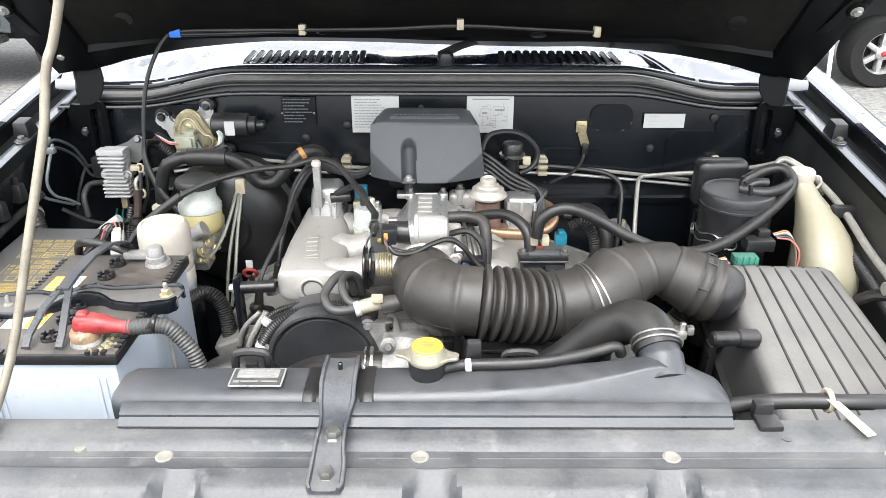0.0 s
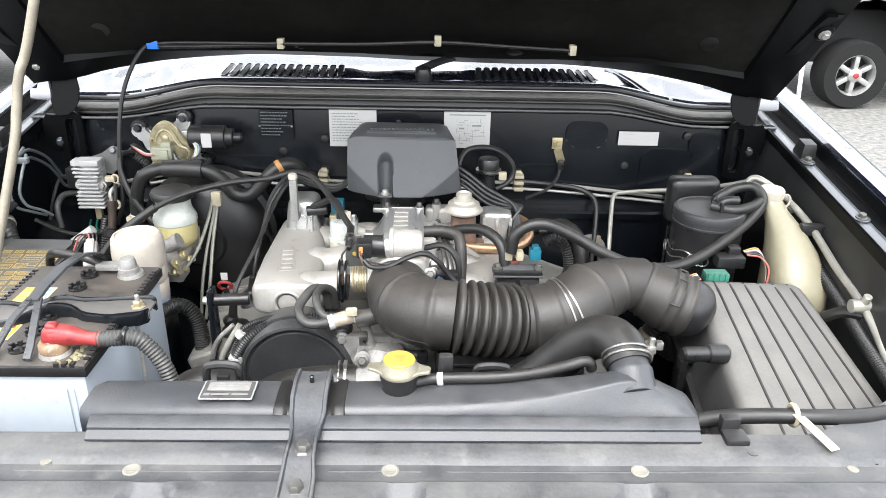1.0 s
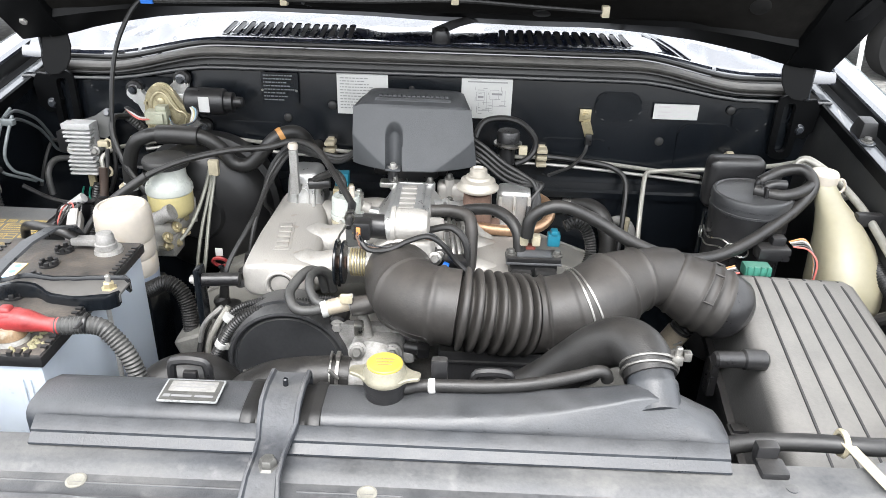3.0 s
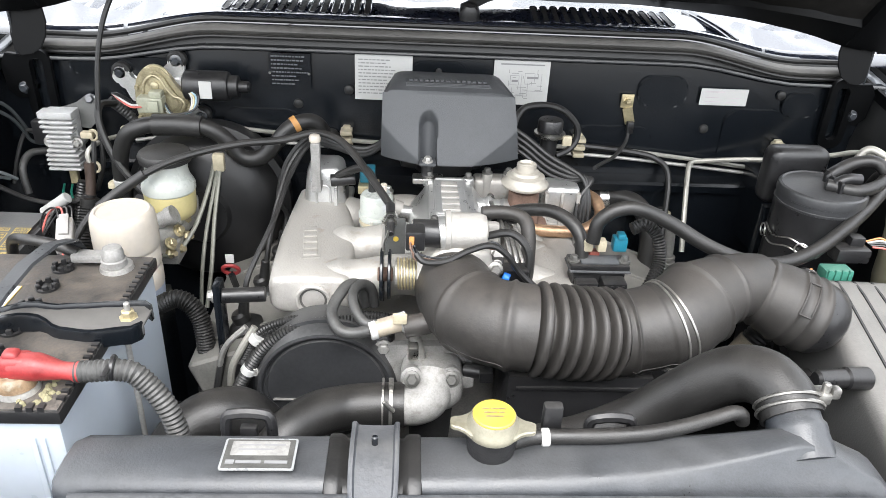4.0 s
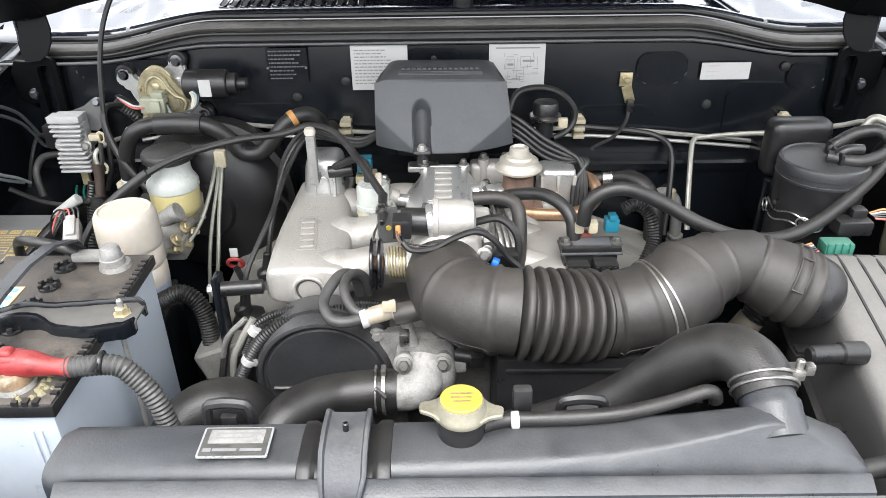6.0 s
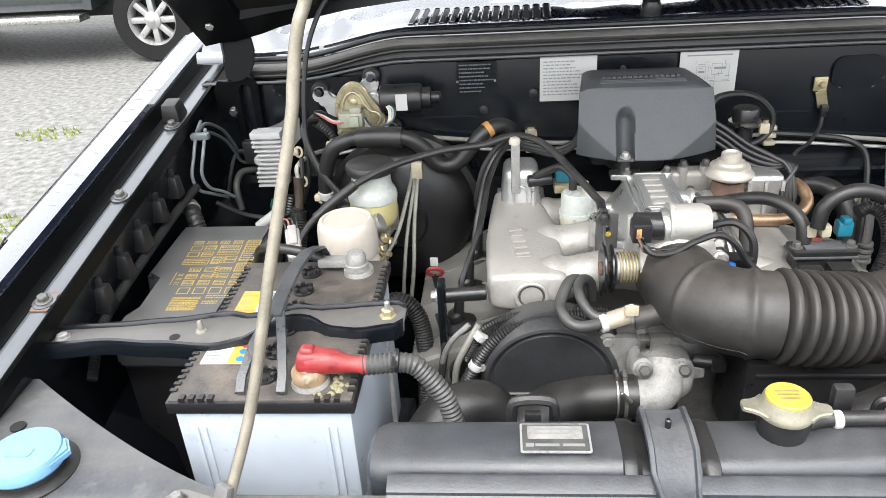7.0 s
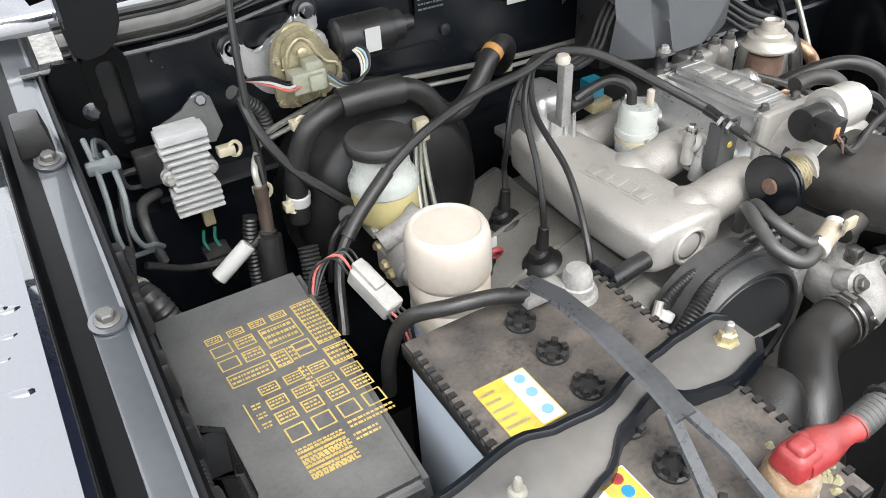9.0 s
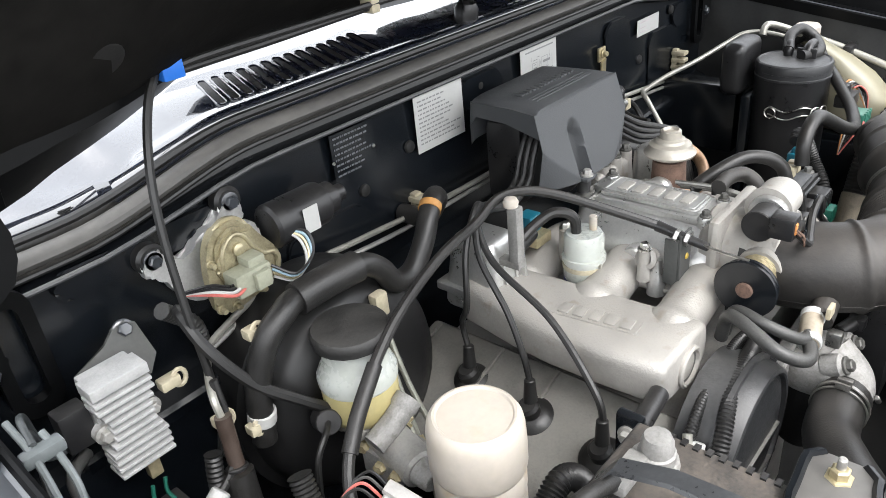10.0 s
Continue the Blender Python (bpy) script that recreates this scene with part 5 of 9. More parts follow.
for s in (0.3375, 0.345):
    i = int(s / 0.0025)
    p, t = mid[i], (mid[i + 1] - mid[i - 1]).normalized()
    bm = lathe(bmesh.new(), [(0.049, -0.0011), (0.0508, -0.0011), (0.0508, 0.0011), (0.049, 0.0011), (0.049, -0.0011)], frame_at(p, t), 40, cap=False)
    part("clamp_band", bm, M_CLAMP, duct, "steel clamp band")
part("breather_stub", tube(bmesh.new(), [(0.0, 0.37, 0.895), (-0.035, 0.355, 0.888), (-0.065, 0.352, 0.882)], 0.013, 14), M_DUCT, duct)
# taped loom beside the air cleaner
aq = thing("taped_loom", "black ribbed loom wrapped in printed beige tape beside the air cleaner", "cable loom", (0.37, 0.43, 0.79))
part("loom_sleeve", ribbed(bmesh.new(), [(0.43, 0.43, 0.872), (0.412, 0.43, 0.855), (0.385, 0.43, 0.812)], 0.0165, 0.0055, 0.0016, 16), M_PLASTIC, aq)
tape = part("beige_tape", cyl(bmesh.new(), (0.388, 0.43, 0.817), (0.350, 0.43, 0.750), 0.0172, n=20), mat("beige_tape", (0.24, 0.205, 0.155), 0.55, var=0.3, scale=60, bump=0.3, blot=0.2, blot_col=(0.14, 0.115, 0.085)), aq, "dirty beige tape with faint print")
for k in range(5):
    a = Vector((0.383 - 0.006 * k, 0.4127, 0.806 - 0.0106 * k))
    part("print_bar", box(bmesh.new(), (-0.006, -0.0004, -0.0012), (0.007 - 0.002 * (k % 2), 0.0006, 0.0012), 0.0, Matrix.Translation(a) @ Matrix.Rotation(radians(-30), 4, "Y")), M_INK, tape)
part("loom_wire", tube(bmesh.new(), [(0.352, 0.43, 0.754), (0.34, 0.425, 0.73), (0.335, 0.415, 0.69)], 0.006, 8), M_RUBBER, aq)

# ---- engine ----
eng = thing("engine", "V6 petrol engine with cast aluminium intake manifold", "engine", (0, 0.5, 0.40))
part("engine_block", box(bmesh.new(), (-0.20, 0.42, 0.40), (0.20, 0.74, 0.80), 0.02), M_ALUDULL, eng)
M_VALVE = mat("dusty_valve_cover", (0.21, 0.205, 0.19), 0.58, metal=0.3, var=0.3, scale=35, bump=0.4, bscale=350, dust=0.4, dust_col=(0.2, 0.185, 0.16))
for sgn in (-1, 1):
    m = Matrix.Translation((sgn * 0.255, 0.588, 0.745)) @ Matrix.Rotation(sgn * radians(20), 4, "Y")
    vc = part("valve_cover", box(bmesh.new(), (-0.075, -0.165, -0.06), (0.075, 0.165, 0.05), 0.01, m, 3), M_VALVE, eng, "dusty grey valve cover")
    for y in (-0.12, -0.02, 0.055, 0.15):
        part("cover_rib", box(bmesh.new(), (-0.07, y - 0.0025, 0.048), (0.07, y + 0.0025, 0.054), 0.0015, m), M_VALVE, vc)
    part("cover_edge", box(bmesh.new(), (-0.081, -0.17, -0.03), (0.081, 0.17, -0.018), 0.003, m), M_VALVE, vc)
    part("end_cap", lathe(bmesh.new(), [(0.03, 0), (0.028, 0.012), (0.01, 0.014)], m @ frame_at((0, -0.163, 0.01), (0, -1, 0)), 22), M_PLASTIC, vc)


def oval(x, y, z, w, h, n=16, k=0.6):
    """A soft-cornered section across the car at y."""
    out = []
    for i in range(n):
        a = 2 * math.pi * (i + 0.5) / n
        c, s = math.cos(a), math.sin(a)
        out.append((x + w * math.copysign(abs(c) ** k, c), y, z + h * math.copysign(abs(s) ** k, s)))
    return out


bm = bmesh.new()
loft(bm, [oval(x, y, z, w, h, 28, 0.42) for x, y, z, w, h in ((-0.180, 0.436, 0.866, 0.042, 0.020), (-0.181, 0.4385, 0.8665, 0.048, 0.0245), (-0.182, 0.444, 0.867, 0.051, 0.0265), (-0.184, 0.50, 0.867, 0.052, 0.0265), (-0.186, 0.56, 0.867, 0.051, 0.0265), (-0.187, 0.61, 0.869, 0.047, 0.0265), (-0.190, 0.65, 0.873, 0.040, 0.027), (-0.193, 0.68, 0.876, 0.033, 0.028))])
chamber = part("intake_chamber", bm, M_ALU, eng, "cast aluminium intake chamber with raised lettering plate", 50)
rim = part("chamber_port", lathe(bmesh.new(), [(0.0225, -0.004), (0.0225, 0.003), (0.0205, 0.0048), (0.0182, 0.0042), (0.0172, 0.001), (0.0165, 0.0004)], frame_at((-0.178, 0.4365, 0.862), (0, -1, 0)), 32, cap=False), M_ALU, chamber)
part("port_plug", lathe(bmesh.new(), [(0.0172, -0.002), (0.0172, 0.0008), (0.012, 0.0003), (0.001, 0.0002)], frame_at((-0.178, 0.4365, 0.862), (0, -1, 0)), 28), M_BOLT, rim, "dull pressed plug")
m = Matrix.Translation((-0.192, 0.532, 0.8928)) @ Matrix.Rotation(radians(97), 4, "Z")
part("maker_plate", prism(bmesh.new(), rounded(0.096, 0.026, 0.003), 0.0016, m, 0.0006), M_ALU, chamber)
for k in range(5):
    part("raised_mark", box(bmesh.new(), (-0.041 + 0.017 * k, -0.009, 0.0012), (-0.041 + 0.017 * k + 0.0115, 0.009, 0.0034), 0.0008, m), M_ALU, chamber)
for y in (0.471, 0.562, 0.655):
    bm = tube(bmesh.new(), [(-0.19, y, 0.864), (-0.165, y, 0.866), (-0.135, y, 0.869), (-0.10, y + 0.001, 0.876), (-0.06, y + 0.002, 0.880), (0.0, y, 0.868)], 0.0265, 28, radius=lambda s: 0.0262 + 0.006 * math.exp(-((s - 0.045) / 0.014) ** 2))
    part("intake_runner", bm, M_ALU, eng, "", 60)
# rear casting with the cable post
dome = part("rear_tower", box(bmesh.new(), (-0.219, 0.637, 0.855), (-0.150, 0.722, 0.951), 0.016, None, 4, (0.74, 0.7)), M_ALUBRIGHT, eng, "bright cast tower at the back of the manifold", 50)
part("tower_foot", box(bmesh.new(), (-0.221, 0.633, 0.878), (-0.147, 0.726, 0.890), 0.004, None, 3), M_ALUBRIGHT, dome)
part("tower_arch", tube(bmesh.new(), [(-0.196, 0.6405, 0.894), (-0.1955, 0.6425, 0.916), (-0.190, 0.6437, 0.924), (-0.181, 0.6437, 0.924), (-0.1765, 0.6425, 0.916), (-0.176, 0.6405, 0.894)], 0.0016, 8), M_ALUBRIGHT, dome)
part("tower_rib", box(bmesh.new(), (-0.170, 0.632, 0.885), (-0.165, 0.66, 0.940), 0.002, None, 2, (1.0, 0.6)), M_ALUBRIGHT, dome)
post = part("cable_post", box(bmesh.new(), (-0.1995, 0.6205, 0.930), (-0.1865, 0.6335, 0.997), 0.0025), M_ALUOX, eng, "pale flat steel post carrying the throttle cable")
part("post_foot", box(bmesh.new(), (-0.1995, 0.6205, 0.924), (-0.1865, 0.652, 0.932), 0.001), M_ALUOX, post)
part("post_cap", lathe(bmesh.new(), [(0.003, -0.006), (0.0078, -0.004), (0.0085, 0.001), (0.0065, 0.005), (0.001, 0.0065)], Matrix.Translation((-0.194, 0.631, 1.001)), 16), M_WHITEPL, post)

# upper plenum
def plenum_ring(y, k, drop_z=0.0):
    """A roof-shaped section of the plenum at y; k draws it together."""
    out = []
    for x, z in ((-0.058, 0.852), (-0.062, 0.858), (-0.062, 0.898), (-0.060, 0.905), (-0.055, 0.911), (-0.044, 0.926), (-0.039, 0.935), (-0.035, 0.9405), (-0.030, 0.943), (0.020, 0.943), (0.026, 0.9405), (0.031, 0.934), (0.045, 0.915), (0.052, 0.908), (0.055, 0.898), (0.055, 0.858), (0.05, 0.852)):
        out.append((-0.004 + (x + 0.004) * k, y, 0.89 + (z - 0.89) * k - drop_z))
    return out


bm = bmesh.new()
loft(bm, [plenum_ring(y, k, d) for y, k, d in ((0.462, 0.80, 0.004), (0.466, 0.88, 0.002), (0.472, 0.93, 0.001), (0.49, 0.97, 0), (0.52, 1, 0), (0.57, 1, 0), (0.628, 1, 0), (0.638, 0.97, 0), (0.644, 0.9, 0.003), (0.648, 0.8, 0.008))])
part("upper_plenum", bm, M_ALUBRIGHT, eng, "machined aluminium upper plenum", 40)
part("plenum_step", box(bmesh.new(), (-0.036, 0.487, 0.935), (0.026, 0.642, 0.9455), 0.003), M_ALUBRIGHT, eng)
for y in (0.50, 0.556, 0.612):
    part("cast_boss", cyl(bmesh.new(), (-0.05, y, 0.900), (-0.076, y - 0.002, 0.904), 0.0095, 0.0085, 16, 0.002), M_ALUBRIGHT, eng)
part("plenum_web", box(bmesh.new(), (-0.085, 0.492, 0.872), (-0.060, 0.626, 0.878), 0.002), M_ALU, eng)
for y in (0.518, 0.604):
    part("port_stud", lathe(bmesh.new(), [(0.011, 0.868), (0.009, 0.892), (0.006, 0.899), (0.005, 0.912)], Matrix.Translation((-0.082, y, 0)), 14), M_ALUBRIGHT, eng)
for x, y, r in ((-0.078, 0.53, 0.013), (-0.074, 0.61, 0.011), (0.072, 0.53, 0.012)):
    part("cast_boss", lathe(bmesh.new(), [(r, 0), (r * 0.95, 0.012), (r * 0.6, 0.016), (r * 0.55, 0.010), (0.001, 0.010)], frame_at((x, y, 0.907), (-1 if x < 0 else 1, -0.1, 0.5)), 18), M_ALU, eng)
bm = prism(bmesh.new(), rounded(0.046, 0.122, 0.006), 0.0075, Matrix.Translation((-0.007, 0.560, 0.9452)), 0.002)
badge = part("plenum_badge", bm, M_ALUBRIGHT, eng, "raised aluminium badge plate")
o, i = rounded(0.041, 0.112, 0.004), rounded(0.0385, 0.1095, 0.003)
bm = bmesh.new()
loft(bm, [[(-0.007 + x, 0.560 + y, z) for x, y in q] for q, z in ((o, 0.9522), (o, 0.9536), (i, 0.9536), (i, 0.9522))], cap=False)
part("badge_rim", bm, M_ALUBRIGHT, badge)
for k in range(5):
    part("raised_mark", box(bmesh.new(), (-0.019, 0.513 + 0.0195 * k, 0.952), (0.004, 0.513 + 0.0195 * k + 0.0125, 0.9545), 0.0008), M_ALU, badge)
for x, y in ((-0.034, 0.632), (0.022, 0.632), (-0.030, 0.489), (0.020, 0.489)):
    part("badge_ear", lathe(bmesh.new(), [(0.0085, 0.936), (0.0085, 0.947), (0.0075, 0.9485)], Matrix.Translation((x, y, 0)), 18), M_ALUBRIGHT, badge)
    bolt(badge, (x, y, 0.9485), (0, 0, 1), 0.0042, M_BOLT)
for x, y in ((0.052, 0.515), (0.056, 0.56), (0.054, 0.618)):
    part("cast_boss", cyl(bmesh.new(), (x, y, 0.895), (x, y, 0.922), 0.0085, 0.0072, 14, 0.001), M_ALUBRIGHT, eng)
    bolt(eng, (x, y, 0.922), (0, 0, 1), 0.0048, M_BOLT)
# bright neck from the plenum to the exhaust gas valve
part("valve_neck", tube(bmesh.new(), [(0.02, 0.592, 0.921), (0.05, 0.592, 0.921), (0.085, 0.592, 0.915)], 0.0135, 20, radius=lambda s: 0.0135 + (0.003 if 0.024 < s < 0.034 or 0.046 < s < 0.058 else 0)), M_ALUBRIGHT, eng, "bright machined neck", 25)
rng = random.Random(8)
for x, y, r in ((-0.09, 0.53, 0.008), (-0.092, 0.63, 0.009), (0.03, 0.472, 0.008)):
    bm = cyl(bmesh.new(), (x, y, 0.885), (x, y, 0.925), r, r * 0.8, 14)
    part("cast_boss", bm, M_ALU, eng)
    bolt(eng, (x, y, 0.925), (0, 0, 1), 0.005, M_STEEL)
# right-hand rear cast end and right runners
bm = bmesh.new()
box(bm, (0.128, 0.612, 0.85), (0.186, 0.662, 0.944), 0.009, None, 3, (0.9, 0.86))
part("rear_casting", bm, M_ALUBRIGHT, eng, "bright cast rear end of the manifold", 50)
for x in (0.134, 0.157, 0.18):
    part("cast_rib", box(bmesh.new(), (x - 0.0028, 0.607, 0.86), (x + 0.0028, 0.664, 0.937), 0.002, None, 2, (1.0, 0.86)), M_ALU, eng)
part("rear_casting", box(bmesh.new(), (0.03, 0.652, 0.87), (0.125, 0.69, 0.936), 0.008, None, 3, (0.94, 0.8)), M_ALU, eng, "", 50)
for x in (0.052, 0.084, 0.112):
    part("cast_boss", cyl(bmesh.new(), (x, 0.662, 0.90), (x, 0.662, 0.945), 0.0095, 0.008, 14, 0.0015), M_ALU, eng)
    bolt(eng, (x, 0.662, 0.945), (0, 0, 1), 0.005, M_BOLT)
for y, z in ((0.585, 0.905), (0.56, 0.9)):
    part("cast_tube", tube(bmesh.new(), [(0.07, y + 0.03, z + 0.012), (0.088, y + 0.01, z + 0.004), (0.12, y, z - 0.02)], 0.011, 14), M_ALU, eng)
bm = bmesh.new()
loft(bm, [oval(0.13, y, 0.862, w, 0.028) for y, w in ((0.41, 0.034), (0.415, 0.042), (0.5, 0.045), (0.62, 0.042))])
part("intake_chamber", bm, M_ALU, eng, "right-hand aluminium intake chamber", 50)
for y in (0.47, 0.545, 0.6):
    part("intake_runner", tube(bmesh.new(), [(0.13, y, 0.868), (0.09, y, 0.88), (0.05, y, 0.885)], 0.02, 18), M_ALU, eng)
# belt cover
M_COVERBLK = mat("satin_black_cover", (0.024, 0.025, 0.027), 0.38, var=0.3, scale=24, bump=0.2, bscale=400, dust=0.35, dust_col=(0.17, 0.165, 0.155))
tc = part("belt_cover", lathe(bmesh.new(), [(0.088, 0), (0.0885, 0.034), (0.0925, 0.035), (0.0925, 0.040), (0.0885, 0.041), (0.087, 0.049), (0.083, 0.0570), (0.0795, 0.0582), (0.0775, 0.0572), (0.0762, 0.0525), (0.0725, 0.052), (0.0708, 0.0545), (0.05, 0.055), (0.001, 0.0553)], frame_at((-0.157, 0.424, 0.776), (0, -1, 0)), 48), M_COVERBLK, eng, "black plastic timing belt cover")
part("cover_line", box(bmesh.new(), (-0.222, 0.3655, 0.7605), (-0.092, 0.3705, 0.7625), 0.0008), M_LID, tc)
part("cover_line", box(bmesh.new(), (-0.225, 0.366, 0.720), (-0.09, 0.3705, 0.722), 0.0008), M_LID, tc)
for x, z in ((-0.089, 0.836), (-0.243, 0.80)):
    bm = lathe(bmesh.new(), [(0.013, 0), (0.013, 0.03), (0.01, 0.033)], frame_at((x, 0.41, z), (0, -1, 0)), 18)
    part("cover_boss", bm, M_PLASTIC, tc)
    bolt(tc, (x, 0.377, z), (0, -1, 0), 0.0065, M_ALUDULL)
part("centre_cover", box(bmesh.new(), (0.05, 0.30, 0.72), (0.215, 0.40, 0.855), 0.006), M_PLASTIC, eng, "black plastic centre belt cover")
part("centre_rib", box(bmesh.new(), (0.06, 0.297, 0.838), (0.205, 0.301, 0.842), 0.001), M_PLASTIC, eng)
# thermostat housing
M_CASTGREY = mat("rough_grey_casting", (0.27, 0.265, 0.255), 0.65, metal=0.3, var=0.4, scale=60, bump=0.7, bscale=260, blot=0.3, blot_col=(0.16, 0.15, 0.135), dust=0.3, dust_col=(0.3, 0.29, 0.27))


def soft_ring(cx, cy, z, w, d, k=0.6, n=28):
    return [(cx + w * math.copysign(abs(math.cos(a)) ** k, math.cos(a)), cy + d * math.copysign(abs(math.sin(a)) ** k, math.sin(a)), z) for a in [2 * math.pi * (i + 0.5) / n for i in range(n)]]


bm = loft(bmesh.new(), [soft_ring(-0.031, 0.352, 0.785, 0.030, 0.028), soft_ring(-0.031, 0.350, 0.80, 0.037, 0.034), soft_ring(-0.031, 0.350, 0.816, 0.037, 0.034), soft_ring(-0.031, 0.351, 0.826, 0.035, 0.032), soft_ring(-0.031, 0.352, 0.831, 0.031, 0.028), soft_ring(-0.031, 0.353, 0.8325, 0.022, 0.019)])
th = part("thermostat_housing", bm, M_CASTGREY, eng, "corroded grey thermostat housing", 50)
part("outlet_neck", tube(bmesh.new(), [(-0.028, 0.345, 0.822), (-0.034, 0.322, 0.806), (-0.05, 0.314, 0.800), (-0.075, 0.316, 0.800)], 0.0225, 22, radius=lambda s: 0.026 - 0.09 * s if s < 0.04 else 0.0222), M_CASTGREY, th)
for x, y, z in ((-0.055, 0.322, 0.832), (-0.010, 0.325, 0.830)):
    part("housing_ear", cyl(bmesh.new(), (x, y + 0.022, z - 0.010), (x, y + 0.001, z), 0.0125, n=18, bevel=0.003), M_CASTGREY, th)
    bolt(th, (x, y, z), (0, -0.9, 0.45), 0.0062, M_BOLT)
part("housing_ear", cyl(bmesh.new(), (-0.031, 0.338, 0.816), (-0.031, 0.317, 0.826), 0.010, n=16, bevel=0.003), M_CASTGREY, th)
part("side_lug", box(bmesh.new(), (0.0, 0.335, 0.808), (0.018, 0.352, 0.825), 0.005), M_CASTGREY, th)
part("housing_base", cyl(bmesh.new(), (-0.031, 0.36, 0.70), (-0.031, 0.352, 0.80), 0.024, 0.028, 24, 0.004), M_DARK, th)
part("rear_flange", box(bmesh.new(), (-0.088, 0.372, 0.785), (0.02, 0.386, 0.842), 0.005), M_CASTGREY, th)
part("sensor", cyl(bmesh.new(), (0.006, 0.345, 0.828), (0.03, 0.335, 0.832), 0.008, n=12), M_PLASTIC, th)
part("sensor_plug", box(bmesh.new(), (0.022, 0.325, 0.824), (0.038, 0.343, 0.839), 0.003), M_PLASTIC, th)
part("water_neck", tube(bmesh.new(), [(-0.045, 0.362, 0.828), (-0.05, 0.366, 0.85), (-0.056, 0.364, 0.868), (-0.064, 0.36, 0.876)], 0.0072, 14), M_ALUDULL, th)
low = hose("water_hose", [(-0.062, 0.3155, 0.800), (-0.09, 0.316, 0.799), (-0.13, 0.310, 0.799), (-0.165, 0.290, 0.803), (-0.193, 0.262, 0.795), (-0.212, 0.235, 0.76), (-0.22, 0.215, 0.69)], 0.0255, "thick black water hose from the thermostat", M_HOSE, 22)
ring_clamp(low, (-0.078, 0.316, 0.800), (-1, 0, 0), 0.026, 0.004, M_CLAMP)
ring_clamp(low, (-0.087, 0.316, 0.800), (-1, 0, 0), 0.026, 0.002, M_CLAMP)
part("clamp_screw", cyl(bmesh.new(), (-0.074, 0.285, 0.816), (-0.086, 0.286, 0.829), 0.0026), M_CLAMP, low)
hose("air_hose", [(-0.20, 0.30, 0.74), (-0.225, 0.285, 0.80), (-0.245, 0.27, 0.825), (-0.275, 0.255, 0.825), (-0.30, 0.235, 0.80), (-0.315, 0.215, 0.74), (-0.32, 0.2, 0.62)], 0.028, "thick black hose curving beside the battery", M_HOSE, 20)

# ---- throttle body ----
tb = part("throttle_body", cyl(bmesh.new(), (-0.008, 0.405, 0.912), (-0.008, 0.49, 0.912), 0.042, n=32, bevel=0.004), M_ALU, eng, "aluminium throttle body")
part("body_flange", box(bmesh.new(), (-0.06, 0.462, 0.865), (0.05, 0.475, 0.96), 0.006), M_ALU, tb)
part("shaft_boss", cyl(bmesh.new(), (-0.052, 0.42, 0.912), (-0.036, 0.42, 0.912), 0.024), M_ALU, tb)
bm = bmesh.new()
tube(bm, [Vector((-0.075 + 0.026 * k / 80, 0.42 + 0.0185 * math.cos(k * 0.55), 0.912 + 0.0185 * math.sin(k * 0.55))) for k in range(81)], 0.0013, 6, raw=True)
part("return_spring", bm, M_BRASS, tb, "golden return spring")
part("spring_core", cyl(bmesh.new(), (-0.078, 0.42, 0.912), (-0.045, 0.42, 0.912), 0.016), M_ALUDULL, tb)
for x, r in ((-0.086, 0.029), (-0.095, 0.031)):
    part("cable_pulley", lathe(bmesh.new(), [(r, 0), (r + 0.001, 0.001), (r + 0.001, 0.003), (r, 0.004)], frame_at((x, 0.418, 0.912), (1, 0, 0)), 30), M_BAYPAINT, tb)
part("pulley_hub", cyl(bmesh.new(), (-0.098, 0.418, 0.912), (-0.08, 0.418, 0.912), 0.0085), M_RUST, tb)
part("lever_arm", box(bmesh.new(), (-0.094, 0.42, 0.872), (-0.09, 0.436, 0.91), 0.001), M_BAYPAINT, tb)
# idle valve on top
isc = thing("idle_valve", "idle speed valve with black motor and orange seal", "valve", (0.01, 0.47, 0.93))
part("valve_body", lathe(bmesh.new(), [(0.019, -0.024), (0.0245, -0.0235), (0.0245, -0.018), (0.0222, -0.017), (0.0222, 0.016), (0.019, 0.024), (0.008, 0.027), (0.001, 0.0275)], frame_at((0.004, 0.428, 0.967), (1, 0, 0)), 36), M_ALU, isc, "stained aluminium valve barrel", 40)
part("valve_cup", cyl(bmesh.new(), (-0.026, 0.426, 0.964), (-0.018, 0.426, 0.965), 0.0205, n=30), M_ALUBRIGHT, isc)
part("valve_motor", cyl(bmesh.new(), (-0.058, 0.425, 0.965), (-0.024, 0.425, 0.964), 0.0165, n=28), M_PLASTIC, isc, "black round motor")
part("connector", box(bmesh.new(), (-0.066, 0.388, 0.960), (-0.044, 0.412, 0.984), 0.003), M_PLASTIC, isc)
part("seal", box(bmesh.new(), (-0.062, 0.3865, 0.967), (-0.056, 0.389, 0.979), 0.0015), M_ORANGE, isc, "orange connector seal")
part("valve_base", box(bmesh.new(), (-0.03, 0.405, 0.925), (0.040, 0.46, 0.950), 0.006, None, 3, (0.8, 0.9)), M_ALU, isc)
for x, z in ((-0.024, 0.930), (0.04, 0.930)):
    bolt(isc, (x, 0.404, z), (0, -1, 0.3), 0.006, M_CLAMP)

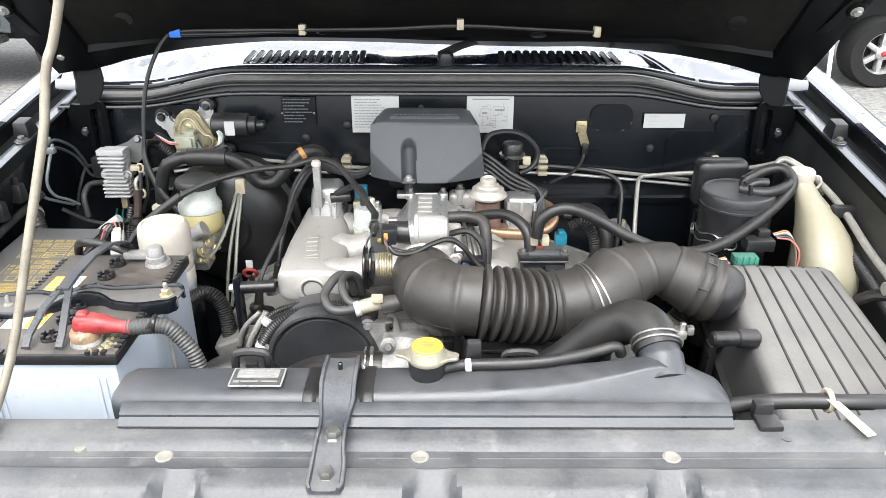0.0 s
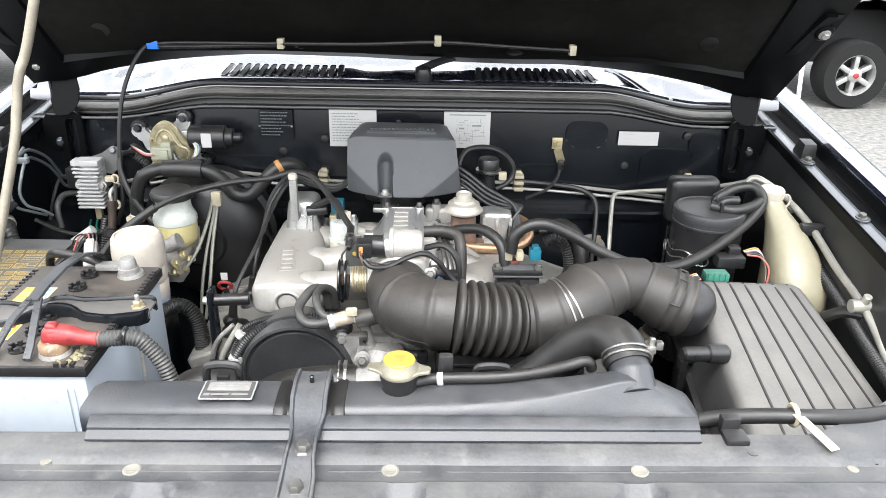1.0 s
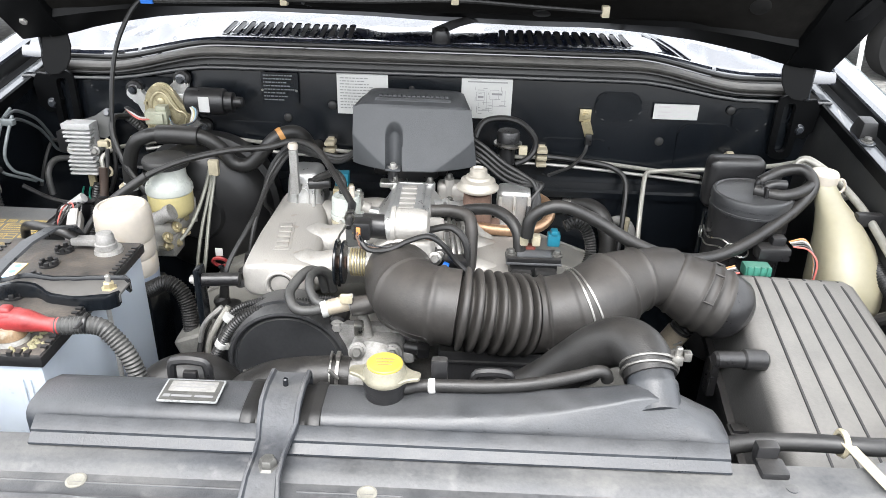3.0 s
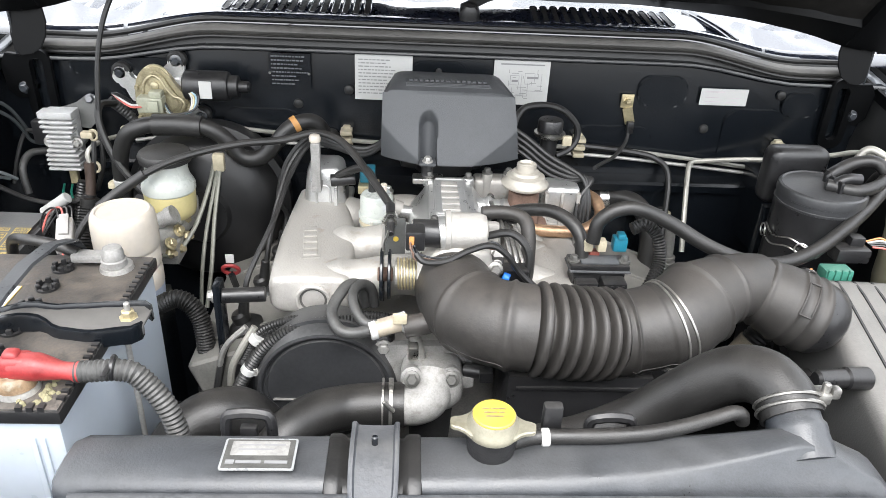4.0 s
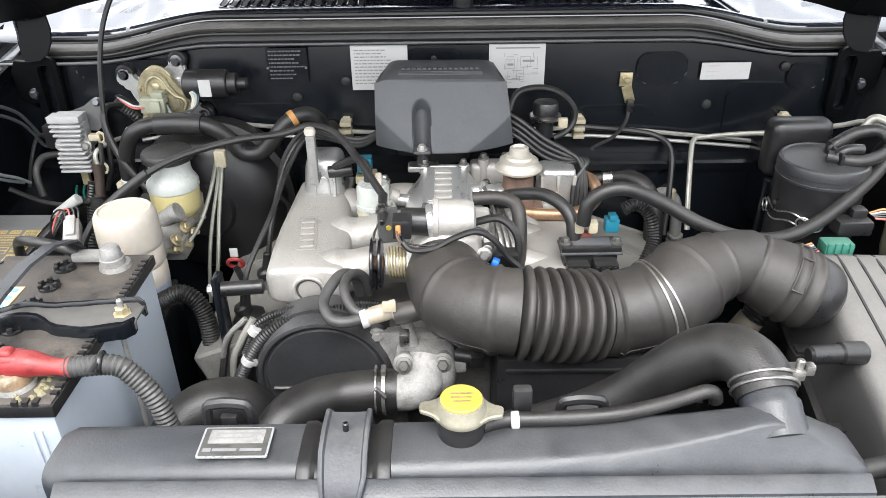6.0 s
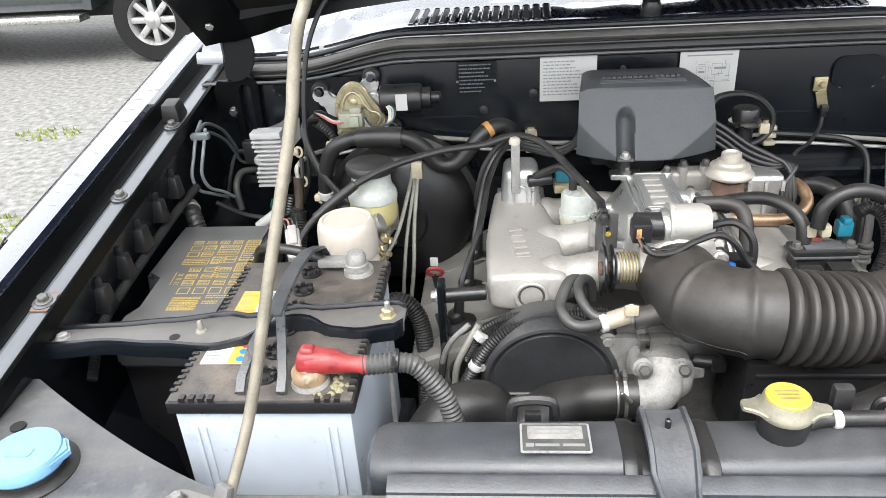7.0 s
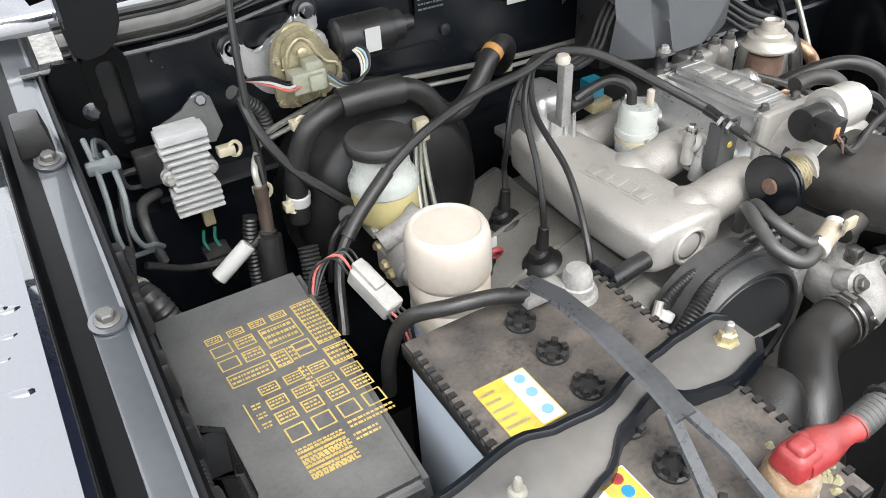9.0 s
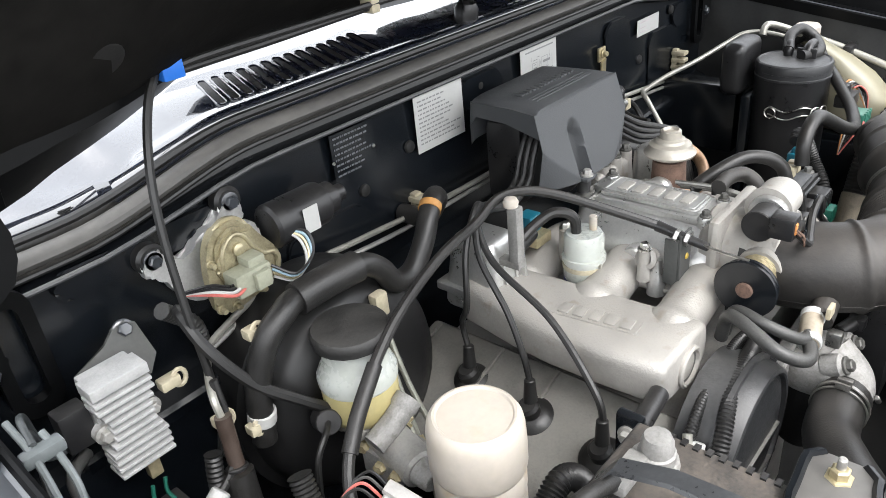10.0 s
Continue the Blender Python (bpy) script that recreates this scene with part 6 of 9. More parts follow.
# small wires and pipes round the throttle
for k, (c, dz) in enumerate(((M_RUST, 0.0), (M_RUST, 0.005), (M_BAYPAINT, -0.004))):
    hose("thin_wire", [(-0.060 + 0.002 * k, 0.388, 0.973 - 0.004 * k), (-0.060 + 0.002 * k, 0.380, 0.968 - dz), (-0.052, 0.380, 0.958 - dz), (-0.030, 0.386, 0.951 - dz * 0.6), (-0.008, 0.392, 0.953 - dz * 0.5), (0.014, 0.394, 0.964), (0.034, 0.396, 0.966 - dz), (0.05, 0.40, 0.955), (0.066, 0.406, 0.925)], 0.0011, "thin brown wire from the idle valve plug" if k < 2 else "thin black wire from the idle valve plug", c, 6, "wire")
vp = thing("vacuum_pipes", "pale steel vacuum pipes beside the plenum", "pipe", (0.06, 0.48, 0.92))
for k in range(3):
    part("pipe_run", tube(bmesh.new(), [(0.048 + 0.008 * k, 0.56, 0.944 - 0.006 * k), (0.054 + 0.008 * k, 0.51, 0.945 - 0.006 * k), (0.06 + 0.008 * k, 0.47, 0.935 - 0.006 * k), (0.066 + 0.009 * k, 0.44, 0.91 - 0.004 * k)], 0.003, 8), M_CLAMP, vp)
part("pipe_clip", box(bmesh.new(), (0.044, 0.508, 0.938), (0.078, 0.514, 0.95), 0.002), M_PLASTIC, vp)
part("pipe_elbow", tube(bmesh.new(), [(0.07, 0.44, 0.91), (0.075, 0.425, 0.902), (0.072, 0.41, 0.905)], 0.0055, 10), M_HOSE, vp, "black rubber elbow")
ps = thing("throttle_sensor", "black throttle position sensor with two screws", "sensor", (0.045, 0.445, 0.91))
part("sensor_body", box(bmesh.new(), (0.036, 0.428, 0.892), (0.054, 0.462, 0.928), 0.005, None, 3), M_PLASTIC, ps)
part("sensor_plug", box(bmesh.new(), (0.05, 0.418, 0.898), (0.066, 0.436, 0.914), 0.003), mat("dusty_blue_plastic", (0.05, 0.10, 0.27), 0.45, dust=0.3), ps, "blue plug")
for z in (0.898, 0.922):
    bolt(ps, (0.045, 0.428, z), (0, -1, 0.2), 0.0045, M_CLAMP)
# ---- exhaust gas valve ----
egr = thing("egr_valve", "cream metal exhaust gas valve on a rusty flange", "valve", (0.097, 0.595, 0.90))
part("diaphragm", lathe(bmesh.new(), [(0.012, 0.937), (0.026, 0.943), (0.0355, 0.948), (0.0365, 0.951), (0.0315, 0.955), (0.030, 0.960), (0.0292, 0.963), (0.022, 0.966), (0.0205, 0.970), (0.0155, 0.972), (0.0145, 0.982), (0.011, 0.984), (0.009, 0.980), (0.001, 0.98)], Matrix.Translation((0.097, 0.592, 0.105)) @ Matrix.Diagonal((0.9, 0.9, 0.9, 1)), 36), mat("cream_metal", (0.44, 0.41, 0.355), 0.38, metal=0.35, var=0.12, scale=30), egr, "cream stepped diaphragm cap")
part("base", cyl(bmesh.new(), (0.097, 0.592, 0.89), (0.097, 0.592, 0.950), 0.024, 0.021), M_RUST, egr, "rusty iron base")
part("flange", box(bmesh.new(), (0.062, 0.57, 0.885), (0.135, 0.615, 0.9), 0.004), M_RUST, egr)
hose("egr_pipe", [(0.09, 0.572, 0.903), (0.12, 0.568, 0.900), (0.165, 0.572, 0.897), (0.195, 0.585, 0.899), (0.212, 0.602, 0.909), (0.209, 0.622, 0.922), (0.198, 0.64, 0.925)], 0.0085, "coppery heat-tinted steel pipe", M_COPPER, 14, "pipe")

# ---- ignition cover ----
cov = thing("engine_cover", "grey plastic ignition cover with a grooved front", "engine cover", (-0.007, 0.69, 0.96))
def face_point(u, v):
    """On the cover's front: u across from 0 to 1, v up from 0 to 1, with its groove and corner facets."""
    x = (-0.104 + 0.199 * u) * (1 - v) + (-0.102 + 0.185 * u) * v
    y = 0.632 + 0.002 * u + 0.030 * v + 0.006 * (2 * u - 1) ** 4 * (1 - v)
    z = (0.966 + 0.003 * (2 * u - 1) ** 2) * (1 - v) + (1.0605 - 0.001 * u) * v
    back = 0.0
    for e, reach, high in ((u, 0.30, 0.55), (1 - u, 0.34, 0.50)):
        q = 1 - (e / reach) ** 0.9 - v / high
        back = max(back, 0.02 * q)
    g = (x + 0.037) / 0.0125
    top = 0.72 - v
    if abs(g) < 1 and top > -0.1:
        edge = min(1.0, (1 - g * g) * 2.2)
        back += (0.010 + 0.012 * (1 - v)) * math.sqrt(max(0.0, 1 - g * g)) * min(1.0, max(0.0, top + 0.1 * (1 - g * g) - 0.05) * 5)
    return Vector((x, y + back, z))


bm = bmesh.new()
NU, NV = 96, 44
rows = []
for j in range(NV + 1):
    rows.append([face_point(i / NU, j / NV) for i in range(NU + 1)])
for y, dz, inset in ((0.663, 0.0035, 0.002), (0.668, 0.0052, 0.004), (0.70, 0.006, 0.008), (0.735, 0.006, 0.011), (0.758, 0.005, 0.013), (0.764, 0.001, 0.013), (0.766, -0.02, 0.013), (0.766, -0.05, 0.013)):
    row = []
    for i in range(NU + 1):
        p = face_point(i / NU, 1.0)
        s = 1 - inset / 0.09
        edge = abs(2 * i / NU - 1)
        row.append((-0.008 + (p.x + 0.008) * s, y, p.z + dz - 0.006 * edge ** 14))
    rows.append(row)
inner = []
for row in reversed(rows):
    inner.append([(-0.008 + (p[0] + 0.008) * 0.965, p[1] + 0.0028, p[2] - 0.0025) for p in row])
sheet(bm, rows + inner)
shell = part("cover_shell", bm, M_COVER, cov, "", 40)
for sx in (-1, 1):
    e = 0 if sx < 0 else 1
    bm = bmesh.new()
    pts = [face_point(e, 1.0), Vector((-0.097 if sx < 0 else 0.077, 0.70, 1.062)), Vector((-0.088 if sx < 0 else 0.071, 0.764, 1.059)), Vector((-0.088 if sx < 0 else 0.071, 0.766, 1.03)), Vector((-0.090 if sx < 0 else 0.072, 0.755, 1.042)), Vector((-0.097 if sx < 0 else 0.078, 0.705, 1.043)), Vector((-0.100 if sx < 0 else 0.081, 0.675, 1.038)), face_point(e, 0.7)]
    lo = [bm.verts.new(p + Vector((-sx * 0.001, 0.001, -0.0005))) for p in pts]
    hi = [bm.verts.new(v.co + Vector((-sx * 0.0028, 0, 0))) for v in lo]
    f1, f2 = bm.faces.new(lo), bm.faces.new(hi[::-1])
    for i in range(len(lo)):
        j = (i + 1) % len(lo)
        bm.faces.new((lo[i], lo[j], hi[j], hi[i]))
    bmesh.ops.triangulate(bm, faces=[f1, f2])
    part("side_wall", bm, M_COVER, cov)
part("mount_lug", box(bmesh.new(), (-0.049, 0.626, 0.966), (-0.025, 0.648, 0.9705), 0.002), M_COVER, cov)
bolt(cov, (-0.037, 0.634, 0.9705), (0, -0.1, 1), 0.005, M_ALUDULL)
part("mount_foot", cyl(bmesh.new(), (-0.037, 0.638, 0.94), (-0.037, 0.638, 0.966), 0.0085), M_PLASTIC, cov)
part("mount_tab", box(bmesh.new(), (-0.058, 0.622, 0.94), (-0.014, 0.645, 0.949), 0.003), M_STEEL, cov)
for k in range(15):
    part("raised_mark", box(bmesh.new(), (-0.066 + 0.0076 * k, 0.703, 1.064), (-0.066 + 0.0076 * k + 0.0054, 0.713, 1.0682), 0.0006), M_COVER, cov)
for k in range(3):
    part("top_line", box(bmesh.new(), (-0.07, 0.679 + 0.006 * k, 1.062), (0.05, 0.681 + 0.006 * k, 1.0668), 0.0005), M_COVER, cov)
part("distributor_body", box(bmesh.new(), (-0.078, 0.70, 0.93), (0.05, 0.755, 1.035), 0.012), M_PLASTIC, cov, "black distributor body")
part("distributor_cap", cyl(bmesh.new(), (-0.01, 0.715, 0.93), (-0.01, 0.72, 1.03), 0.045, n=24), M_PLASTIC, cov)

# spark leads
for k in range(4):
    d = 0.009 * k
    hose("ignition_lead", [(0.07, 0.69, 1.015 - d), (0.105, 0.675, 0.998 - d), (0.14, 0.66, 0.975 - d), (0.17, 0.645, 0.962 - d * 0.7), (0.188 + 0.004 * k, 0.632, 0.952), (0.196 - 0.005 * k, 0.615, 0.925), (0.195 - 0.006 * k, 0.60, 0.88)], 0.0038, "black spark plug lead", M_RUBBER, 8, "ignition lead")
LB = ((-0.25, 0.656, 0.815), (-0.261, 0.566, 0.815), (-0.272, 0.475, 0.815))
for k, b in enumerate(LB):
    hose("ignition_lead", [(-0.045, 0.692 - 0.006 * k, 1.035), (-0.075, 0.690 - 0.008 * k, 1.028), (-0.092, 0.690 - 0.009 * k, 1.005), (-0.104, 0.690 - 0.009 * k, 0.978), (-0.132, 0.690 - 0.006 * k, 0.966 - 0.003 * k), (-0.172, 0.685, 0.976 - 0.004 * k), (-0.205, 0.67, 0.99 - 0.006 * k), (-0.238 + 0.004 * k, 0.66 - 0.015 * k, 0.955 - 0.004 * k), (-0.253 + 0.005 * k, 0.652 - 0.05 * k, 0.90 + 0.006 * k), (b[0] + 0.005, b[1] + 0.012, 0.865), (b[0], b[1], 0.83)], 0.0037, "black spark plug lead", M_RUBBER, 8, "ignition lead")
    bt = thing("plug_boot", "round black rubber spark plug cap on the valve cover", "plug cap", b, "spark plug caps")
    m = Matrix.Translation((b[0], b[1], 0.79)) @ Matrix.Rotation(-radians(20), 4, "Y")
    part("boot_disc", lathe(bmesh.new(), [(0.023, 0), (0.024, 0.006), (0.018, 0.012), (0.012, 0.014), (0.012, 0.024), (0.009, 0.028)], m, 24), M_RUBBER, bt)
    part("boot_neck", cyl(bmesh.new(), (b[0] - 0.003, b[1], 0.815), (b[0], b[1] + 0.002, 0.842), 0.0075, 0.006), M_RUBBER, bt)

# white vacuum chamber
M_INDIGO = mat("indigo_plastic", (0.03, 0.035, 0.16), 0.4)
vf = thing("vacuum_filter", "small white plastic vacuum canister with a blue base ring", "filter", (-0.105, 0.60, 0.90))
part("filter_body", lathe(bmesh.new(), [(0.0225, 0.879), (0.0235, 0.884), (0.0235, 0.902), (0.0252, 0.9025), (0.0252, 0.908), (0.0228, 0.9085), (0.0228, 0.932), (0.020, 0.9365), (0.001, 0.9375)], Matrix.Translation((-0.107, 0.596, 0)), 32), M_CLEAR, vf)
part("base_ring", lathe(bmesh.new(), [(0.0215, 0.8745), (0.0232, 0.875), (0.0232, 0.878), (0.0228, 0.879)], Matrix.Translation((-0.107, 0.596, 0)), 32), M_INDIGO, vf)
part("clip_band", lathe(bmesh.new(), [(0.0235, 0.893), (0.0246, 0.893), (0.0246, 0.8985), (0.0235, 0.8985), (0.0235, 0.893)], Matrix.Translation((-0.107, 0.596, 0)), 32, cap=False), M_CREAM, vf)
part("clip_tongue", box(bmesh.new(), (-0.115, 0.5695, 0.886), (-0.111, 0.573, 0.904), 0.001), M_PIPE, vf)
part("nipple", cyl(bmesh.new(), (-0.097, 0.590, 0.935), (-0.097, 0.590, 0.954), 0.0045), M_WHITEPL, vf)
hose("vacuum_hose", [(-0.113, 0.602, 0.935), (-0.114, 0.606, 0.956), (-0.128, 0.622, 0.963), (-0.148, 0.635, 0.952), (-0.165, 0.64, 0.942)], 0.006, "short black vacuum hose", M_HOSE, 10)
sw = thing("vacuum_switch", "small solenoid valve with a teal connector", "valve", (-0.14, 0.655, 0.93))
part("solenoid", cyl(bmesh.new(), (-0.175, 0.64, 0.935), (-0.14, 0.645, 0.937), 0.009), M_PLASTIC, sw)
part("connector", box(bmesh.new(), (-0.134, 0.650, 0.928), (-0.112, 0.670, 0.950), 0.002), M_TEAL, sw, "teal connector")
part("bracket", box(bmesh.new(), (-0.136, 0.640, 0.914), (-0.106, 0.670, 0.927), 0.002), M_BRASS, sw)

# ignition coil pack on the right
co = thing("ignition_module", "black solenoid box with two screws and green plug", "control module", (0.171, 0.43, 0.86))
part("module_body", box(bmesh.new(), (0.137, 0.442, 0.872), (0.204, 0.472, 0.922), 0.004), M_PLASTIC, co)
part("module_lid", box(bmesh.new(), (0.133, 0.440, 0.915), (0.208, 0.472, 0.926), 0.003), M_PLASTIC, co)
part("lid_plate", box(bmesh.new(), (0.147, 0.444, 0.925), (0.195, 0.466, 0.9285), 0.0015), M_COVER, co)
for x in (0.139, 0.203):
    bolt(co, (x, 0.453, 0.926), (0, 0, 1), 0.005, M_BOLT)
part("socket", box(bmesh.new(), (0.172, 0.420, 0.884), (0.202, 0.443, 0.912), 0.003), M_PLASTIC, co)
part("socket", box(bmesh.new(), (0.140, 0.428, 0.890), (0.168, 0.443, 0.908), 0.003), M_PLASTIC, co)
part("module_band", box(bmesh.new(), (0.132, 0.4375, 0.9165), (0.209, 0.474, 0.9195), 0.0015), M_COVER, co)
part("terminal_cap", box(bmesh.new(), (0.160, 0.463, 0.926), (0.174, 0.474, 0.934), 0.003), mat("brick_red_plastic", (0.22, 0.05, 0.035), 0.5, dust=0.2), co, "brick red plug")
for k in range(4):
    part("socket_rib", box(bmesh.new(), (0.174 + 0.007 * k, 0.4185, 0.888), (0.177 + 0.007 * k, 0.421, 0.910), 0.0006), M_PLASTIC, co)
part("plug", box(bmesh.new(), (0.176, 0.410, 0.872), (0.199, 0.428, 0.892), 0.003), M_GREEN, co, "green plug")
co.location += Vector((0.005, 0, -0.009))
part("module_stand", box(bmesh.new(), (0.15, 0.43, 0.80), (0.195, 0.46, 0.89), 0.004), M_BAYPAINT, co)
tc2 = thing("teal_connector", "teal plastic electrical connector beside a ribbed cable", "connector", (0.203, 0.469, 0.93))
part("connector_body", box(bmesh.new(), (0.194, 0.462, 0.925), (0.212, 0.478, 0.944), 0.003), M_TEAL, tc2)
part("connector_latch", box(bmesh.new(), (0.198, 0.460, 0.943), (0.208, 0.474, 0.950), 0.002), M_TEAL, tc2)
for x in (0.155, 0.172):
    solid("small_clip", box(bmesh.new(), (x, 0.455, 0.928), (x + 0.012, 0.470, 0.943), 0.003), M_CREAM, "cream plastic wiring clip", "clip", "wiring clips")
hose("ribbed_loom", [(0.218, 0.475, 0.952), (0.234, 0.478, 0.957), (0.25, 0.472, 0.945), (0.255, 0.46, 0.915), (0.24, 0.44, 0.89), (0.22, 0.43, 0.86)], 0.0085, "black ribbed cable loom", M_RUBBER, 12, "cable loom", 0.0055)


# ---- firewall fittings ----
def paper(name, x, z, w, h, label, y=0.7985, mark=M_INK, rows=(), material=None, lean=0.0):
    """A label on the firewall: x and z of its top left corner."""
    bm = box(bmesh.new(), (x, y, z - h), (x + w, y + 0.0008, z), 0.0)
    ob = tagged(part(name, bm, material or M_PAPER), label, "label")
    bars(ob, (x, y, z - h), (w, 0, 0), (0, 0, h), rows, mark, 0.0006)
    return ob


paper("emission_label", -0.150, 1.079, 0.089, 0.072, "white printed paper label on the firewall", rows=text_rows(random.Random(1), 11))
rr = [(0.12, 0.9, 0.9, 0.03), (0.3, 0.46, 0.66, 0.008), (0.3, 0.306, 0.45, 0.21), (0.454, 0.46, 0.45, 0.21), (0.3, 0.46, 0.45, 0.008), (0.56, 0.74, 0.72, 0.008), (0.56, 0.566, 0.5, 0.22), (0.734, 0.74, 0.5, 0.22),
      (0.42, 0.6, 0.4, 0.01), (0.34, 0.346, 0.2, 0.2), (0.34, 0.62, 0.2, 0.01), (0.62, 0.626, 0.2, 0.3), (0.56, 0.9, 0.32, 0.01), (0.86, 0.866, 0.32, 0.4), (0.5, 0.506, 0.2, 0.5), (0.6, 0.8, 0.6, 0.05), (0.33, 0.44, 0.52, 0.05)]
rng = random.Random(21)
for k in range(26):
    a, b = rng.uniform(0.2, 0.8), rng.uniform(0.12, 0.76)
    rr.append((a, a + rng.uniform(0.04, 0.14), b, 0.012) if k % 2 else (a, a + 0.008, b, rng.uniform(0.04, 0.14)))
paper("vacuum_diagram_label", 0.066, 1.077, 0.088, 0.07, "white label with a hose routing diagram on the firewall", rows=rr)
paper("caution_label", 0.401, 1.044, 0.077, 0.027, "small white printed label on the firewall", rows=[(0.1, 0.5, 0.78, 0.07), (0.1, 0.4, 0.45, 0.05), (0.1, 0.45, 0.2, 0.05), (0.55, 0.85, 0.45, 0.04), (0.55, 0.8, 0.2, 0.04)], mark=mat("pale_ink", (0.45, 0.4, 0.42), 0.6, bump=0))
idp = paper("identity_plate", -0.282, 1.075, 0.064, 0.056, "black stamped identity plate riveted to the firewall", rows=text_rows(random.Random(6), 8, 0.95, 0.08), material=M_BAYPAINT, mark=M_GINK)
for x in (-0.281, -0.221):
    part("rivet", lathe(bmesh.new(), [(0.0022, 0), (0.0015, 0.0014)], frame_at((x, 0.7985, 1.044), (0, -1, 0)), 8), M_STEEL, idp)

# wiper motor
wm = thing("wiper_motor", "wiper motor with yellow zinc gearbox bolted to the firewall", "wiper motor", (-0.44, 0.78, 1.03))
part("motor_can", lathe(bmesh.new(), [(0.019, 0), (0.0225, 0.003), (0.0225, 0.062), (0.021, 0.066), (0.0165, 0.067), (0.0165, 0.08), (0.009, 0.081), (0.009, 0.094), (0.006, 0.097)], frame_at((-0.402, 0.762, 1.031), (1, 0.0, 0.0)), 28), M_PLASTIC, wm, "black motor can")
part("motor_label", prism(bmesh.new(), rounded(0.018, 0.026, 0.001), 0.0006, Matrix.Translation((-0.366, 0.7393, 1.031)) @ Matrix.Rotation(radians(90), 4, "X")), M_PAPER, wm, "white sticker")
def fw(pts):
    """An outline on the firewall, in units of 0.57 mm from the upper bracket bolt."""
    return [(-0.505 + (a - 238) * 0.00057, 1.035 - (b - 205) * 0.00060) for a, b in pts]


def soft_outline(pts, per=4):
    line = spline([(x, z, 0) for x, z in fw(pts + pts[:1])], per)[:-1]
    return [(p.x, p.y) for p in line]


def fw_plate(pts, y, h, bevel, soft=True):
    """A plate facing the bay; its front lies h before y."""
    out = soft_outline(pts) if soft else fw(pts)
    m = Matrix(((1, 0, 0, 0), (0, 0, -1, y), (0, 1, 0, 0), (0, 0, 0, 1)))
    return prism(bmesh.new(), out, h, m, bevel)


M_ZINC = mat("dull_yellow_zinc", (0.40, 0.355, 0.23), 0.42, metal=0.55, var=0.35, scale=55, bump=0.25, bscale=300, blot=0.3, blot_col=(0.2, 0.17, 0.10), dust=0.15)
M_BRACKETALU = mat("clean_cast_alloy", (0.55, 0.55, 0.54), 0.4, metal=0.55, var=0.2, scale=50, bump=0.3, bscale=500)
part("bracket_plate", fw_plate([(220, 222), (217, 195), (236, 180), (256, 190), (282, 222), (322, 196), (358, 186), (370, 160), (394, 157), (409, 178), (402, 202), (388, 218), (398, 256), (438, 290), (452, 305), (436, 318), (395, 304), (300, 300), (262, 268), (244, 232)], 0.800, 0.014, 0.003), M_BRACKETALU, wm, "cast alloy mounting bracket")
part("motor_flange", fw_plate([(372, 205), (402, 198), (412, 212), (410, 262), (396, 276), (374, 262)], 0.788, 0.018, 0.003), M_BRACKETALU, wm)
part("gear_case", fw_plate([(264, 318), (266, 255), (280, 212), (312, 188), (346, 196), (370, 232), (394, 264), (402, 290), (386, 318), (350, 328), (304, 336), (276, 334)], 0.779, 0.010, 0.003), M_ZINC, wm, "yellow zinc gear cover")
part("cover_dome", fw_plate([(280, 262), (286, 222), (314, 200), (342, 210), (362, 244), (384, 274), (376, 296), (340, 300), (296, 296)], 0.770, 0.006, 0.004), M_ZINC, wm)
part("cover_ridge", tube(bmesh.new(), [(x, 0.7645, z) for x, z in fw([(288, 268), (292, 240), (304, 220), (322, 212), (338, 222), (350, 244), (366, 262), (384, 268), (392, 282), (384, 300)])], 0.0026, 10), M_ZINC, wm)
part("cover_boss", lathe(bmesh.new(), [(0.0085, 0), (0.008, 0.006), (0.005, 0.009), (0.003, 0.0095)], frame_at((fw([(322, 236)])[0][0], 0.7645, fw([(322, 236)])[0][1]), (0, -1, 0)) @ Matrix.Diagonal((0.75, 0.75, 0.6, 1)), 18), M_ZINC, wm)
for q in ((272, 322), (388, 310), (300, 328), (352, 322), (274, 244)):
    x, z = fw([q])[0]
    bolt(wm, (x, 0.769, z), (0, -1, 0), 0.003, M_ZINC, "cover_screw")
part("plug_block", box(bmesh.new(), (-0.480, 0.740, 0.981), (-0.442, 0.762, 1.004), 0.003), mat("olive_plastic", (0.27, 0.275, 0.21), 0.4), wm, "olive connector block")
part("plug_latch", box(bmesh.new(), (-0.463, 0.734, 0.984), (-0.447, 0.740, 1.001), 0.002), bpy.data.materials["olive_plastic"], wm)
part("plug_block", box(bmesh.new(), (-0.462, 0.744, 1.003), (-0.444, 0.762, 1.012), 0.002), bpy.data.materials["olive_plastic"], wm)
for x, z in ((-0.505, 1.039), (-0.419, 1.060), (-0.390, 0.974)):
    g = part("rubber_mount", lathe(bmesh.new(), [(0.0145, 0), (0.0145, 0.010), (0.0115, 0.013)], frame_at((x, 0.801, z), (0, -1, 0)), 20), M_RUBBER, wm)
    bolt(g, (x, 0.788, z), (0, -1, 0), 0.006, M_CHANNEL)
M_PINK = mat("pink_wire", (0.45, 0.12, 0.10), 0.5)
M_PALEBLUE = mat("pale_blue_wire", (0.25, 0.36, 0.42), 0.5)
for k, c in enumerate((M_PINK, M_PAPER, M_PLASTIC, M_PLASTIC)):
    part("wire", tube(bmesh.new(), [(-0.471, 0.742 + 0.003 * k, 0.990 + 0.003 * (k % 2)), (-0.486, 0.735 + 0.003 * k, 0.992 + 0.002 * k), (-0.504, 0.742, 1.0 + 0.003 * k), (-0.522, 0.765, 1.002)], 0.0016, 6), c, wm)
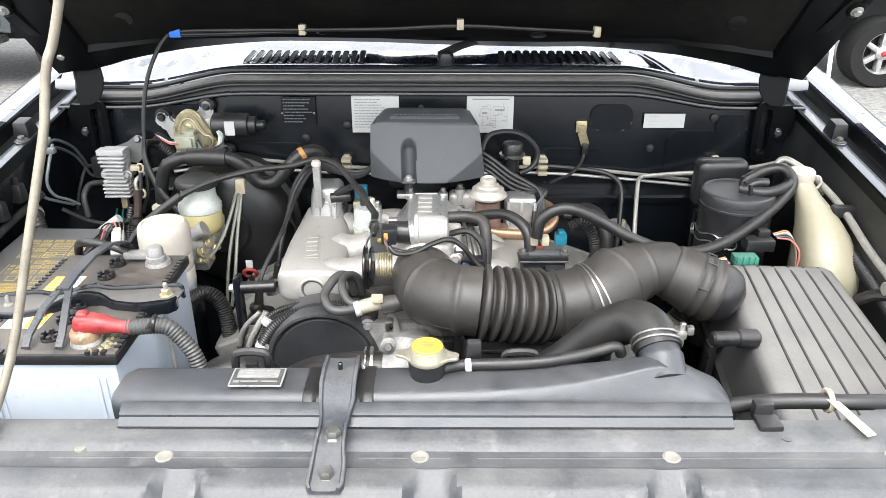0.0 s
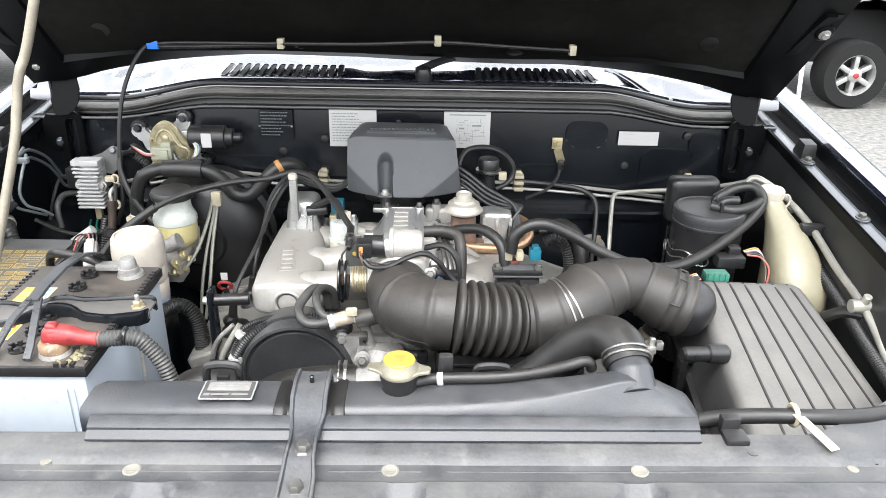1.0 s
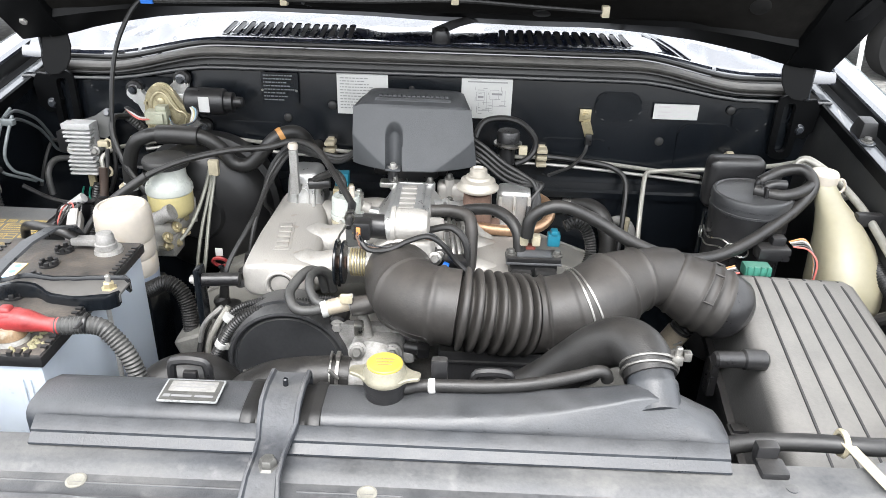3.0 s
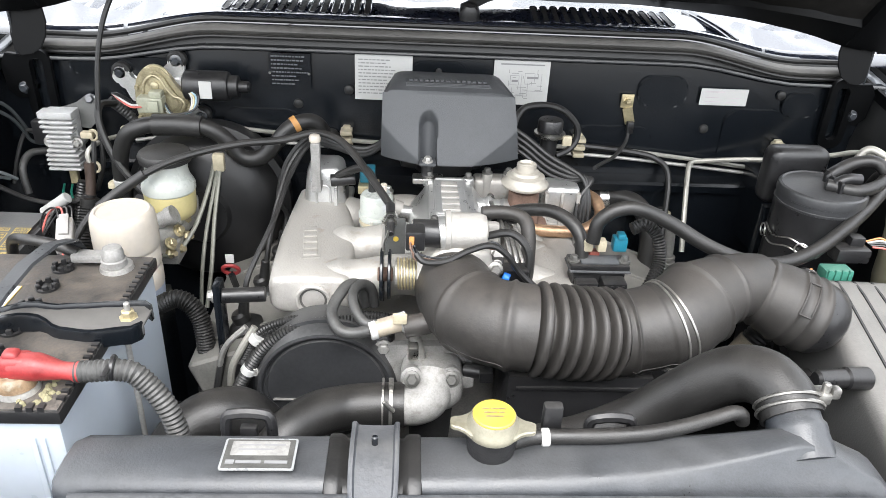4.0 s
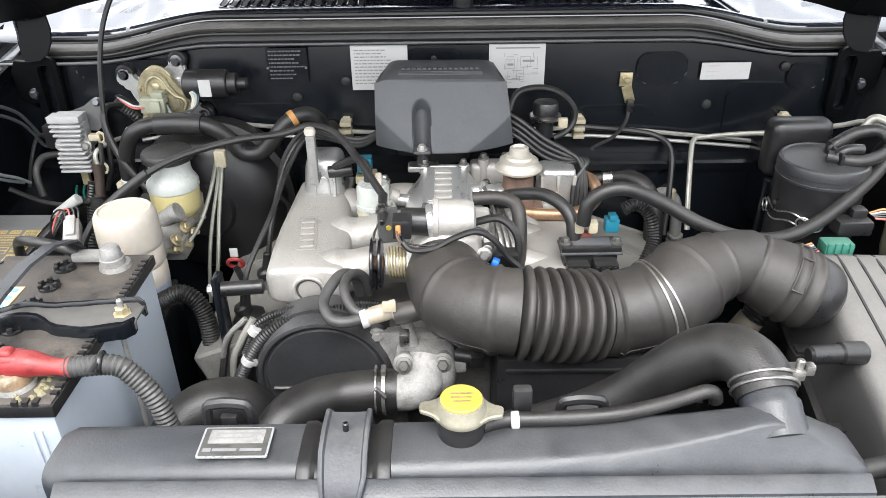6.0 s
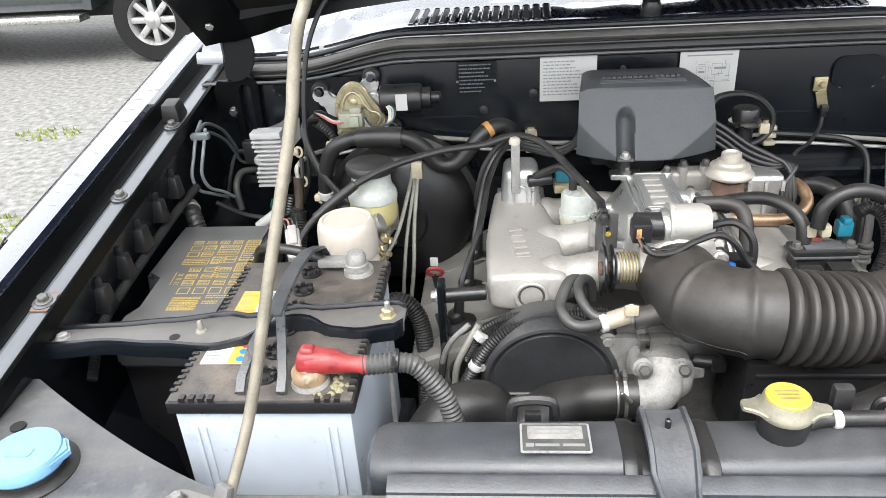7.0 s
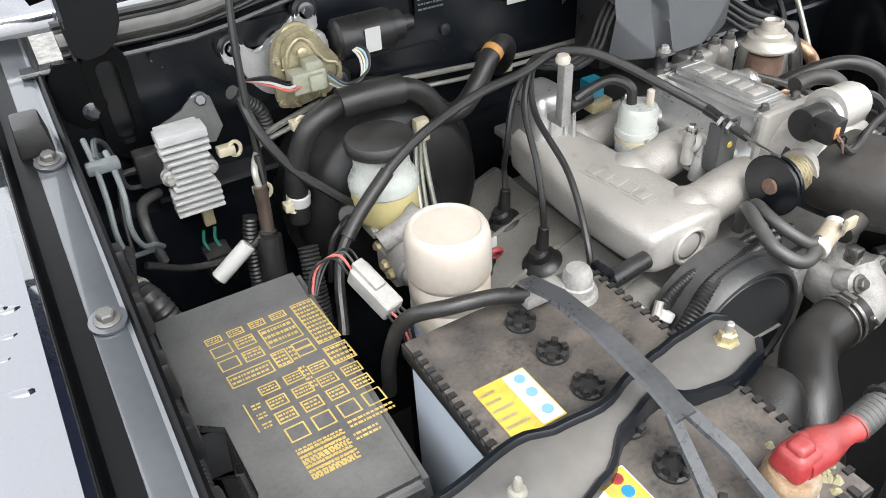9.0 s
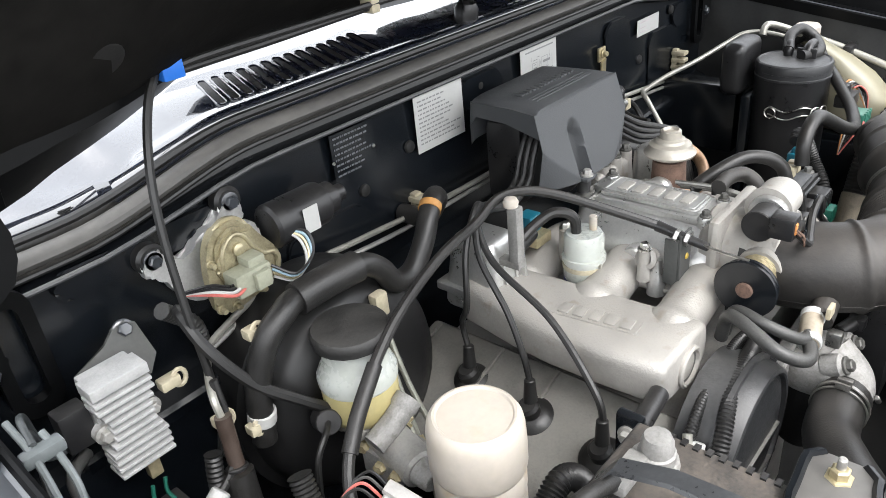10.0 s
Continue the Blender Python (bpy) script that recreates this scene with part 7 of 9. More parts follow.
for k, c in enumerate((M_PAPER, M_BRASS, M_PALEBLUE, M_PLASTIC)):
    part("wire", tube(bmesh.new(), [(-0.439, 0.745, 0.984 + 0.004 * k), (-0.424, 0.736 - 0.002 * k, 0.976 + 0.003 * k), (-0.405 + 0.003 * k, 0.738, 0.984 + 0.002 * k), (-0.400 + 0.003 * k, 0.748, 1.002 + 0.002 * k), (-0.410, 0.758, 1.016)], 0.0015, 6), c, wm)
part("wire_loom", ribbed(bmesh.new(), [(-0.52, 0.768, 1.002), (-0.505, 0.775, 0.985), (-0.49, 0.778, 0.965), (-0.487, 0.78, 0.93)], 0.008, 0.005, 0.001, 10), M_GREYHOSE, wm)

GEAR = Vector((0.014, -0.012, 0.015))
for o in wm.children:
    if o.name.split(".")[0] in ("gear_case", "cover_dome", "cover_ridge", "cover_boss", "cover_screw", "plug_block", "plug_latch", "wire"):
        o.location += GEAR

# finned regulator
ig = thing("finned_regulator", "pale finned aluminium resistor block on a bracket", "resistor", (-0.58, 0.74, 0.90))
M_BRKT = mat("dull_grey_steel", (0.06, 0.062, 0.06), 0.6, var=0.3, scale=30, dust=0.3, dust_col=(0.13, 0.12, 0.1))
M_FINALU = mat("sandblasted_fins", (0.43, 0.43, 0.425), 0.6, metal=0.15, var=0.2, scale=60, bump=0.4, bscale=400)
part("fin_base", box(bmesh.new(), (-0.608, 0.742, 0.902), (-0.564, 0.760, 0.992), 0.003), M_FINALU, ig)
part("fin_core", box(bmesh.new(), (-0.600, 0.732, 0.904), (-0.572, 0.744, 0.990), 0.002), M_FINALU, ig)
for k in range(12):
    z = 0.902 + 0.0074 * k
    wx = 0.006 if 4 < k < 8 else (0.003 if k in (4, 8) else 0.0)
    part("fin", box(bmesh.new(), (-0.611 + wx, 0.724, z), (-0.562 - wx, 0.748, z + (0.0036 if k < 11 else 0.010)), 0.0012), M_FINALU, ig)
for x in (-0.607, -0.566):
    part("fin_boss", cyl(bmesh.new(), (x, 0.76, 0.943), (x, 0.738, 0.943), 0.0085, n=16), M_FINALU, ig)
    bolt(ig, (x, 0.738, 0.943), (0, -1, 0), 0.0055, M_ALUDULL)
part("bracket", prism(bmesh.new(), [(-0.606, 0.965), (-0.604, 0.985), (-0.572, 0.994), (-0.562, 1.003), (-0.550, 1.006), (-0.541, 1.000), (-0.538, 0.972), (-0.55, 0.96)], 0.003, Matrix(((1, 0, 0, 0), (0, 0.55, -1, 0.768 - 0.55 * 0.98), (0, 1, 0, 0), (0, 0, 0, 1))), 0.001), M_BRKT, ig, "grey steel bracket")
bolt(ig, (-0.552, 0.778, 0.998), (0, -0.9, 0.4), 0.006, M_CHANNEL)
part("side_box", box(bmesh.new(), (-0.634, 0.745, 0.935), (-0.609, 0.765, 0.972), 0.003), M_PLASTIC, ig)
part("terminal", box(bmesh.new(), (-0.587, 0.735, 0.876), (-0.575, 0.745, 0.908), 0.002), M_BRASS, ig)
part("terminal_wire", tube(bmesh.new(), [(-0.634, 0.755, 0.955), (-0.65, 0.755, 0.95), (-0.66, 0.74, 0.92), (-0.665, 0.72, 0.88)], 0.003, 8), M_RUBBER, ig)
plug = thing("dark_connector", "dark green connector hanging on wires", "connector", (-0.585, 0.72, 0.85))
part("connector_body", box(bmesh.new(), (-0.6, 0.70, 0.825), (-0.572, 0.73, 0.86), 0.003), M_PLASTIC, plug)
for x in (-0.592, -0.58):
    part("wire", tube(bmesh.new(), [(x, 0.725, 0.88), (x - 0.003, 0.722, 0.868), (x, 0.717, 0.858)], 0.0018, 6), M_GREEN, plug)

# ---- brake servo ----
M_SERVO = mat("satin_black_steel", (0.007, 0.007, 0.0075), 0.42, spec=0.4, var=0.3, scale=15, bump=0.1, dust=0.12, dust_col=(0.12, 0.115, 0.105))
bs = thing("brake_servo", "black round brake booster with master cylinder", "brake booster", (-0.375, 0.74, 0.86))
part("servo_shell", lathe(bmesh.new(), [(0.118, -0.10), (0.122, -0.09), (0.122, -0.055), (0.127, -0.05), (0.127, -0.042), (0.117, -0.038), (0.112, -0.015), (0.10, 0.0), (0.075, 0.008), (0.045, 0.012), (0.04, 0.02), (0.001, 0.02)], frame_at((-0.375, 0.69, 0.855), (0, -1, 0.06)), 48), M_SERVO, bs, "black pressed servo shell")
part("master_cylinder", cyl(bmesh.new(), (-0.402, 0.675, 0.852), (-0.424, 0.570, 0.848), 0.019, n=24, bevel=0.003), M_ALUDULL, bs, "grey cast master cylinder")
part("valve_block", box(bmesh.new(), (-0.435, 0.595, 0.815), (-0.39, 0.640, 0.846), 0.004), M_ALUDULL, bs)
for y in (0.56, 0.60, 0.635):
    bolt(bs, (-0.393, y + 0.02, 0.858), (0.8, -0.2, 0.5), 0.006, M_BRASS)
part("cylinder_flange", box(bmesh.new(), (-0.432, 0.668, 0.845), (-0.375, 0.678, 0.892), 0.004), M_ALUDULL, bs)
part("end_cap", cyl(bmesh.new(), (-0.4235, 0.573, 0.848), (-0.4275, 0.553, 0.847), 0.0145, 0.011, 18, 0.002), M_CASTGREY, bs)
for y, z in ((0.590, 0.838), (0.615, 0.832), (0.64, 0.84)):
    x = -0.402 - 0.2 * (0.675 - y)
    part("pipe_nut", lathe(bmesh.new(), [(0.0075, 0), (0.0075, 0.010), (0.005, 0.012), (0.004, 0.018)], frame_at((x + 0.016, y, z), (0.8, -0.5, 0.2)), 6), M_BRASS, bs)
    part("pipe_nut", lathe(bmesh.new(), [(0.0065, 0), (0.0065, 0.009), (0.004, 0.012)], frame_at((x - 0.017, y, z + 0.004), (-0.9, -0.3, 0.2)), 6), M_BRASS, bs)
part("level_switch", cyl(bmesh.new(), (-0.445, 0.672, 0.874), (-0.456, 0.650, 0.887), 0.0135, 0.012, 16), M_PLASTIC, bs, "black switch cap")
part("switch_wire", tube(bmesh.new(), [(-0.455, 0.652, 0.886), (-0.468, 0.640, 0.888), (-0.485, 0.635, 0.872), (-0.495, 0.63, 0.83)], 0.003, 8), M_RUBBER, bs)
part("cross_casting", tube(bmesh.new(), [(-0.440, 0.612, 0.868), (-0.415, 0.610, 0.878), (-0.392, 0.610, 0.890)], 0.011, 18, radius=lambda q: 0.0115 + (0.002 if q > 0.042 else 0)), M_CASTGREY, bs, "bright grey cast outlet", 40)
br = thing("brake_reservoir", "brake fluid reservoir half full under a black cap", "reservoir", (-0.413, 0.652, 0.88))
BRM = Matrix.Translation((-0.410, 0.655, 0.003)) @ Matrix.Diagonal((1.07, 1.07, 1, 1))
part("fluid_body", lathe(bmesh.new(), [(0.024, 0.862), (0.031, 0.868), (0.0335, 0.876), (0.034, 0.902), (0.0338, 0.904)], BRM, 32), M_FLUID, br, "amber brake fluid behind the wall")
part("upper_body", lathe(bmesh.new(), [(0.0338, 0.904), (0.0352, 0.906), (0.0354, 0.914), (0.033, 0.920), (0.0295, 0.926), (0.0278, 0.934), (0.0278, 0.955)], BRM, 32), M_CLEAR, br, "clouded clear upper part")
part("reservoir_cap", lathe(bmesh.new(), [(0.031, 0.9485), (0.0338, 0.950), (0.0338, 0.9545), (0.0345, 0.955), (0.0345, 0.9595), (0.0325, 0.963), (0.027, 0.9645), (0.001, 0.9655)], BRM, 20), mat("dusty_cap_plastic", (0.016, 0.016, 0.016), 0.5, var=0.5, scale=40, bump=0.4, bscale=300, dust=0.3, dust_col=(0.15, 0.14, 0.125)), br, "dusty black screw cap")
part("mount_clip", box(bmesh.new(), (-0.44, 0.63, 0.86), (-0.39, 0.68, 0.872), 0.004), M_ALUDULL, br)

# power steering reservoir
ps = thing("steering_reservoir", "yellowed white plastic fluid reservoir with stepped sides", "reservoir", (-0.42, 0.505, 0.84))
PSM = Matrix.Translation((-0.421, 0.505, 0))
part("reservoir_body", lathe(bmesh.new(), [(0.030, 0.832), (0.0375, 0.838), (0.0385, 0.842), (0.0385, 0.862), (0.0365, 0.8655), (0.0383, 0.870), (0.0387, 0.874), (0.0387, 0.888), (0.0372, 0.8925)], PSM, 40), M_WHITEPL, ps)
part("reservoir_cap", lathe(bmesh.new(), [(0.0372, 0.8925), (0.0392, 0.8955), (0.0402, 0.899), (0.0402, 0.920), (0.0399, 0.926), (0.0396, 0.933), (0.0384, 0.940), (0.0355, 0.9452), (0.0335, 0.9465), (0.0315, 0.9463), (0.0302, 0.9445), (0.001, 0.9442)], PSM, 40), M_WHITEPL, ps, "domed white lid")
part("fluid_band", lathe(bmesh.new(), [(0.032, 0.815), (0.037, 0.82), (0.038, 0.838)], PSM, 32), mat("pale_blue_base", (0.35, 0.40, 0.5), 0.4), ps)
solid("reservoir_bracket", box(bmesh.new(), (-0.46, 0.47, 0.60), (-0.385, 0.54, 0.818), 0.004), M_BAYPAINT, "black steel bracket under the reservoir", "bracket")
M_GREYWHITE = mat("dirty_white_plastic", (0.33, 0.32, 0.305), 0.45, var=0.2, scale=40, blot=0.2, blot_col=(0.28, 0.25, 0.21))
wc = thing("white_connector", "large white electrical plug with coloured wires", "connector", (-0.498, 0.51, 0.89))
m = Matrix.Translation((-0.497, 0.505, 0.905)) @ Matrix.Rotation(radians(16), 4, "Z") @ Matrix.Rotation(radians(24), 4, "X")
part("plug_body", box(bmesh.new(), (-0.010, -0.026, -0.010), (0.010, 0.026, 0.010), 0.004, m, 3), M_GREYWHITE, wc)
part("plug_latch", box(bmesh.new(), (-0.006, -0.005, 0.008), (0.006, 0.028, 0.014), 0.002, m), M_GREYWHITE, wc)
for k, c in enumerate((M_PLASTIC, M_PINK, M_GREYHOSE, M_PLASTIC)):
    part("wire", tube(bmesh.new(), [m @ Vector((-0.008 + 0.005 * k, 0.024, 0)), m @ Vector((-0.012 + 0.006 * k, 0.045, 0.006)), m @ Vector((-0.03 + 0.006 * k, 0.05, -0.01)), m @ Vector((-0.04, 0.03, -0.04))], 0.0013, 6), c, wc)
    part("wire", tube(bmesh.new(), [m @ Vector((-0.008 + 0.005 * k, -0.022, 0)), m @ Vector((-0.006 + 0.005 * k, -0.04, -0.006)), m @ Vector((0.0, -0.06, -0.03))], 0.0013, 6), c, wc)

solid("loom_tape", cyl(bmesh.new(), (-0.4915, 0.6965, 0.905), (-0.4925, 0.6985, 0.892), 0.0132, n=18), M_PAPER, "white tape round the heater hose", "tape")
roll = thing("paper_roll", "white printed paper label rolled round a loom", "label", (-0.58, 0.66, 0.86))
part("roll_sheet", cyl(bmesh.new(), (-0.600, 0.662, 0.860), (-0.562, 0.664, 0.886), 0.0085, n=18), M_PAPER, roll)

# throttle cable and the long bonnet-side cable
hose("throttle_cable", [(-0.523, 0.53, 0.845), (-0.50, 0.575, 0.893), (-0.462, 0.598, 0.925), (-0.42, 0.612, 0.952), (-0.37, 0.625, 0.972), (-0.30, 0.638, 0.987), (-0.24, 0.643, 0.993), (-0.197, 0.645, 1.004), (-0.165, 0.63, 1.003), (-0.14, 0.603, 0.993), (-0.112, 0.56, 0.974), (-0.086, 0.518, 0.955)], 0.0052, "black throttle cable clipped to a post", M_HOSE, 10, "cable")
solid("cable_sleeve", tube(bmesh.new(), [(-0.485, 0.587, 0.908), (-0.462, 0.598, 0.925), (-0.425, 0.61, 0.950)], 0.0072, 12), M_HOSE, "thicker black sleeve on the throttle cable", "cable sleeve")
hose("throttle_wire", [(-0.085, 0.48, 0.947), (-0.088, 0.455, 0.945), (-0.091, 0.435, 0.945), (-0.091, 0.418, 0.944)], 0.0016, "thin bare steel throttle wire", M_STEEL, 6, "cable")
cb = thing("cable_bracket", "small grey bracket holding the throttle cable end", "bracket", (-0.105, 0.49, 0.93))
part("bracket_plate", box(bmesh.new(), (-0.092, 0.488, 0.89), (-0.066, 0.491, 0.952), 0.001), M_BRKT, cb)
part("bracket_side", box(bmesh.new(), (-0.092, 0.491, 0.89), (-0.089, 0.507, 0.945), 0.001), M_BRKT, cb)
part("adjuster", cyl(bmesh.new(), (-0.086, 0.520, 0.955), (-0.084, 0.462, 0.943), 0.0062, 0.0045), M_PLASTIC, cb)
for q in (0.482, 0.494):
    part("adjuster_nut", lathe(bmesh.new(), [(0.0085, 0), (0.0085, 0.004), (0.007, 0.005)], frame_at((-0.085, q, 0.948), (-0.03, 0.97, 0.2)), 6), M_STEEL, cb)
part("paint_dot", lathe(bmesh.new(), [(0.0038, 0), (0.003, 0.0012)], frame_at((-0.078, 0.4875, 0.923), (0, -1, 0)), 12), M_YELLOW, cb)

hh = hose("heater_hose", [(-0.494, 0.70, 0.87), (-0.49, 0.695, 0.93), (-0.474, 0.69, 0.972), (-0.452, 0.69, 0.988), (-0.429, 0.695, 0.991), (-0.364, 0.690, 0.992), (-0.332, 0.693, 0.973), (-0.314, 0.695, 0.948), (-0.296, 0.696, 0.942), (-0.278, 0.697, 0.948), (-0.259, 0.699, 0.968), (-0.243, 0.705, 0.986), (-0.225, 0.714, 0.995), (-0.208, 0.724, 0.993), (-0.197, 0.733, 0.980), (-0.19, 0.76, 0.95), (-0.188, 0.80, 0.945)], 0.0118, "thick black heater hose", M_HOSE, 16)
part("hose_sleeve", tube(bmesh.new(), [(-0.432, 0.6945, 0.991), (-0.40, 0.6925, 0.9925), (-0.362, 0.690, 0.9915)], 0.0158, 18), M_HOSE, hh, "black foam sleeve")
part("hose_band", tube(bmesh.new(), [(-0.236, 0.7085, 0.991), (-0.229, 0.712, 0.9945)], 0.0127, 16), mat("ochre_band", (0.4, 0.2, 0.06), 0.6), hh, "ochre paint band")
hose("brake_pipe", [(-0.532, 0.689, 0.925), (-0.533, 0.692, 0.946), (-0.524, 0.71, 0.954), (-0.508, 0.735, 0.955), (-0.48, 0.765, 0.952), (-0.39, 0.782, 0.962), (-0.278, 0.786, 0.952), (-0.118, 0.79, 0.939), (0.048, 0.79, 0.938), (0.198, 0.793, 0.941), (0.30, 0.795, 0.936), (0.557, 0.795, 0.908)], 0.0035, "pale metal brake pipe along the firewall", M_PIPE, 8, "pipe")
hose("brake_pipe", [(-0.49, 0.77, 0.938), (-0.39, 0.787, 0.946), (-0.2, 0.79, 0.93), (0.05, 0.792, 0.928), (0.25, 0.795, 0.926), (0.56, 0.795, 0.898)], 0.003, "thin grey metal pipe along the firewall", M_ALUDULL, 8, "pipe")
for x, y, z in ((-0.164, 0.79, 0.957), (0.213, 0.79, 0.957), (0.545, 0.785, 0.958)):
    pc = thing("pipe_clip", "cream plastic stacked pipe clip on the firewall", "pipe clip", (x, y, z - 0.03), "pipe clips")
    for k in range(3):
        part("clip_layer", box(bmesh.new(), (x - 0.0095, y - 0.012, z - 0.030 + 0.0125 * k), (x + 0.0095, y + 0.014, z - 0.0225 + 0.0125 * k), 0.0025), M_CREAM, pc)
    part("clip_spine", box(bmesh.new(), (x - 0.006, y + 0.004, z - 0.034), (x + 0.006, y + 0.014, z + 0.006), 0.002), M_CREAM, pc)
sl = thing("sheathed_loom", "brown taped loom running into a thick black sheath", "cable loom", (-0.535, 0.68, 0.80))
part("taped_run", tube(bmesh.new(), [(-0.532, 0.688, 0.932), (-0.534, 0.684, 0.90), (-0.537, 0.678, 0.872)], 0.0072, 14), mat("brown_loom_tape", (0.04, 0.026, 0.02), 0.5, var=0.4, scale=60, bump=0.3, dust=0.2), sl, "dark brown tape")
part("sheath", tube(bmesh.new(), [(-0.537, 0.679, 0.878), (-0.540, 0.672, 0.85), (-0.545, 0.66, 0.80), (-0.55, 0.65, 0.70)], 0.0135, 18), M_HOSE, sl)
part("tie", cyl(bmesh.new(), (-0.5365, 0.680, 0.884), (-0.537, 0.679, 0.880), 0.0098, n=18), M_PLASTIC, sl)
part("ribbed_run", ribbed(bmesh.new(), [(-0.548, 0.692, 0.90), (-0.555, 0.686, 0.87), (-0.560, 0.675, 0.82), (-0.565, 0.665, 0.74)], 0.0078, 0.0045, 0.001, 12), M_RUBBER, sl)
# long cable from the bonnet clip down to the bay
hose("washer_tube", [(-0.452, 0.78, 1.203), (-0.478, 0.768, 1.175), (-0.50, 0.752, 1.13), (-0.512, 0.738, 1.08), (-0.518, 0.725, 1.02), (-0.52, 0.715, 0.965), (-0.522, 0.71, 0.92), (-0.535, 0.705, 0.88)], 0.0039, "thin black washer tube hanging from the bonnet", M_RUBBER, 8, "tube")
hose("black_cable", [(-0.51, 0.76, 1.0), (-0.52, 0.73, 1.005), (-0.516, 0.71, 0.98), (-0.495, 0.69, 0.94), (-0.465, 0.67, 0.91), (-0.435, 0.655, 0.88), (-0.43, 0.635, 0.865)], 0.0055, "black cable looping behind the reservoir", M_RUBBER, 8, "cable")
hose("black_cable", [(-0.66, 0.66, 0.905), (-0.62, 0.67, 0.878), (-0.57, 0.675, 0.87), (-0.54, 0.68, 0.885), (-0.528, 0.69, 0.92), (-0.525, 0.70, 0.96)], 0.0037, "black cable looping under the regulator", M_RUBBER, 8, "cable")
hose("brake_pipe", [(-0.34, 0.69, 0.945), (-0.345, 0.68, 0.91), (-0.35, 0.655, 0.86), (-0.352, 0.62, 0.80), (-0.36, 0.60, 0.74)], 0.0032, "thin olive metal pipe", mat("olive_pipe", (0.25, 0.25, 0.215), 0.45, metal=0.5), 8, "pipe")
hose("brake_pipe", [(-0.348, 0.69, 0.945), (-0.36, 0.675, 0.90), (-0.375, 0.64, 0.855), (-0.395, 0.60, 0.83), (-0.405, 0.57, 0.845)], 0.0032, "thin olive metal pipe", bpy.data.materials["olive_pipe"], 8, "pipe")
hose("brake_pipe", [(-0.343, 0.688, 0.945), (-0.352, 0.678, 0.90), (-0.362, 0.650, 0.845), (-0.368, 0.625, 0.79), (-0.372, 0.61, 0.73)], 0.003, "thin olive metal pipe", bpy.data.materials["olive_pipe"], 8, "pipe")
solid("tube_clip", box(bmesh.new(), (-0.352, 0.682, 0.925), (-0.335, 0.694, 0.952), 0.003), M_CREAM, "cream plastic tube clip", "clip")
for x, y, z, w in ((-0.547, 0.735, 0.958, 0.009), (-0.532, 0.696, 0.923, 0.006), (-0.506, 0.694, 0.895, 0.005), (-0.478, 0.706, 0.978, 0.006)):
    c = thing("wiring_clip", "cream plastic wiring clip", "clip", (x, y, z), "wiring clips")
    part("clip_body", box(bmesh.new(), (x - w, y - 0.007, z - 0.005), (x + w, y + 0.005, z + 0.005), 0.002), M_CREAM, c)
    part("clip_ring", tube(bmesh.new(), [Vector((x + w + 0.006 * math.cos(a), y - 0.003, z + 0.008 * math.sin(a))) for a in [2 * math.pi * k / 12 for k in range(13)]], 0.0022, 6, raw=True), M_CREAM, c)
M_GREYPIPE = mat("blue_grey_pipe", (0.05, 0.056, 0.058), 0.4, var=0.2, scale=40)
M_PALEPIPE = mat("pale_coated_pipe", (0.13, 0.145, 0.148), 0.4, var=0.2, scale=40)
for d in (0.0, 1.0):
    hose("clutch_pipe", [(-0.672 + 0.013 * d, 0.695 - 0.02 * d, 1.026 - 0.006 * d), (-0.671 + 0.013 * d, 0.665, 1.014 - 0.003 * d), (-0.672 + 0.014 * d, 0.645, 0.99), (-0.675 + 0.013 * d, 0.630 + 0.006 * d, 0.962), (-0.671 + 0.014 * d, 0.634 + 0.008 * d, 0.938), (-0.660 + 0.014 * d, 0.655 + 0.008 * d, 0.922), (-0.648 + 0.01 * d, 0.682, 0.905)], 0.0026, "pale coated metal pipe on the inner wing", M_PALEPIPE, 8, "pipe")
    hose("clutch_pipe", [(-0.668, 0.668, 1.018 - 0.012 * d), (-0.664, 0.695, 1.022 - 0.014 * d), (-0.655, 0.73, 1.0 - 0.016 * d), (-0.650, 0.75, 0.972 - 0.014 * d), (-0.645, 0.762, 0.950 - 0.016 * d), (-0.62, 0.768, 0.945 - 0.018 * d)], 0.0027, "bent dark metal pipe on the inner wing", M_GREYPIPE, 8, "pipe")
pq = thing("pipe_bracket", "pale plastic clip holding two pipes on the wing", "clip", (-0.665, 0.665, 1.012))
part("clip_body", box(bmesh.new(), (-0.679, 0.659, 1.007), (-0.651, 0.671, 1.017), 0.003), M_PALEPIPE, pq)
wh = thing("wing_hose", "black hose stub with a white tape end on the wing", "hose", (-0.678, 0.58, 0.94))
part("hose_run", ribbed(bmesh.new(), [(-0.676, 0.605, 0.918), (-0.668, 0.590, 0.914), (-0.661, 0.582, 0.895), (-0.658, 0.58, 0.86), (-0.658, 0.58, 0.80)], 0.0125, 0.005, 0.0012, 14), M_RUBBER, wh)
part("tape_end", cyl(bmesh.new(), (-0.684, 0.616, 0.919), (-0.674, 0.602, 0.918), 0.0133, n=18), M_PLUGDISC, wh, "dirty beige tape")
hose("breather_hose", [(-0.640, 0.708, 0.87), (-0.644, 0.712, 0.895), (-0.645, 0.720, 0.912), (-0.640, 0.74, 0.923), (-0.62, 0.76, 0.92)], 0.0055, "short grey bent hose beside the regulator", M_GREYHOSE, 12)
hose("ribbed_loom", [(-0.515, 0.62, 0.89), (-0.52, 0.60, 0.85), (-0.525, 0.58, 0.78), (-0.53, 0.57, 0.70)], 0.011, "black ribbed wiring loom", M_RUBBER, 12, "cable loom", 0.006)
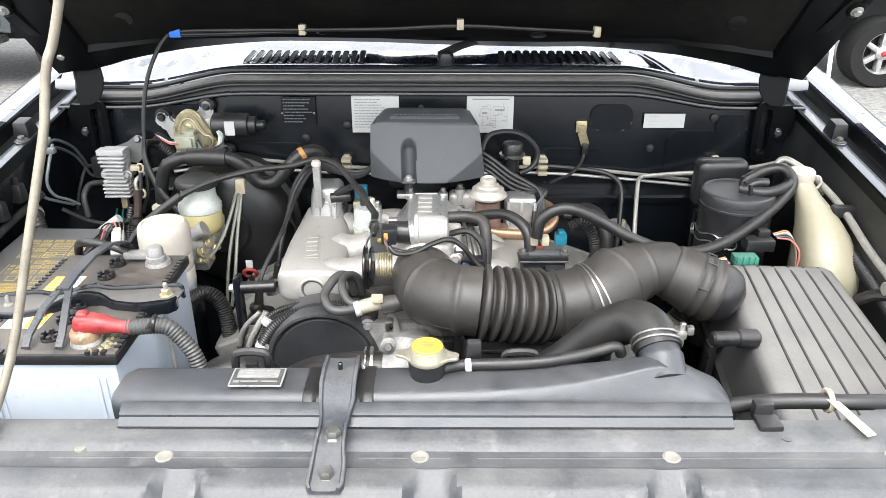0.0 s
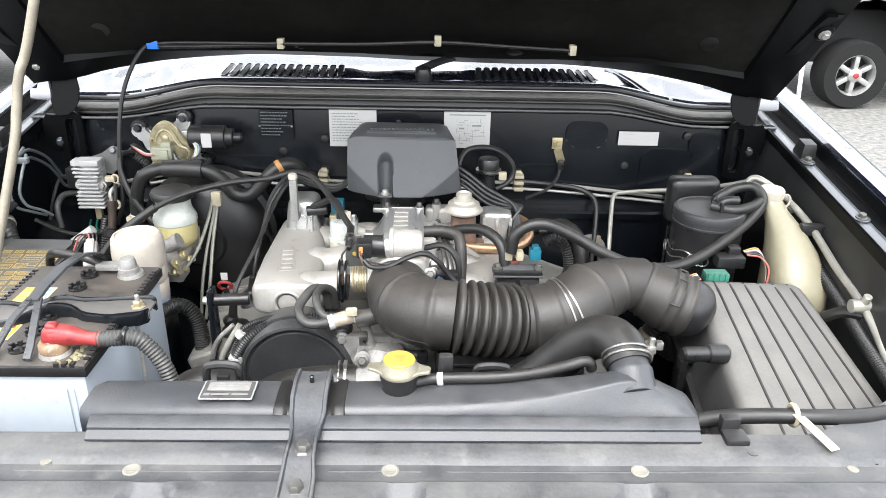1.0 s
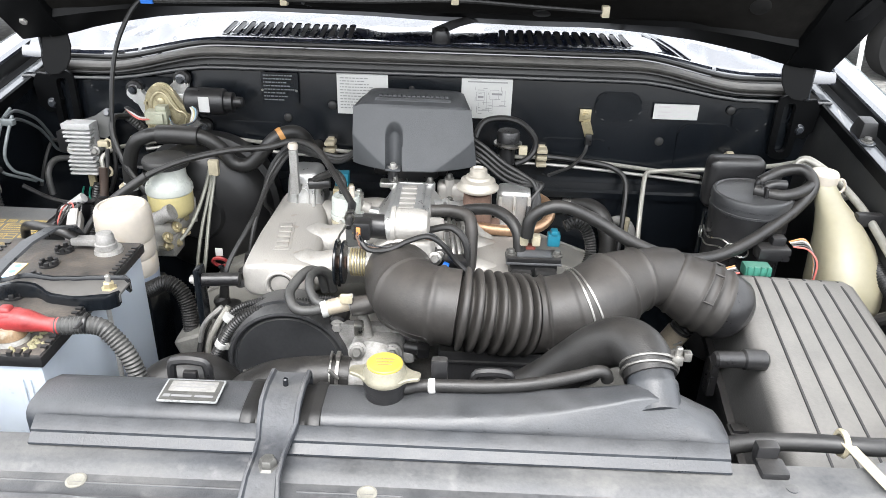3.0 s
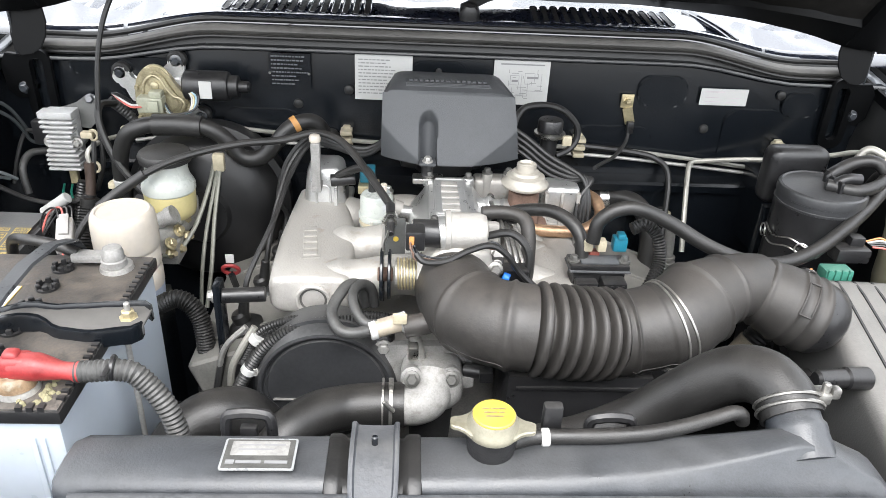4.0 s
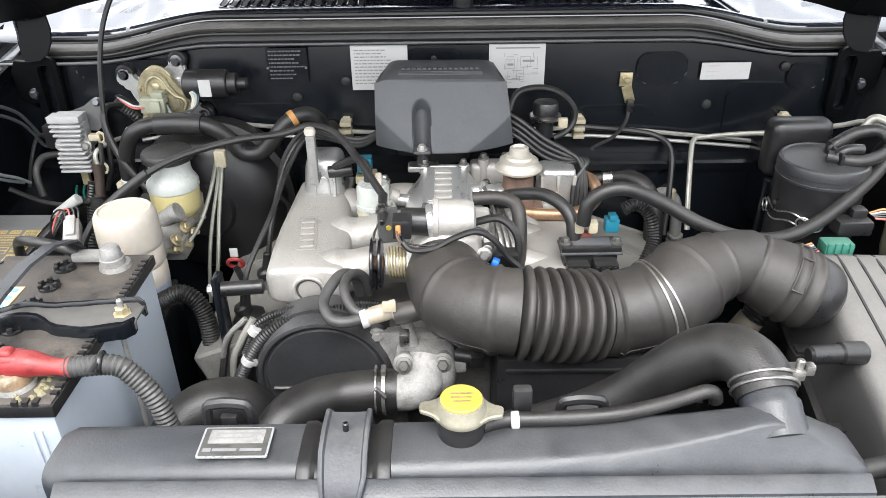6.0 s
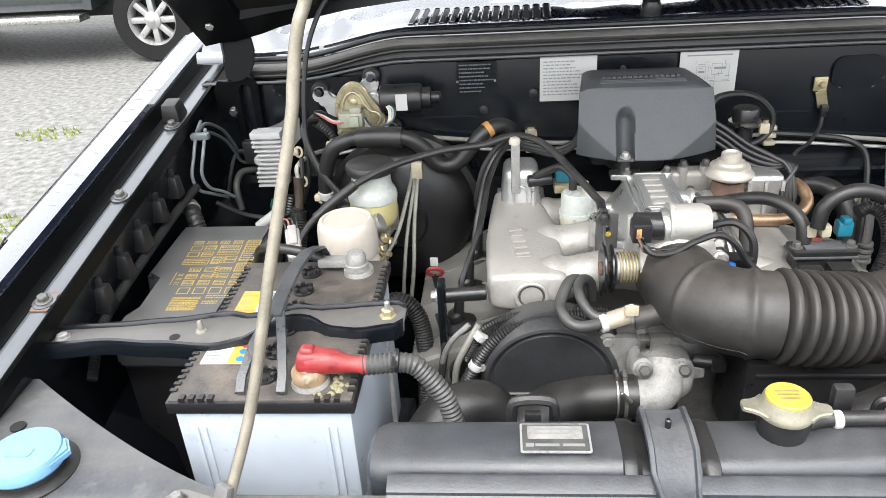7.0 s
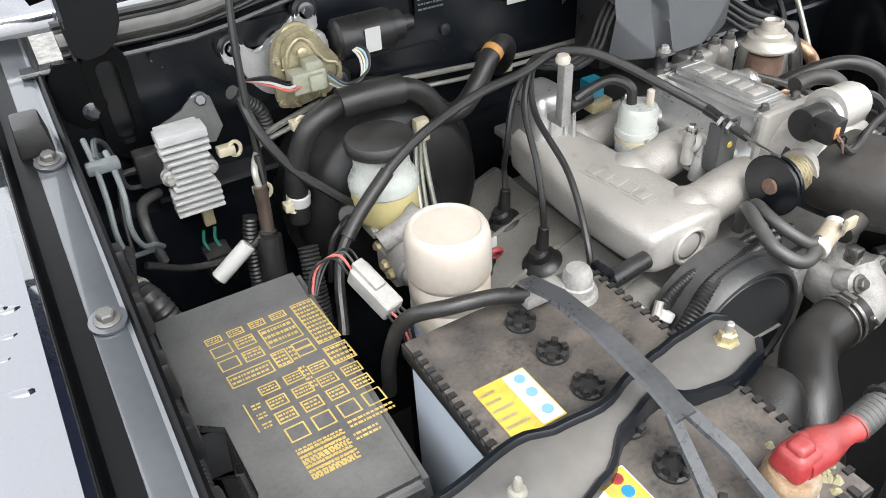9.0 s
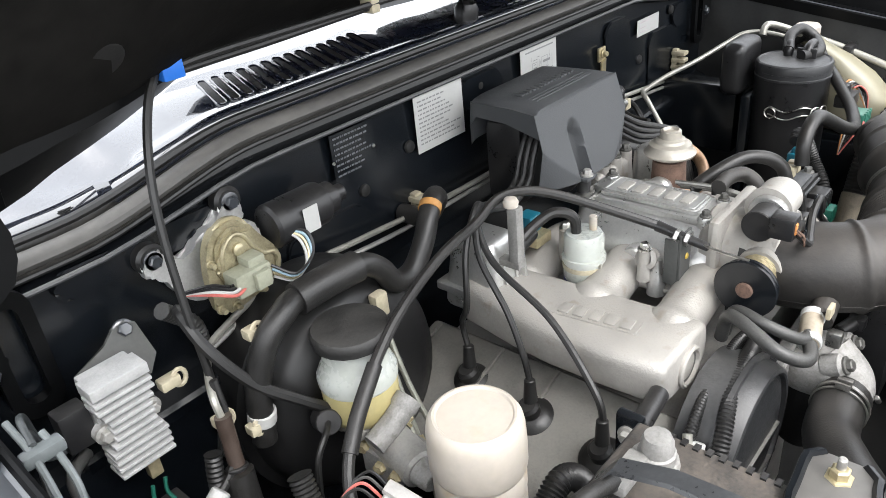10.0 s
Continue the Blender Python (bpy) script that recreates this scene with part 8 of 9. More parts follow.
hose("ribbed_loom", [(-0.672, 0.63, 0.945), (-0.682, 0.57, 0.932), (-0.684, 0.45, 0.918), (-0.684, 0.33, 0.90), (-0.68, 0.27, 0.86)], 0.0065, "thin black wiring loom along the inner wing", M_DARK, 12, "cable loom", 0.005)
for y, w in ((0.345, 0.013), (0.405, 0.010), (0.462, 0.014), (0.525, 0.011), (0.585, 0.012)):
    clip = solid("loom_clip", box(bmesh.new(), (-0.693, y - w, zf(y) - 0.068), (-0.674, y + w, zf(y) - 0.036), 0.004, None, 2, (0.8, 0.7)), M_PLASTIC, "black plastic loom clip on the inner wing", "clip", "wing loom clips")
    part("clip_tongue", box(bmesh.new(), (-0.690, y - 0.004, zf(y) - 0.040), (-0.682, y + 0.004, zf(y) - 0.026), 0.001), M_PLASTIC, clip)
hose("ribbed_loom", [(-0.385, 0.47, 0.825), (-0.355, 0.47, 0.838), (-0.332, 0.465, 0.822), (-0.322, 0.455, 0.785), (-0.322, 0.44, 0.72), (-0.325, 0.42, 0.62)], 0.0125, "thick black ribbed loom beside the engine", M_RUBBER, 14, "cable loom", 0.0055)
dip = thing("dipstick", "dipstick with a red ring handle", "dipstick", (-0.316, 0.60, 0.75))
part("ring_handle", tube(bmesh.new(), [Vector((-0.316 + 0.0115 * math.cos(a), 0.589 - 0.005 * math.sin(a), 0.813 + 0.0095 * math.sin(a))) for a in [2 * math.pi * k / 16 for k in range(17)]], 0.003, 8, raw=True), M_RED, dip)
part("tag", box(bmesh.new(), (-0.322, 0.588, 0.824), (-0.31, 0.59, 0.838), 0.001), M_PAPER, dip)
part("stick_tube", tube(bmesh.new(), [(-0.316, 0.59, 0.805), (-0.314, 0.6, 0.78), (-0.30, 0.62, 0.70)], 0.005, 8), M_BAYPAINT, dip)
bk = thing("engine_stay", "black steel stay bracket on the engine", "bracket", (-0.27, 0.44, 0.80))
part("stay_bar", cyl(bmesh.new(), (-0.288, 0.432, 0.868), (-0.236, 0.438, 0.868), 0.0095), M_PLASTIC, bk)
part("stay_plate", box(bmesh.new(), (-0.298, 0.425, 0.78), (-0.288, 0.45, 0.885), 0.003), M_BAYPAINT, bk)
bolt(bk, (-0.299, 0.437, 0.865), (-1, 0, 0), 0.006, M_ALUDULL)
# small pipes in front of the valve cover
hose("dipstick_tube", [(-0.245, 0.405, 0.842), (-0.262, 0.395, 0.815), (-0.276, 0.392, 0.78), (-0.282, 0.395, 0.70)], 0.0045, "pale metal dipstick tube", M_PIPE, 10, "pipe")
hose("oil_pipe", [(-0.258, 0.415, 0.835), (-0.283, 0.41, 0.81), (-0.296, 0.415, 0.77), (-0.30, 0.42, 0.70)], 0.0038, "thin dark metal pipe beside the valve cover", M_ALUDULL, 8, "pipe")
hose("black_cable", [(-0.30, 0.45, 0.83), (-0.292, 0.43, 0.80), (-0.297, 0.41, 0.76), (-0.31, 0.40, 0.70)], 0.005, "black cable hanging beside the valve cover", M_RUBBER, 8, "cable")
# looms and small hoses over the belt cover
for k in range(3):
    hose("ribbed_loom", [(-0.262, 0.40, 0.79 + 0.003 * k), (-0.24, 0.405, 0.824 + 0.005 * k), (-0.20, 0.410, 0.838 + 0.006 * k), (-0.15, 0.414, 0.841 + 0.006 * k), (-0.10, 0.416, 0.846 + 0.004 * k), (-0.05, 0.41, 0.848)], 0.0055, "black ribbed wiring loom over the belt cover", M_RUBBER, 10, "cable loom", 0.005)
hose("ribbed_loom", [(-0.275, 0.37, 0.75), (-0.25, 0.375, 0.80), (-0.225, 0.38, 0.835), (-0.19, 0.388, 0.853), (-0.14, 0.395, 0.858), (-0.09, 0.40, 0.855)], 0.0085, "black ribbed wiring loom", M_RUBBER, 12, "cable loom", 0.0055)
for p, a in (((-0.243, 0.398, 0.828), (0.6, 0.1, 0.8)), ((-0.25, 0.375, 0.80), (0.5, 0.1, 0.8))):
    solid("loom_tape", cyl(bmesh.new(), Vector(p) - Vector(a) * 0.005, Vector(p) + Vector(a) * 0.005, 0.0092, n=14), M_PAPER, "white tape round a wiring loom", "tape")
hose("bypass_hose", [(-0.098, 0.351, 0.879), (-0.122, 0.342, 0.879), (-0.138, 0.345, 0.882), (-0.148, 0.365, 0.891), (-0.141, 0.39, 0.899), (-0.131, 0.41, 0.901), (-0.118, 0.424, 0.89), (-0.113, 0.43, 0.86)], 0.0068, "bent grey coolant bypass hose", M_GREYHOSE, 14)
hose("bypass_hose", [(-0.094, 0.352, 0.884), (-0.110, 0.354, 0.886), (-0.122, 0.37, 0.895), (-0.125, 0.392, 0.902), (-0.117, 0.412, 0.901), (-0.106, 0.424, 0.888), (-0.102, 0.43, 0.86)], 0.006, "bent grey coolant bypass hose", M_GREYHOSE, 14)
union = thing("pipe_union", "beige coolant pipe union with white tape", "pipe union", (-0.085, 0.35, 0.87))
part("union_body", cyl(bmesh.new(), (-0.104, 0.349, 0.878), (-0.063, 0.359, 0.886), 0.0105, n=16), mat("beige_metal", (0.38, 0.33, 0.26), 0.6, metal=0.3), union)
for q in ((-0.104, 0.349, 0.878), (-0.070, 0.357, 0.8845)):
    part("tape_band", cyl(bmesh.new(), q, Vector(q) + Vector((0.008, 0.002, 0.0015)), 0.0116, n=16), M_PAPER, union)
part("tag", box(bmesh.new(), (-0.078, 0.34, 0.893), (-0.062, 0.345, 0.906), 0.002), M_CREAM, union)
part("spring_clip", box(bmesh.new(), (-0.06, 0.33, 0.85), (-0.048, 0.345, 0.868), 0.003), M_STEEL, union)

# ---- right-hand side ----
vv = thing("vacuum_valve", "round black vacuum valve on a metal bracket", "valve", (0.125, 0.70, 0.98))
VVM = Matrix.Translation((0.146, 0.705, 0.152)) @ Matrix.Diagonal((0.84, 0.84, 0.84, 1))
part("valve_cap", lathe(bmesh.new(), [(0.02, 1.005), (0.0225, 1.007), (0.0225, 1.024), (0.02, 1.028), (0.001, 1.029)], VVM, 26), M_PLASTIC, vv)
part("valve_plate", lathe(bmesh.new(), [(0.027, 0.998), (0.028, 1.0), (0.028, 1.004), (0.022, 1.006)], VVM, 26), M_STEEL, vv)
part("valve_base", cyl(bmesh.new(), (0.146, 0.705, 0.96), (0.146, 0.705, 0.992), 0.013), M_PLASTIC, vv)
part("side_tab", box(bmesh.new(), (0.164, 0.69, 0.979), (0.178, 0.698, 0.994), 0.002), M_CREAM, vv)
hose("vacuum_hose", [(0.092, 0.71, 1.0), (0.098, 0.72, 1.015), (0.112, 0.73, 1.025), (0.142, 0.733, 1.028), (0.169, 0.73, 1.021), (0.191, 0.73, 0.999), (0.193, 0.728, 0.977), (0.18, 0.72, 0.962), (0.160, 0.71, 0.956)], 0.005, "looped black vacuum hose", M_RUBBER, 8)
gw = thing("earth_strap", "zinc plated bracket with a black wire on the firewall", "bracket", (0.284, 0.80, 0.99))
part("strap_plate", box(bmesh.new(), (0.274, 0.797, 1.008), (0.294, 0.801, 1.03), 0.001), M_BRASS, gw)
part("strap_leg", box(bmesh.new(), (-0.008, -0.0015, -0.03), (0.008, 0.0015, 0.0), 0.001, Matrix.Translation((0.285, 0.796, 1.009)) @ Matrix.Rotation(radians(-20), 4, "Y") @ Matrix.Rotation(radians(12), 4, "X")), M_BRASS, gw)
bolt(gw, (0.284, 0.796, 1.02), (0, -1, 0), 0.0045, M_BRASS)
part("wire_end", box(bmesh.new(), (0.287, 0.785, 0.968), (0.298, 0.795, 0.988), 0.002), M_PLASTIC, gw)
part("wire", tube(bmesh.new(), [(0.292, 0.79, 0.972), (0.284, 0.775, 0.955), (0.26, 0.745, 0.943), (0.235, 0.715, 0.944), (0.215, 0.68, 0.95)], 0.003, 8), M_RUBBER, gw)
hose("fuel_pipe", [(0.385, 0.70, 0.80), (0.387, 0.725, 0.85), (0.396, 0.77, 0.91), (0.404, 0.785, 0.922), (0.42, 0.787, 0.925), (0.48, 0.776, 0.934), (0.545, 0.755, 0.944), (0.60, 0.725, 0.965), (0.628, 0.70, 0.98), (0.645, 0.66, 0.978), (0.662, 0.60, 0.96)], 0.0042, "pale bent metal pipe on the firewall", M_PIPE, 10, "pipe")
hose("black_pipe", [(0.205, 0.792, 0.945), (0.295, 0.79, 0.937), (0.342, 0.785, 0.928), (0.365, 0.775, 0.905), (0.362, 0.745, 0.85), (0.355, 0.72, 0.78)], 0.0048, "black coated pipe along the firewall", M_RUBBER, 8, "pipe")
hose("fuel_hose", [(0.163, 0.45, 0.945), (0.168, 0.452, 0.972), (0.188, 0.453, 0.988), (0.216, 0.452, 0.99), (0.258, 0.45, 0.972), (0.302, 0.442, 0.949), (0.35, 0.44, 0.931), (0.401, 0.45, 0.921), (0.454, 0.47, 0.927), (0.517, 0.51, 0.945), (0.567, 0.548, 0.965), (0.592, 0.57, 0.988), (0.585, 0.592, 1.005), (0.555, 0.60, 1.0), (0.52, 0.59, 0.985)], 0.0088, "long black fuel vapour hose", M_HOSE, 14)
hose("fuel_hose", [(0.505, 0.565, 0.982), (0.54, 0.55, 0.98), (0.575, 0.56, 0.985), (0.60, 0.585, 0.99), (0.605, 0.61, 0.975), (0.60, 0.62, 0.94)], 0.0088, "short black vapour hose on the canister", M_HOSE, 14)
hose("coolant_hose", [(0.235, 0.785, 0.852), (0.266, 0.785, 0.854), (0.295, 0.775, 0.860), (0.322, 0.755, 0.852), (0.336, 0.735, 0.822), (0.338, 0.72, 0.77), (0.335, 0.70, 0.70)], 0.0155, "black heater hose below the firewall pipes", M_HOSE, 16)
solid("hose_collar", cyl(bmesh.new(), (0.258, 0.785, 0.8535), (0.275, 0.784, 0.855), 0.0172, n=18), M_STEEL, "white banded steel hose collar", "clamp")
hose("breather_hose", [(0.06, 0.545, 0.932), (0.085, 0.525, 0.950), (0.118, 0.505, 0.960), (0.140, 0.485, 0.956), (0.152, 0.470, 0.943), (0.155, 0.463, 0.925), (0.156, 0.46, 0.90)], 0.0085, "black breather hose over the plenum", M_HOSE, 12)
hose("breather_hose", [(0.03, 0.50, 0.957), (0.06, 0.50, 0.958), (0.082, 0.49, 0.955), (0.088, 0.475, 0.94), (0.088, 0.46, 0.90), (0.085, 0.45, 0.87)], 0.009, "brownish breather hose over the plenum", M_DUCT, 12)
hose("sensor_wire", [(-0.058, 0.384, 0.966), (-0.045, 0.378, 0.953), (-0.020, 0.384, 0.951), (0.005, 0.390, 0.961), (0.03, 0.392, 0.968), (0.05, 0.395, 0.955), (0.068, 0.398, 0.93), (0.09, 0.395, 0.91)], 0.0038, "black sensor wire lying over the throttle", M_RUBBER, 8, "wire")
hose("sensor_wire", [(0.03, 0.44, 0.955), (0.06, 0.435, 0.962), (0.08, 0.425, 0.945), (0.082, 0.42, 0.91), (0.07, 0.42, 0.88)], 0.005, "black cable looping past the throttle", M_RUBBER, 8, "wire")
bc = thing("blue_connector", "grey connector with a blue seal on the throttle", "connector", (0.062, 0.41, 0.91))
part("connector_body", box(bmesh.new(), (0.05, 0.41, 0.905), (0.082, 0.432, 0.925), 0.003), M_PLASTIC, bc)
part("seal", cyl(bmesh.new(), (0.05, 0.41, 0.918), (0.058, 0.408, 0.915), 0.006), M_BLUE, bc)
for x, y, z in ((0.055, 0.447, 0.90), (0.045, 0.452, 0.925)):
    solid("throttle_screw", lathe(bmesh.new(), [(0.009, 0), (0.009, 0.006), (0.0065, 0.007), (0.0065, 0.014)], frame_at((x, y, z), (0.2, -1, 0.4)), 12), M_ALUDULL, "hexagon headed adjusting screw on the throttle", "screw")
hose("aluminium_pipe", [(0.352, 0.785, 0.826), (0.368, 0.780, 0.828), (0.384, 0.775, 0.815), (0.390, 0.772, 0.78), (0.392, 0.770, 0.72), (0.39, 0.76, 0.66)], 0.010, "bent bare aluminium pipe", M_ALUOX, 14, "pipe")
for k in range(4):
    solid("pipe_union", cyl(bmesh.new(), (0.392, 0.770, 0.718 + 0.010 * k), (0.392, 0.770, 0.725 + 0.010 * k), 0.0150 - 0.0015 * (k % 2), n=16), M_ALUOX, "ribbed aluminium pipe union", "pipe union", "pipe unions")
solid("valve_cap", cyl(bmesh.new(), (0.374, 0.772, 0.812), (0.374, 0.771, 0.838), 0.0085, n=12), M_CREAM, "pale service valve cap", "valve cap")

# canister
ca = thing("vapour_canister", "black round charcoal canister with hose stubs on top", "canister", (0.496, 0.575, 0.70))
CM = Matrix.Translation((0.508, 0.575, -0.004)) @ Matrix.Diagonal((1.13, 1.13, 1, 1))
part("canister_body", lathe(bmesh.new(), [(0.047, 0.70), (0.0505, 0.705), (0.051, 0.965)], CM, 40), M_PLASTIC, ca, "glossy black body")
part("canister_lid", lathe(bmesh.new(), [(0.051, 0.955), (0.0518, 0.9555), (0.0518, 0.9585), (0.051, 0.959), (0.051, 0.966), (0.0518, 0.9665), (0.0518, 0.9755), (0.0505, 0.979), (0.048, 0.9805), (0.046, 0.979), (0.03, 0.9805), (0.001, 0.981)], CM, 40), M_COVERBLK, ca, "dusty flat lid")
for x, y, dx, dy in ((0.517, 0.56, 0.03, 0.0), (0.522, 0.59, 0.03, 0.01)):
    part("hose_stub", tube(bmesh.new(), [(x, y, 0.975), (x, y, 0.986), (x + dx * 0.4, y + dy * 0.4, 0.993), (x + dx, y + dy, 0.993)], 0.0075, 12), M_PLASTIC, ca)
part("lid_fin", box(bmesh.new(), (0.514, 0.545, 0.972), (0.519, 0.575, 0.992), 0.002), M_PLASTIC, ca)
part("bracket", box(bmesh.new(), (0.46, 0.622, 0.55), (0.54, 0.638, 0.92), 0.004), M_BAYPAINT, ca)
bm = bmesh.new()
for k, (r0, dz) in enumerate(((0.0, 0.006), (0.002, -0.006))):
    tube(bm, [Vector((0.508 + (0.0600 + r0) * math.cos(radians(a)), 0.575 + (0.0600 + r0) * math.sin(radians(a)), 0.903 + dz + 0.0035 * math.sin(radians(a * 7)))) for a in range(168, 256, 4)], 0.0012, 6, raw=True)
for a0 in (172, 236, 250):
    c = Vector((0.508 + 0.0635 * math.cos(radians(a0)), 0.575 + 0.0635 * math.sin(radians(a0)), 0.903))
    tube(bm, [c + Vector((0.009 * math.cos(q) * math.sin(radians(a0)), -0.009 * math.cos(q) * math.cos(radians(a0)), 0.009 * math.sin(q))) for q in [2 * math.pi * i / 12 for i in range(13)]], 0.0012, 6, raw=True)
solid("spring_clip", bm, M_STEEL, "bent steel wire spring clip on the canister", "clip")
bxm = box(bmesh.new(), (0.462, 0.640, 0.915), (0.552, 0.680, 1.002), 0.018, None, 5)
solid("vacuum_tank", bxm, M_PLASTIC, "black rounded plastic vacuum tank behind the canister", "tank")
solid("tank_bracket", box(bmesh.new(), (0.50, 0.66, 0.80), (0.545, 0.80, 0.92), 0.004), M_BAYPAINT, "black bracket holding the vacuum tank", "bracket")

# washer-style expansion bottle
ex = thing("expansion_bottle", "translucent white coolant bottle with a long neck", "bottle", (0.635, 0.51, 0.828))
bm = bmesh.new()
def bring(cx, cy, z, w, d):
    return [(cx + w * math.copysign(abs(math.cos(a)) ** 0.75, math.cos(a)), cy + d * math.copysign(abs(math.sin(a)) ** 0.75, math.sin(a)), z) for a in [2 * math.pi * (k + 0.5) / 28 for k in range(28)]]
loft(bm, [bring(0.637, 0.50, 0.828, 0.028, 0.044), bring(0.637, 0.50, 0.831, 0.036, 0.053), bring(0.637, 0.50, 0.840, 0.043, 0.060), bring(0.637, 0.50, 0.856, 0.046, 0.063), bring(0.636, 0.503, 0.885, 0.0455, 0.060), bring(0.633, 0.525, 0.925, 0.037, 0.045), bring(0.627, 0.55, 0.953, 0.027, 0.032), bring(0.62, 0.575, 0.972, 0.0195, 0.022), bring(0.616, 0.588, 0.985, 0.017, 0.018), bring(0.615, 0.592, 0.993, 0.017, 0.018)])
part("bottle_body", bm, M_WASHER, ex, "", 60)
bt = thing("bottle_tray", "black steel tray holding the coolant bottle", "tray", (0.64, 0.50, 0.80))
part("tray_floor", box(bmesh.new(), (0.592, 0.44, 0.815), (0.700, 0.56, 0.828), 0.003), M_BAYPAINT, bt)
part("tray_wall", box(bmesh.new(), (0.588, 0.436, 0.70), (0.700, 0.564, 0.816), 0.004), M_BAYPAINT, bt)
part("bottle_cap", lathe(bmesh.new(), [(0.02, 0.988), (0.021, 0.99), (0.021, 1.002), (0.018, 1.006), (0.001, 1.007)], Matrix.Translation((0.615, 0.592, 0)), 26), M_WHITEPL, ex, "white cap")
part("cap_loop", tube(bmesh.new(), [Vector((0.637 + 0.009 * math.cos(a), 0.585, 0.985 + 0.011 * math.sin(a))) for a in [2 * math.pi * k / 14 for k in range(15)]], 0.0022, 6, raw=True), M_WHITEPL, ex)
hose("ac_pipe", [(0.60, 0.66, 0.985), (0.608, 0.66, 0.998), (0.62, 0.652, 1.000), (0.645, 0.62, 0.985), (0.665, 0.55, 0.96), (0.67, 0.45, 0.925), (0.672, 0.36, 0.90), (0.672, 0.28, 0.86)], 0.006, "bare metal pipe along the inner wing", M_PIPE, 12, "pipe")
hose("ribbed_loom", [(0.655, 0.60, 0.945), (0.662, 0.52, 0.915), (0.668, 0.42, 0.885), (0.665, 0.32, 0.86), (0.66, 0.22, 0.84)], 0.011, "black ribbed loom along the inner wing", M_RUBBER, 12, "cable loom", 0.006)
acp = thing("service_valve", "pale metal service valve on the wing pipe", "valve", (0.672, 0.36, 0.90))
part("valve_body", cyl(bmesh.new(), (0.65, 0.362, 0.905), (0.69, 0.362, 0.905), 0.010), M_PIPE, acp)
part("valve_stem", cyl(bmesh.new(), (0.668, 0.362, 0.905), (0.668, 0.355, 0.925), 0.006), M_PIPE, acp)
pf = thing("pipe_holder", "black plastic pipe holder on the wing", "clip", (0.66, 0.53, 0.95))
part("holder_body", box(bmesh.new(), (0.645, 0.525, 0.945), (0.685, 0.54, 0.965), 0.004), M_PLASTIC, pf)
hose("wing_hose", [(0.64, 0.40, 0.865), (0.66, 0.38, 0.885), (0.69, 0.35, 0.885), (0.70, 0.30, 0.86)], 0.009, "black hose beside the air cleaner", M_HOSE, 10)
# green connector group behind the air cleaner
M_MINT = mat("mint_green_plastic", (0.035, 0.165, 0.12), 0.4, var=0.2, dust=0.15)
gc = thing("multi_connector", "green and black wiring connectors with coloured wires", "connector", (0.50, 0.475, 0.89))
part("green_plug", box(bmesh.new(), (0.475, 0.452, 0.905), (0.512, 0.475, 0.921), 0.003), M_MINT, gc, "mint green plug")
for k in range(4):
    part("plug_rib", box(bmesh.new(), (0.477 + 0.009 * k, 0.450, 0.906), (0.482 + 0.009 * k, 0.454, 0.923), 0.001), M_MINT, gc)
part("black_plug", box(bmesh.new(), (0.50, 0.478, 0.918), (0.545, 0.505, 0.938), 0.004), M_PLASTIC, gc)
part("black_plug", box(bmesh.new(), (0.52, 0.49, 0.936), (0.54, 0.508, 0.950), 0.004), M_PLASTIC, gc)
for k, c in enumerate((M_PINK, M_PLASTIC, M_PLASTIC, M_PAPER, M_ORANGE)):
    part("wire", tube(bmesh.new(), [(0.55, 0.49 + 0.004 * k, 0.938), (0.57, 0.485 + 0.004 * k, 0.936 + 0.002 * k), (0.582, 0.475 + 0.003 * k, 0.92), (0.58, 0.47, 0.89)], 0.0014, 6), c, gc)
    part("wire", tube(bmesh.new(), [(0.466, 0.45 + 0.005 * k, 0.914), (0.452, 0.448 + 0.005 * k, 0.91), (0.44, 0.455 + 0.004 * k, 0.90), (0.43, 0.47, 0.87)], 0.0014, 6), c, gc)
gc.location += Vector((-0.004, 0, -0.011))

# bits by the front panel
hose("bonnet_release_cable", [(0.315, 0.075, 0.915), (0.36, 0.082, 0.917), (0.41, 0.078, 0.922), (0.46, 0.072, 0.925), (0.52, 0.08, 0.922), (0.60, 0.11, 0.915)], 0.0085, "black release cable along the front panel", M_RUBBER, 12, "cable")
yt = thing("cable_tie", "yellowed plastic tie strap on the release cable", "cable tie", (0.43, 0.055, 0.92))
part("tie_strap", box(bmesh.new(), (-0.0055, -0.045, 0), (0.0055, 0.018, 0.0014), 0.0005, Matrix.Translation((0.434, 0.062, 0.9275)) @ Matrix.Rotation(radians(18), 4, "Z") @ Matrix.Rotation(radians(6), 4, "X")), M_CREAM, yt)
part("tie_loop", tube(bmesh.new(), [Vector((0.431, 0.078 + 0.011 * math.cos(a), 0.923 + 0.011 * math.sin(a))) for a in [2 * math.pi * k / 14 for k in range(15)]], 0.003, 6, raw=True), M_CREAM, yt)
rc = thing("rubber_stop", "black rubber and plastic retainer on the front panel", "retainer", (0.353, 0.045, 0.92))
part("retainer_base", box(bmesh.new(), (0.341, 0.030, 0.918), (0.366, 0.052, 0.926), 0.003), M_PLASTIC, rc)
part("retainer_hook", box(bmesh.new(), (0.342, 0.050, 0.918), (0.362, 0.062, 0.938), 0.003), M_PLASTIC, rc)

# washer filler
wf = thing("washer_filler", "sky blue washer filler cap in the front panel", "washer cap", (-0.612, 0.068, 0.92))
WM = Matrix.Translation((-0.617, 0.073, 0)) @ Matrix.Diagonal((0.88, 0.88, 1, 1))
part("filler_neck", lathe(bmesh.new(), [(0.045, 0.905), (0.045, 0.9205), (0.040, 0.923), (0.034, 0.923), (0.034, 0.93)], WM, 32), M_RUBBER, wf)
